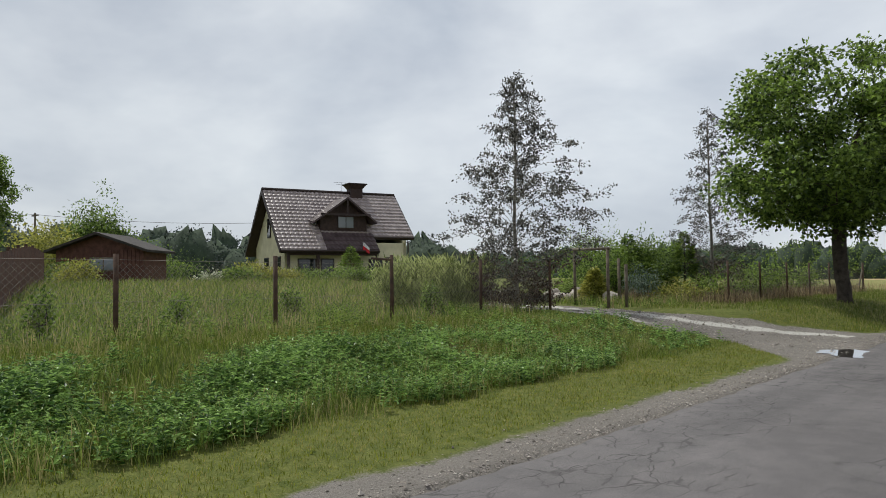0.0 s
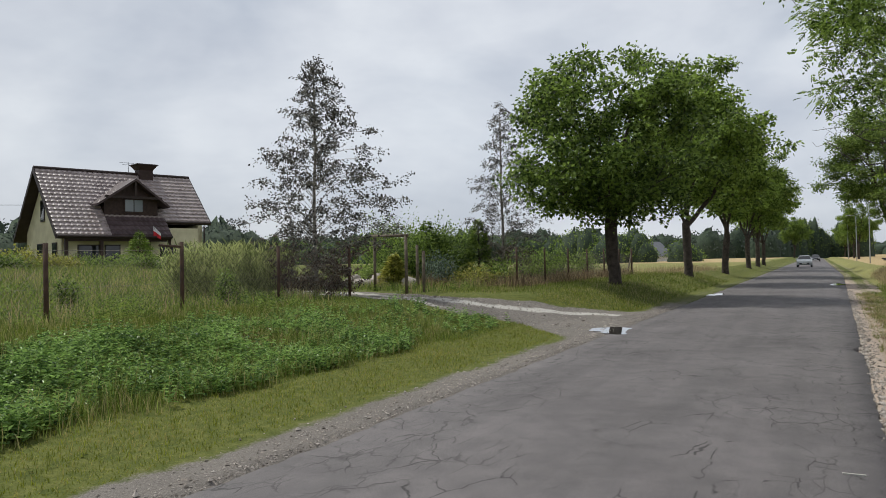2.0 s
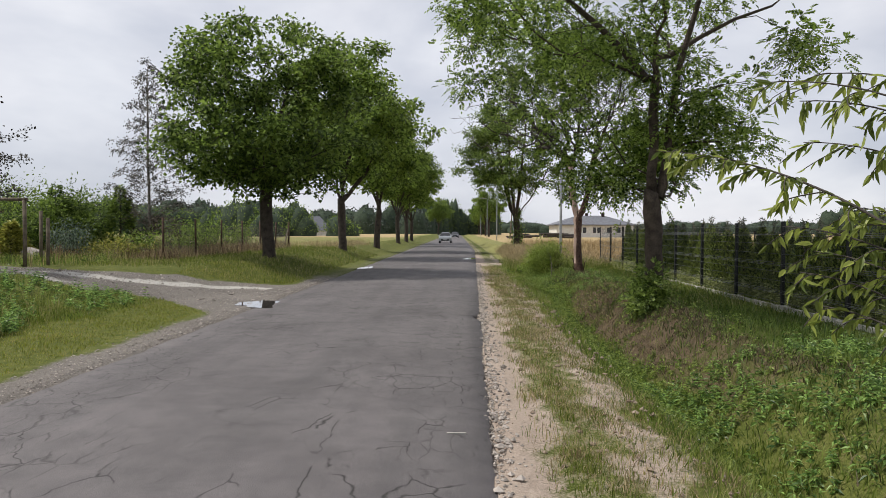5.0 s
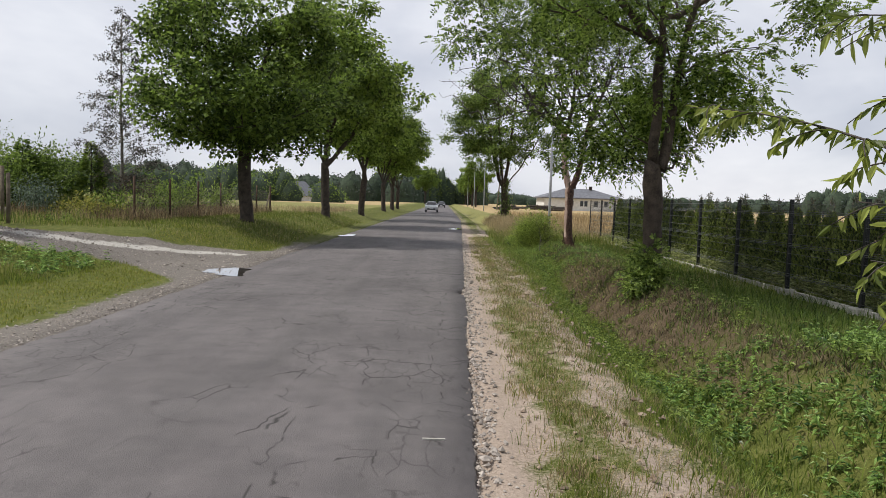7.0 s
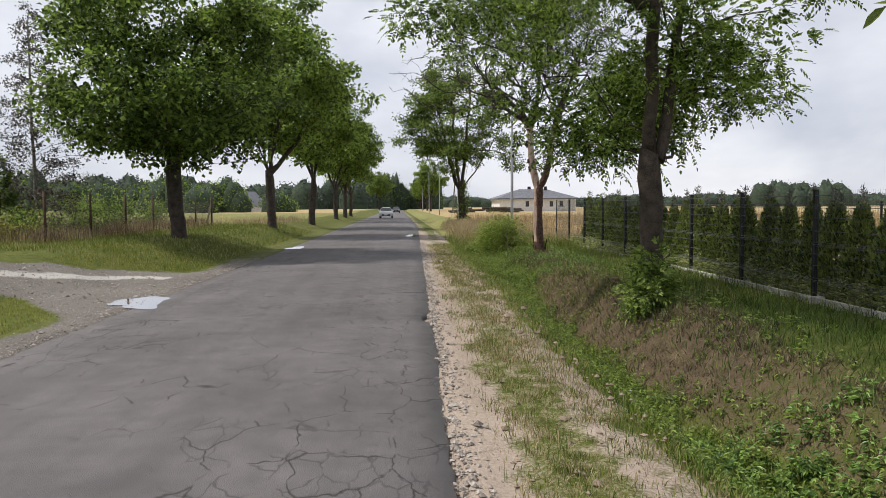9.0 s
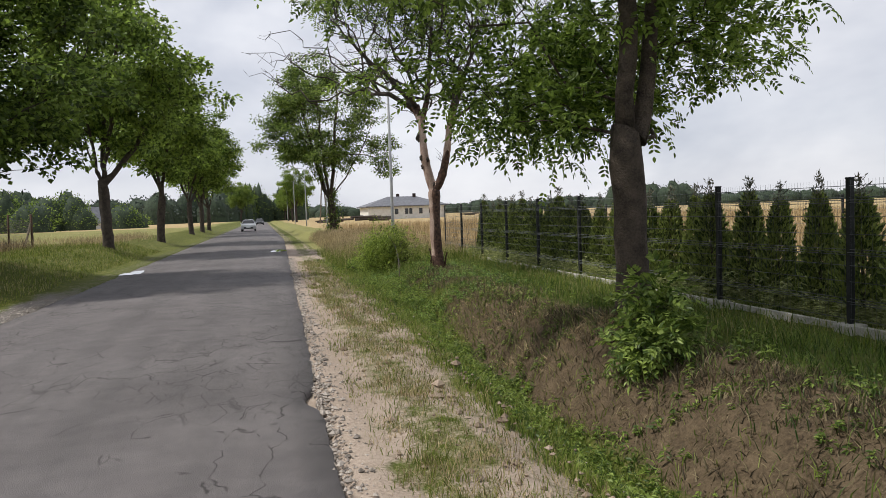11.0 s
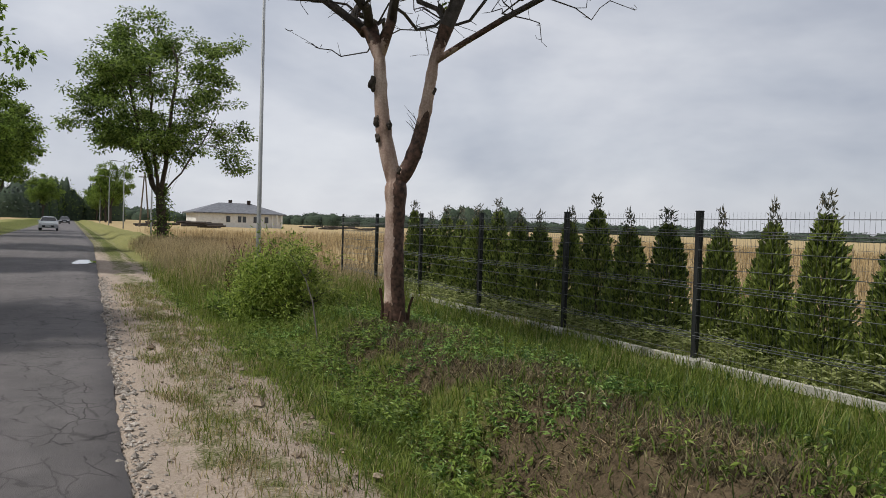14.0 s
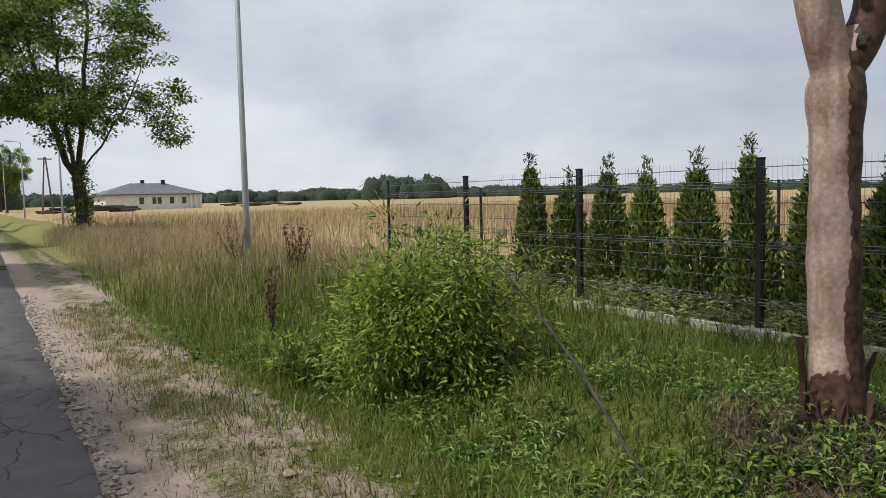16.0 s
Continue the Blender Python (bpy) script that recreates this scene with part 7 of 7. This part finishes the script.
weeds("bank_weeds", 2600, (2.9, 5.2), (5, 23), 0.09, (0.06, 0.40), L_BUSH, "green shoots coming through the cut grass", 229, lambda x, y: brown_at(x, y) * sm(-0.4, 0.8, rough(x, y, 0.8)) * (1 - 0.6 * sm(14, 18, y)), tiers=3)
weeds("bank_weeds", 2600, (2.4, 5.4), (7, 34), 0.16, (0.085, 0.42), L_BUSH, "small broad-leaved weeds on the bank", 207, lambda x, y: sm(-0.2, 0.7, rough(x + 11, y, 1.3)) * (1 - 0.75 * brown_at(x, y)), tiers=4)
weeds("bank_weeds", 1700, (2.75, 4.3), (17.5, 33), 0.17, (0.085, 0.34), L_BUSH, "leafy green weeds on the bank before the bush", 222, lambda x, y: sm(-0.4, 0.6, rough(x + 5, y + 2, 1.1)) * (1 - 0.8 * brown_at(x, y)), tiers=4)
weeds("bank_weeds", 2200, (2.7, 6.2), (1.5, 10), 0.17, (0.085, 0.36), L_NETTLE, "leafy weeds on the bank by the young tree", 228, lambda x, y: sm(-0.4, 0.5, rough(x + 2, y, 1.2)), tiers=4)
weeds("bank_weeds", 1500, (2.9, 5.4), (21, 27.2), 0.11, (0.075, 0.36), L_NETTLE, "low dark leafy weeds round the half-dead tree", 237, lambda x, y: sm(-0.5, 0.5, rough(x + 3, y + 6, 0.8)), tiers=3)
weeds("bank_weeds", 900, (2.4, 3.6), (8, 17.5), 0.13, (0.075, 0.36), L_BUSH, "leafy green weeds on the ditch side", 223, lambda x, y: 1 - 0.9 * brown_at(x, y), tiers=4)
blades("cut_grass", 30000, (3.0, 5.6), (20.5, 27.0), 0.13, 0.010, L_CUT, "brown grass litter round the half-dead tree", 235, litter_at, 0.5, lie=0.45)
blades("plant_litter", 9000, (0.8, 3.0), (1.5, 36), 0.07, 0.005, L_DRY, "dry plant litter on the sand", 224, lambda x, y: np.where(x - road_r(y) < 0.15, 0.0, 0.8), 0.2, lie=0.85)
weeds("hedge_weeds", 1900, (6.92, 7.6), (4, 32), 0.36, (0.14, 0.26), L_REED, "pale weeds growing under the thuja hedge", 208, tiers=5, rise=0.4)
blades("hedge_grass", 9000, (6.85, 7.9), (4, 32), 0.20, 0.010, L_LUSH, "grass under the thuja hedge", 231, None, 0.7)
blades("plot_grass", 16000, (7.2, 11.1), (10, 35), 0.16, 0.012, L_LUSH, "lawn inside the fenced plot", 209)
blades("tall_dry_grass", 34000, (2.4, 8.5), (31, 62), 0.44, 0.010, L_STRAW, "tall tan dry grass along the field edge", 210, lambda x, y: sm(31, 36, y + (x - 4)) * sm(2.5, 3.4, x - road_r(y) + 1.0), 0.55)
blades("tall_green_grass", 9000, (2.6, 6.8), (29, 42), 0.40, 0.011, L_GRASS, "tall green grass at the fence corner", 211, lambda x, y: 1 - sm(36, 42, y), 0.4)
blades("wheat_field", 42000, (6.6, 60), (36, 95), 0.62, 0.022, L_WHEAT, "ripe golden wheat field", 212, lambda x, y: np.clip(1.4 - (y - 36) / 60, 0.2, 1), 0.25, "crop")
blades("wheat_field", 26000, (11.5, 40), (5, 36), 0.62, 0.020, L_WHEAT, "ripe golden wheat field behind the fence", 213, None, 0.25, "crop")
blades("mown_verge", 52000, (-7.6, -4.7), (0.5, 26), 0.055, 0.008, L_MOWN, "short mown green grass beside the road", 214, off_drive, 0.6)
weeds("nettles", 15000, (-9.9, -6.7), (-1, 17.5), 0.25, (0.105, 0.36), L_NETTLE, "dense dark green nettles on the slope", 215, lambda x, y: off_drive(x, y) * sm(-6.6, -7.4, x + 0.3 * rough(x, y, 1.2)) * (0.10 + 0.9 * (1 - sm(9, 14, y))) * sm(-1.1, 0.5, rough(x + 3, y, 1.7)) * (1 - 0.6 * sm(-8.8, -9.8, x)), tiers=5, rise=0.55)
blades("slope_grass", 48000, (-12.6, -6.9), (-2, 15), 0.20, 0.010, L_GRASS, "rough grass on the slope before the wire fence", 216, off_drive, 0.5)
blades("slope_grass", 16000, (-12.6, -6.6), (13.5, 19), 0.10, 0.010, L_LUSH, "short green grass on the bank by the driveway", 238, off_drive, 0.6)
blades("meadow", 50000, (-36, -11.5), (-6, 30), 0.33, 0.018, L_FIELD, "overgrown meadow grass with seed heads", 217, by_drive, 0.4)
weeds("meadow_weeds", 4200, (-24, -10.4), (0, 24), 0.34, (0.11, 0.36), L_BUSH, "leafy green weeds scattered in the meadow", 225, lambda x, y: by_drive(x, y) * sm(-0.3, 0.6, rough(x + 1, y + 8, 2.2)), tiers=5)
blades("slope_grass", 12000, (-9.9, -6.7), (-1, 12), 0.32, 0.008, L_FIELD, "tall pale grass standing among the nettles", 233, off_drive, 0.5, clump=9, size=0.10)
blades("meadow", 6000, (-26, -11.5), (-2, 26), 0.62, 0.010, L_STRAW, "tall dry seed stalks above the meadow", 226, lambda x, y: by_drive(x, y) * sm(-0.2, 0.7, rough(x, y + 4, 2.6)), 0.3, clump=14, size=0.15)
blades("bank_grass", 32000, (-11.5, -4.9), (22, 50), 0.14, 0.012, L_GRASS, "grass under the roadside trees", 218, off_drive, 0.5)
blades("tall_dry_grass", 16000, (-14, -6.0), (26, 62), 0.42, 0.012, L_STRAW, "tall dry grass along the fence and field edge", 219, lambda x, y: off_drive(x, y) * np.where(y < 46, sm(-9.2, -10.3, x), sm(-6.2, -7.4, x) * (1 - 0.8 * sm(-8.5, -9.5, x))), 0.4)


blades("tall_dry_grass", 12000, (-14.5, -9.6), (25.5, 46), 0.55, 0.013, L_DRY, "brown withered grass along the garden fence", 234, lambda x, y: off_drive(x, y) * sm(-0.5, 0.6, rough(x, y, 1.6)), 0.4, clump=14, size=0.14)


def reed_stand():
    rng = np.random.RandomState(230)
    n = 1050
    x, y = rng.uniform(-18.6, -14.8, n), rng.uniform(16.9, 19.2, n)
    z = land(x, y)
    O, D, S = [], [], []
    h = rng.uniform(0.9, 1.85, n)
    for t in range(9):
        f = 0.15 + 0.85 * t / 9
        a = rng.uniform(0, 6.28, n)
        O.append(np.stack([x, y, z + h * f], -1))
        D.append(np.stack([np.cos(a) * 0.6, np.sin(a) * 0.6, np.full(n, 0.9)], -1))
        S.append(0.26 * rng.uniform(0.7, 1.2, n))
    O, D, S = np.concatenate(O), np.concatenate(D), np.concatenate(S)
    v, f = leaf_arrays(O, D, rng.normal(0, 1, (len(O), 3)), S, S * 0.13, 0.25)
    tagged(mesh_obj("reed_stand", v, [f], L_REED), "tall stand of pale green reed-like plants", "reeds", kind="stuff")


reed_stand()


def dock_plants():
    rng = np.random.RandomState(240)
    for i, (x, y) in enumerate(((4.75, 33.9), (4.95, 34.2), (3.4, 31.2), (4.6, 36.0))):
        e = tagged(holder("dock_plant", L(x, y)), "withered dock with rusty brown seed stalks", "plant", "withered docks in the grass")
        b, seats = Build(), []
        for k_ in range(5):
            tip = np.array([rng.normal(0, 0.13), rng.normal(0, 0.13), rng.uniform(0.65, 0.95)])
            b.tube([(0, 0, -0.05), tip * 0.5 + rng.normal(0, 0.02, 3), tip], [0.006, 0.005, 0.003], 5)
            for t in np.linspace(0.4, 1, 40):
                seats.append(tip * t + rng.normal(0, 0.02, 3))
        b.obj("stalk", M_RUST, e)
        o_ = np.array(seats)
        v, f = leaf_arrays(o_, rng.normal(0, 1, o_.shape) + [0, 0, 0.5], rng.normal(0, 1, o_.shape), 0.04, 0.025)
        mesh_obj("seed_head", v, [f], L_RUSTY, e)["kind"] = "stuff"


dock_plants()


# ---- far trees and woods ----
def woods(name, spots, label, seed, leaf=0.5, mat_=None, per=150):
    """A far belt of trees: many clumps of coarse leaves heaped into crowns."""
    rng = np.random.RandomState(seed)
    O, D, S = [], [], []
    for (x, y, r, h) in spots:
        n = int(per)
        d = unit(rng.normal(size=(n, 3)))
        d[:, 2] = np.abs(d[:, 2])
        q = np.array([x, y, h * 0.30]) + d * np.array([r, r, h * 0.70]) * rng.uniform(0.72, 0.98, (n, 1))
        low_ = rng.rand(n) < 0.35
        q[low_, 2] = rng.uniform(0.3, h * 0.45, low_.sum())
        O.append(q)
        D.append(d + rng.normal(0, 0.8, (n, 3)))
        S.append(1.8 * leaf * rng.uniform(0.5, 1.3, n) * (r / 5))
    O, D, S = np.concatenate(O), np.concatenate(D), np.concatenate(S)
    v, f = leaf_arrays(O, D, rng.normal(0, 1, O.shape), S, S * 0.85, 0.1)
    # Added domes close the gaps between leaves; their dark colour stands in for shade.
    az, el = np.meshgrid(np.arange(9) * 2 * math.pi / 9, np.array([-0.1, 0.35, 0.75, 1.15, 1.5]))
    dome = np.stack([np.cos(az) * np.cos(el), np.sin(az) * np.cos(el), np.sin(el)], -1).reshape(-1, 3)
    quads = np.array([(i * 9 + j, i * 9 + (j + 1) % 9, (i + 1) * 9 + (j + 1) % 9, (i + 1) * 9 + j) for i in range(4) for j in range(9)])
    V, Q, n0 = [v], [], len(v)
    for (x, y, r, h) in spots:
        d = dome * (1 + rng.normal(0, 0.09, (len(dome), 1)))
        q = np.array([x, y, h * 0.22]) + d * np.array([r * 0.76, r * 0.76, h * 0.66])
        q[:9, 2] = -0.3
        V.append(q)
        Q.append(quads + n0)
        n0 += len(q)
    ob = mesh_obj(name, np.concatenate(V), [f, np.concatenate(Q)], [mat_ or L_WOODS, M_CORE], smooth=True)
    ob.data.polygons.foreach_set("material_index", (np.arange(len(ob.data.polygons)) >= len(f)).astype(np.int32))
    return tagged(ob, label, "woods", kind="stuff")


def belt(seed, p0, p1, n, width, h0, h1, r0=4.0, r1=7.0):
    rng = np.random.RandomState(seed)
    t = rng.rand(n)
    p0, p1 = np.array(p0, dtype=float), np.array(p1, dtype=float)
    q = p0 + (p1 - p0) * t[:, None] + rng.normal(0, width, (n, 2))
    hh = rng.uniform(h0, h1, n) * (1 + 0.18 * np.sin(t * 23 + seed))
    return [(a, b_, rng.uniform(r0, r1), h) for (a, b_), h in zip(q, hh)]


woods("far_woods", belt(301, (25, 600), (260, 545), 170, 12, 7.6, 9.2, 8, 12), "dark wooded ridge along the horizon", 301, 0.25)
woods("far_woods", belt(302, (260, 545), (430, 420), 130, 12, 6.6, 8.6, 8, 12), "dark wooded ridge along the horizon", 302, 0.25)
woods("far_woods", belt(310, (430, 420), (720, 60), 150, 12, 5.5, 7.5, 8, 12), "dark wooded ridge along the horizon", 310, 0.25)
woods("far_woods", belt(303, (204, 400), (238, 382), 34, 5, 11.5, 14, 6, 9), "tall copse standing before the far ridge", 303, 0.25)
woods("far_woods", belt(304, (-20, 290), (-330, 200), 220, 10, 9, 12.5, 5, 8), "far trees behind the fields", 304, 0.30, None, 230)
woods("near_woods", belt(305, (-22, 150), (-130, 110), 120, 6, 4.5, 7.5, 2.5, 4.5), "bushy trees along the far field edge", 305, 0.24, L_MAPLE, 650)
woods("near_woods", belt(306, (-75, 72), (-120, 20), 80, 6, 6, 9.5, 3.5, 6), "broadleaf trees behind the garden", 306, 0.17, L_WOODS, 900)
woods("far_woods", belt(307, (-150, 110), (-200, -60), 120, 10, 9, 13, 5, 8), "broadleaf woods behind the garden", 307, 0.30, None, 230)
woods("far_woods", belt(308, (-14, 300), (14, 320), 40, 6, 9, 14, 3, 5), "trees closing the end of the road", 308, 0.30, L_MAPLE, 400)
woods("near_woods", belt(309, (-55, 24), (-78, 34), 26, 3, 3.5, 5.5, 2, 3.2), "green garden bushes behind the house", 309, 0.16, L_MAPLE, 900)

far_tree = copy_thing(maple, pose(*L(-67, 17.6), 0, 0, 70))
far_tree.scale = (1.0, 1.0, 1.22)
tagged(far_tree, "large dark broadleaf tree behind the garden shed")


def far_house(at, rz):
    e = tagged(holder("farmhouse", at, rz), "small far-off house with a pale roof among trees", "house")
    Build().box((-5, -3.5, -0.5), (5, 3.5, 2.8)).obj("wall", M_WHITE, e)
    v = [(-5.4, -4, 2.7), (5.4, -4, 2.7), (5.4, 4, 2.7), (-5.4, 4, 2.7), (-5.4, 0, 6.0), (5.4, 0, 6.0)]
    Build().add(v, [(0, 1, 5, 4), (2, 3, 4, 5), (0, 3, 2, 1)], [(1, 2, 5), (3, 0, 4)]).obj("roof", M_GREYROOF, e)


far_house((-34, 165, -1.0), 60)


def power_line():
    e = tagged(holder("power_line"), "sagging overhead wire on a wooden pole behind the shed", "power line")
    Build().tube([(-97, 33.4, 0.3), (-97, 33.4, 10.2)], [0.16, 0.11], 8).obj("pole", M_WOOD, e)
    Build().box((-97.9, 33.3, 9.8), (-96.1, 33.5, 9.95)).obj("cross_arm", M_WOOD, e)
    t = np.linspace(0, 1, 30)
    for a, b_ in (((-97, 33.4, 10.0), (-62, 62, 9.3)), ((-97, 33.4, 10.0), (-120, -10, 10.5))):
        a, b_ = np.array(a), np.array(b_)
        c = a + (b_ - a) * t[:, None]
        c[:, 2] -= 1.1 * 4 * t * (1 - t)
        Build().tube(c, 0.022, 4).obj("wire", M_POST, e)


power_line()


# ---- loose stones and clods along the asphalt edge ----
def pebbles(name, n, place, size, mat_, label, seed):
    rng = np.random.RandomState(seed)
    x, y = place(rng, n)
    z = np.maximum(land(x, y), -0.03)
    s = size * rng.lognormal(0, 0.45, n)
    octa = np.array([(1, 0, 0), (0, 1, 0), (-1, 0, 0), (0, -1, 0), (0, 0, 0.7), (0, 0, -0.7)], dtype=float)
    a = rng.uniform(0, 6.28, n)
    jit = 1 + rng.normal(0, 0.25, (n, 6, 3))
    v = octa[None] * jit * s[:, None, None]
    c_, s_ = np.cos(a)[:, None], np.sin(a)[:, None]
    v = np.stack([v[..., 0] * c_ - v[..., 1] * s_, v[..., 0] * s_ + v[..., 1] * c_, v[..., 2]], -1) + np.stack([x, y, z + s * 0.3], -1)[:, None]
    i = np.arange(n)[:, None] * 6
    f = np.concatenate([i + np.array([t]) for t in ((0, 1, 4), (1, 2, 4), (2, 3, 4), (3, 0, 4), (1, 0, 5), (2, 1, 5), (3, 2, 5), (0, 3, 5))])
    tagged(mesh_obj(name, v.reshape(-1, 3), [f], mat_), label, "gravel", kind="stuff")


def right_edge(rng, n):
    y = rng.uniform(1.5, 38, n)
    return road_r(y) - 0.04 + np.abs(rng.normal(0, 0.12, n)), y


def right_shoulder(rng, n):
    y = rng.uniform(1.5, 38, n)
    return road_r(y) + rng.uniform(0.1, 1.8, n), y


def left_edge(rng, n):
    y = rng.uniform(0.5, 26, n)
    return ROAD_L - 0.02 - np.abs(rng.normal(0, 0.35, n)), y


def drive_stones(rng, n):
    x = -rng.uniform(4.2, 12, n)
    m_, h_ = drive(x)
    return x, m_ + rng.uniform(-0.95, 0.95, n) * h_


M_STONE = surface("road_stone", (0.14, 0.122, 0.105), (0.46, 0.41, 0.365), 6, 40, 0.9, 0.2, island=0.5)
pebbles("edge_gravel", 7000, right_edge, 0.0125, M_STONE, "crumbled asphalt and grit along the road edge", 251)
pebbles("edge_gravel", 500, right_shoulder, 0.006, M_STONE, "small stones in the sandy shoulder", 252)


def ruts(rng, n):
    y = rng.uniform(5, 34, n)
    lane = np.where(rng.rand(n) < 0.35, 0.48, 1.12) + 0.38 * (rng.rand(n) < 0.4)
    return road_r(y) + lane + rng.normal(0, 0.06, n) + 0.05 * rough(y * 0, y, 2.5), y


M_CLOD = surface("dry_soil", (0.16, 0.118, 0.085), (0.36, 0.285, 0.220), 8, 60, 0.95, 0.5, island=0.4)
pebbles("soil_clods", 1100, ruts, 0.017, M_CLOD, "crumbled clods of soil along the wheel ruts", 255)
pebbles("edge_gravel", 4200, left_edge, 0.009, M_STONE, "grit along the far road edge", 253)
pebbles("edge_gravel", 3000, drive_stones, 0.011, M_STONE, "stones on the gravel driveway", 254)


# faded paint scratch on the asphalt
scratch = Build().box((0.29, 6.45, -0.01), (0.45, 6.47, 0.021)).obj("paint_mark", M_CONC)
tagged(scratch, "short faded white paint mark on the asphalt", "road marking", kind="structure")
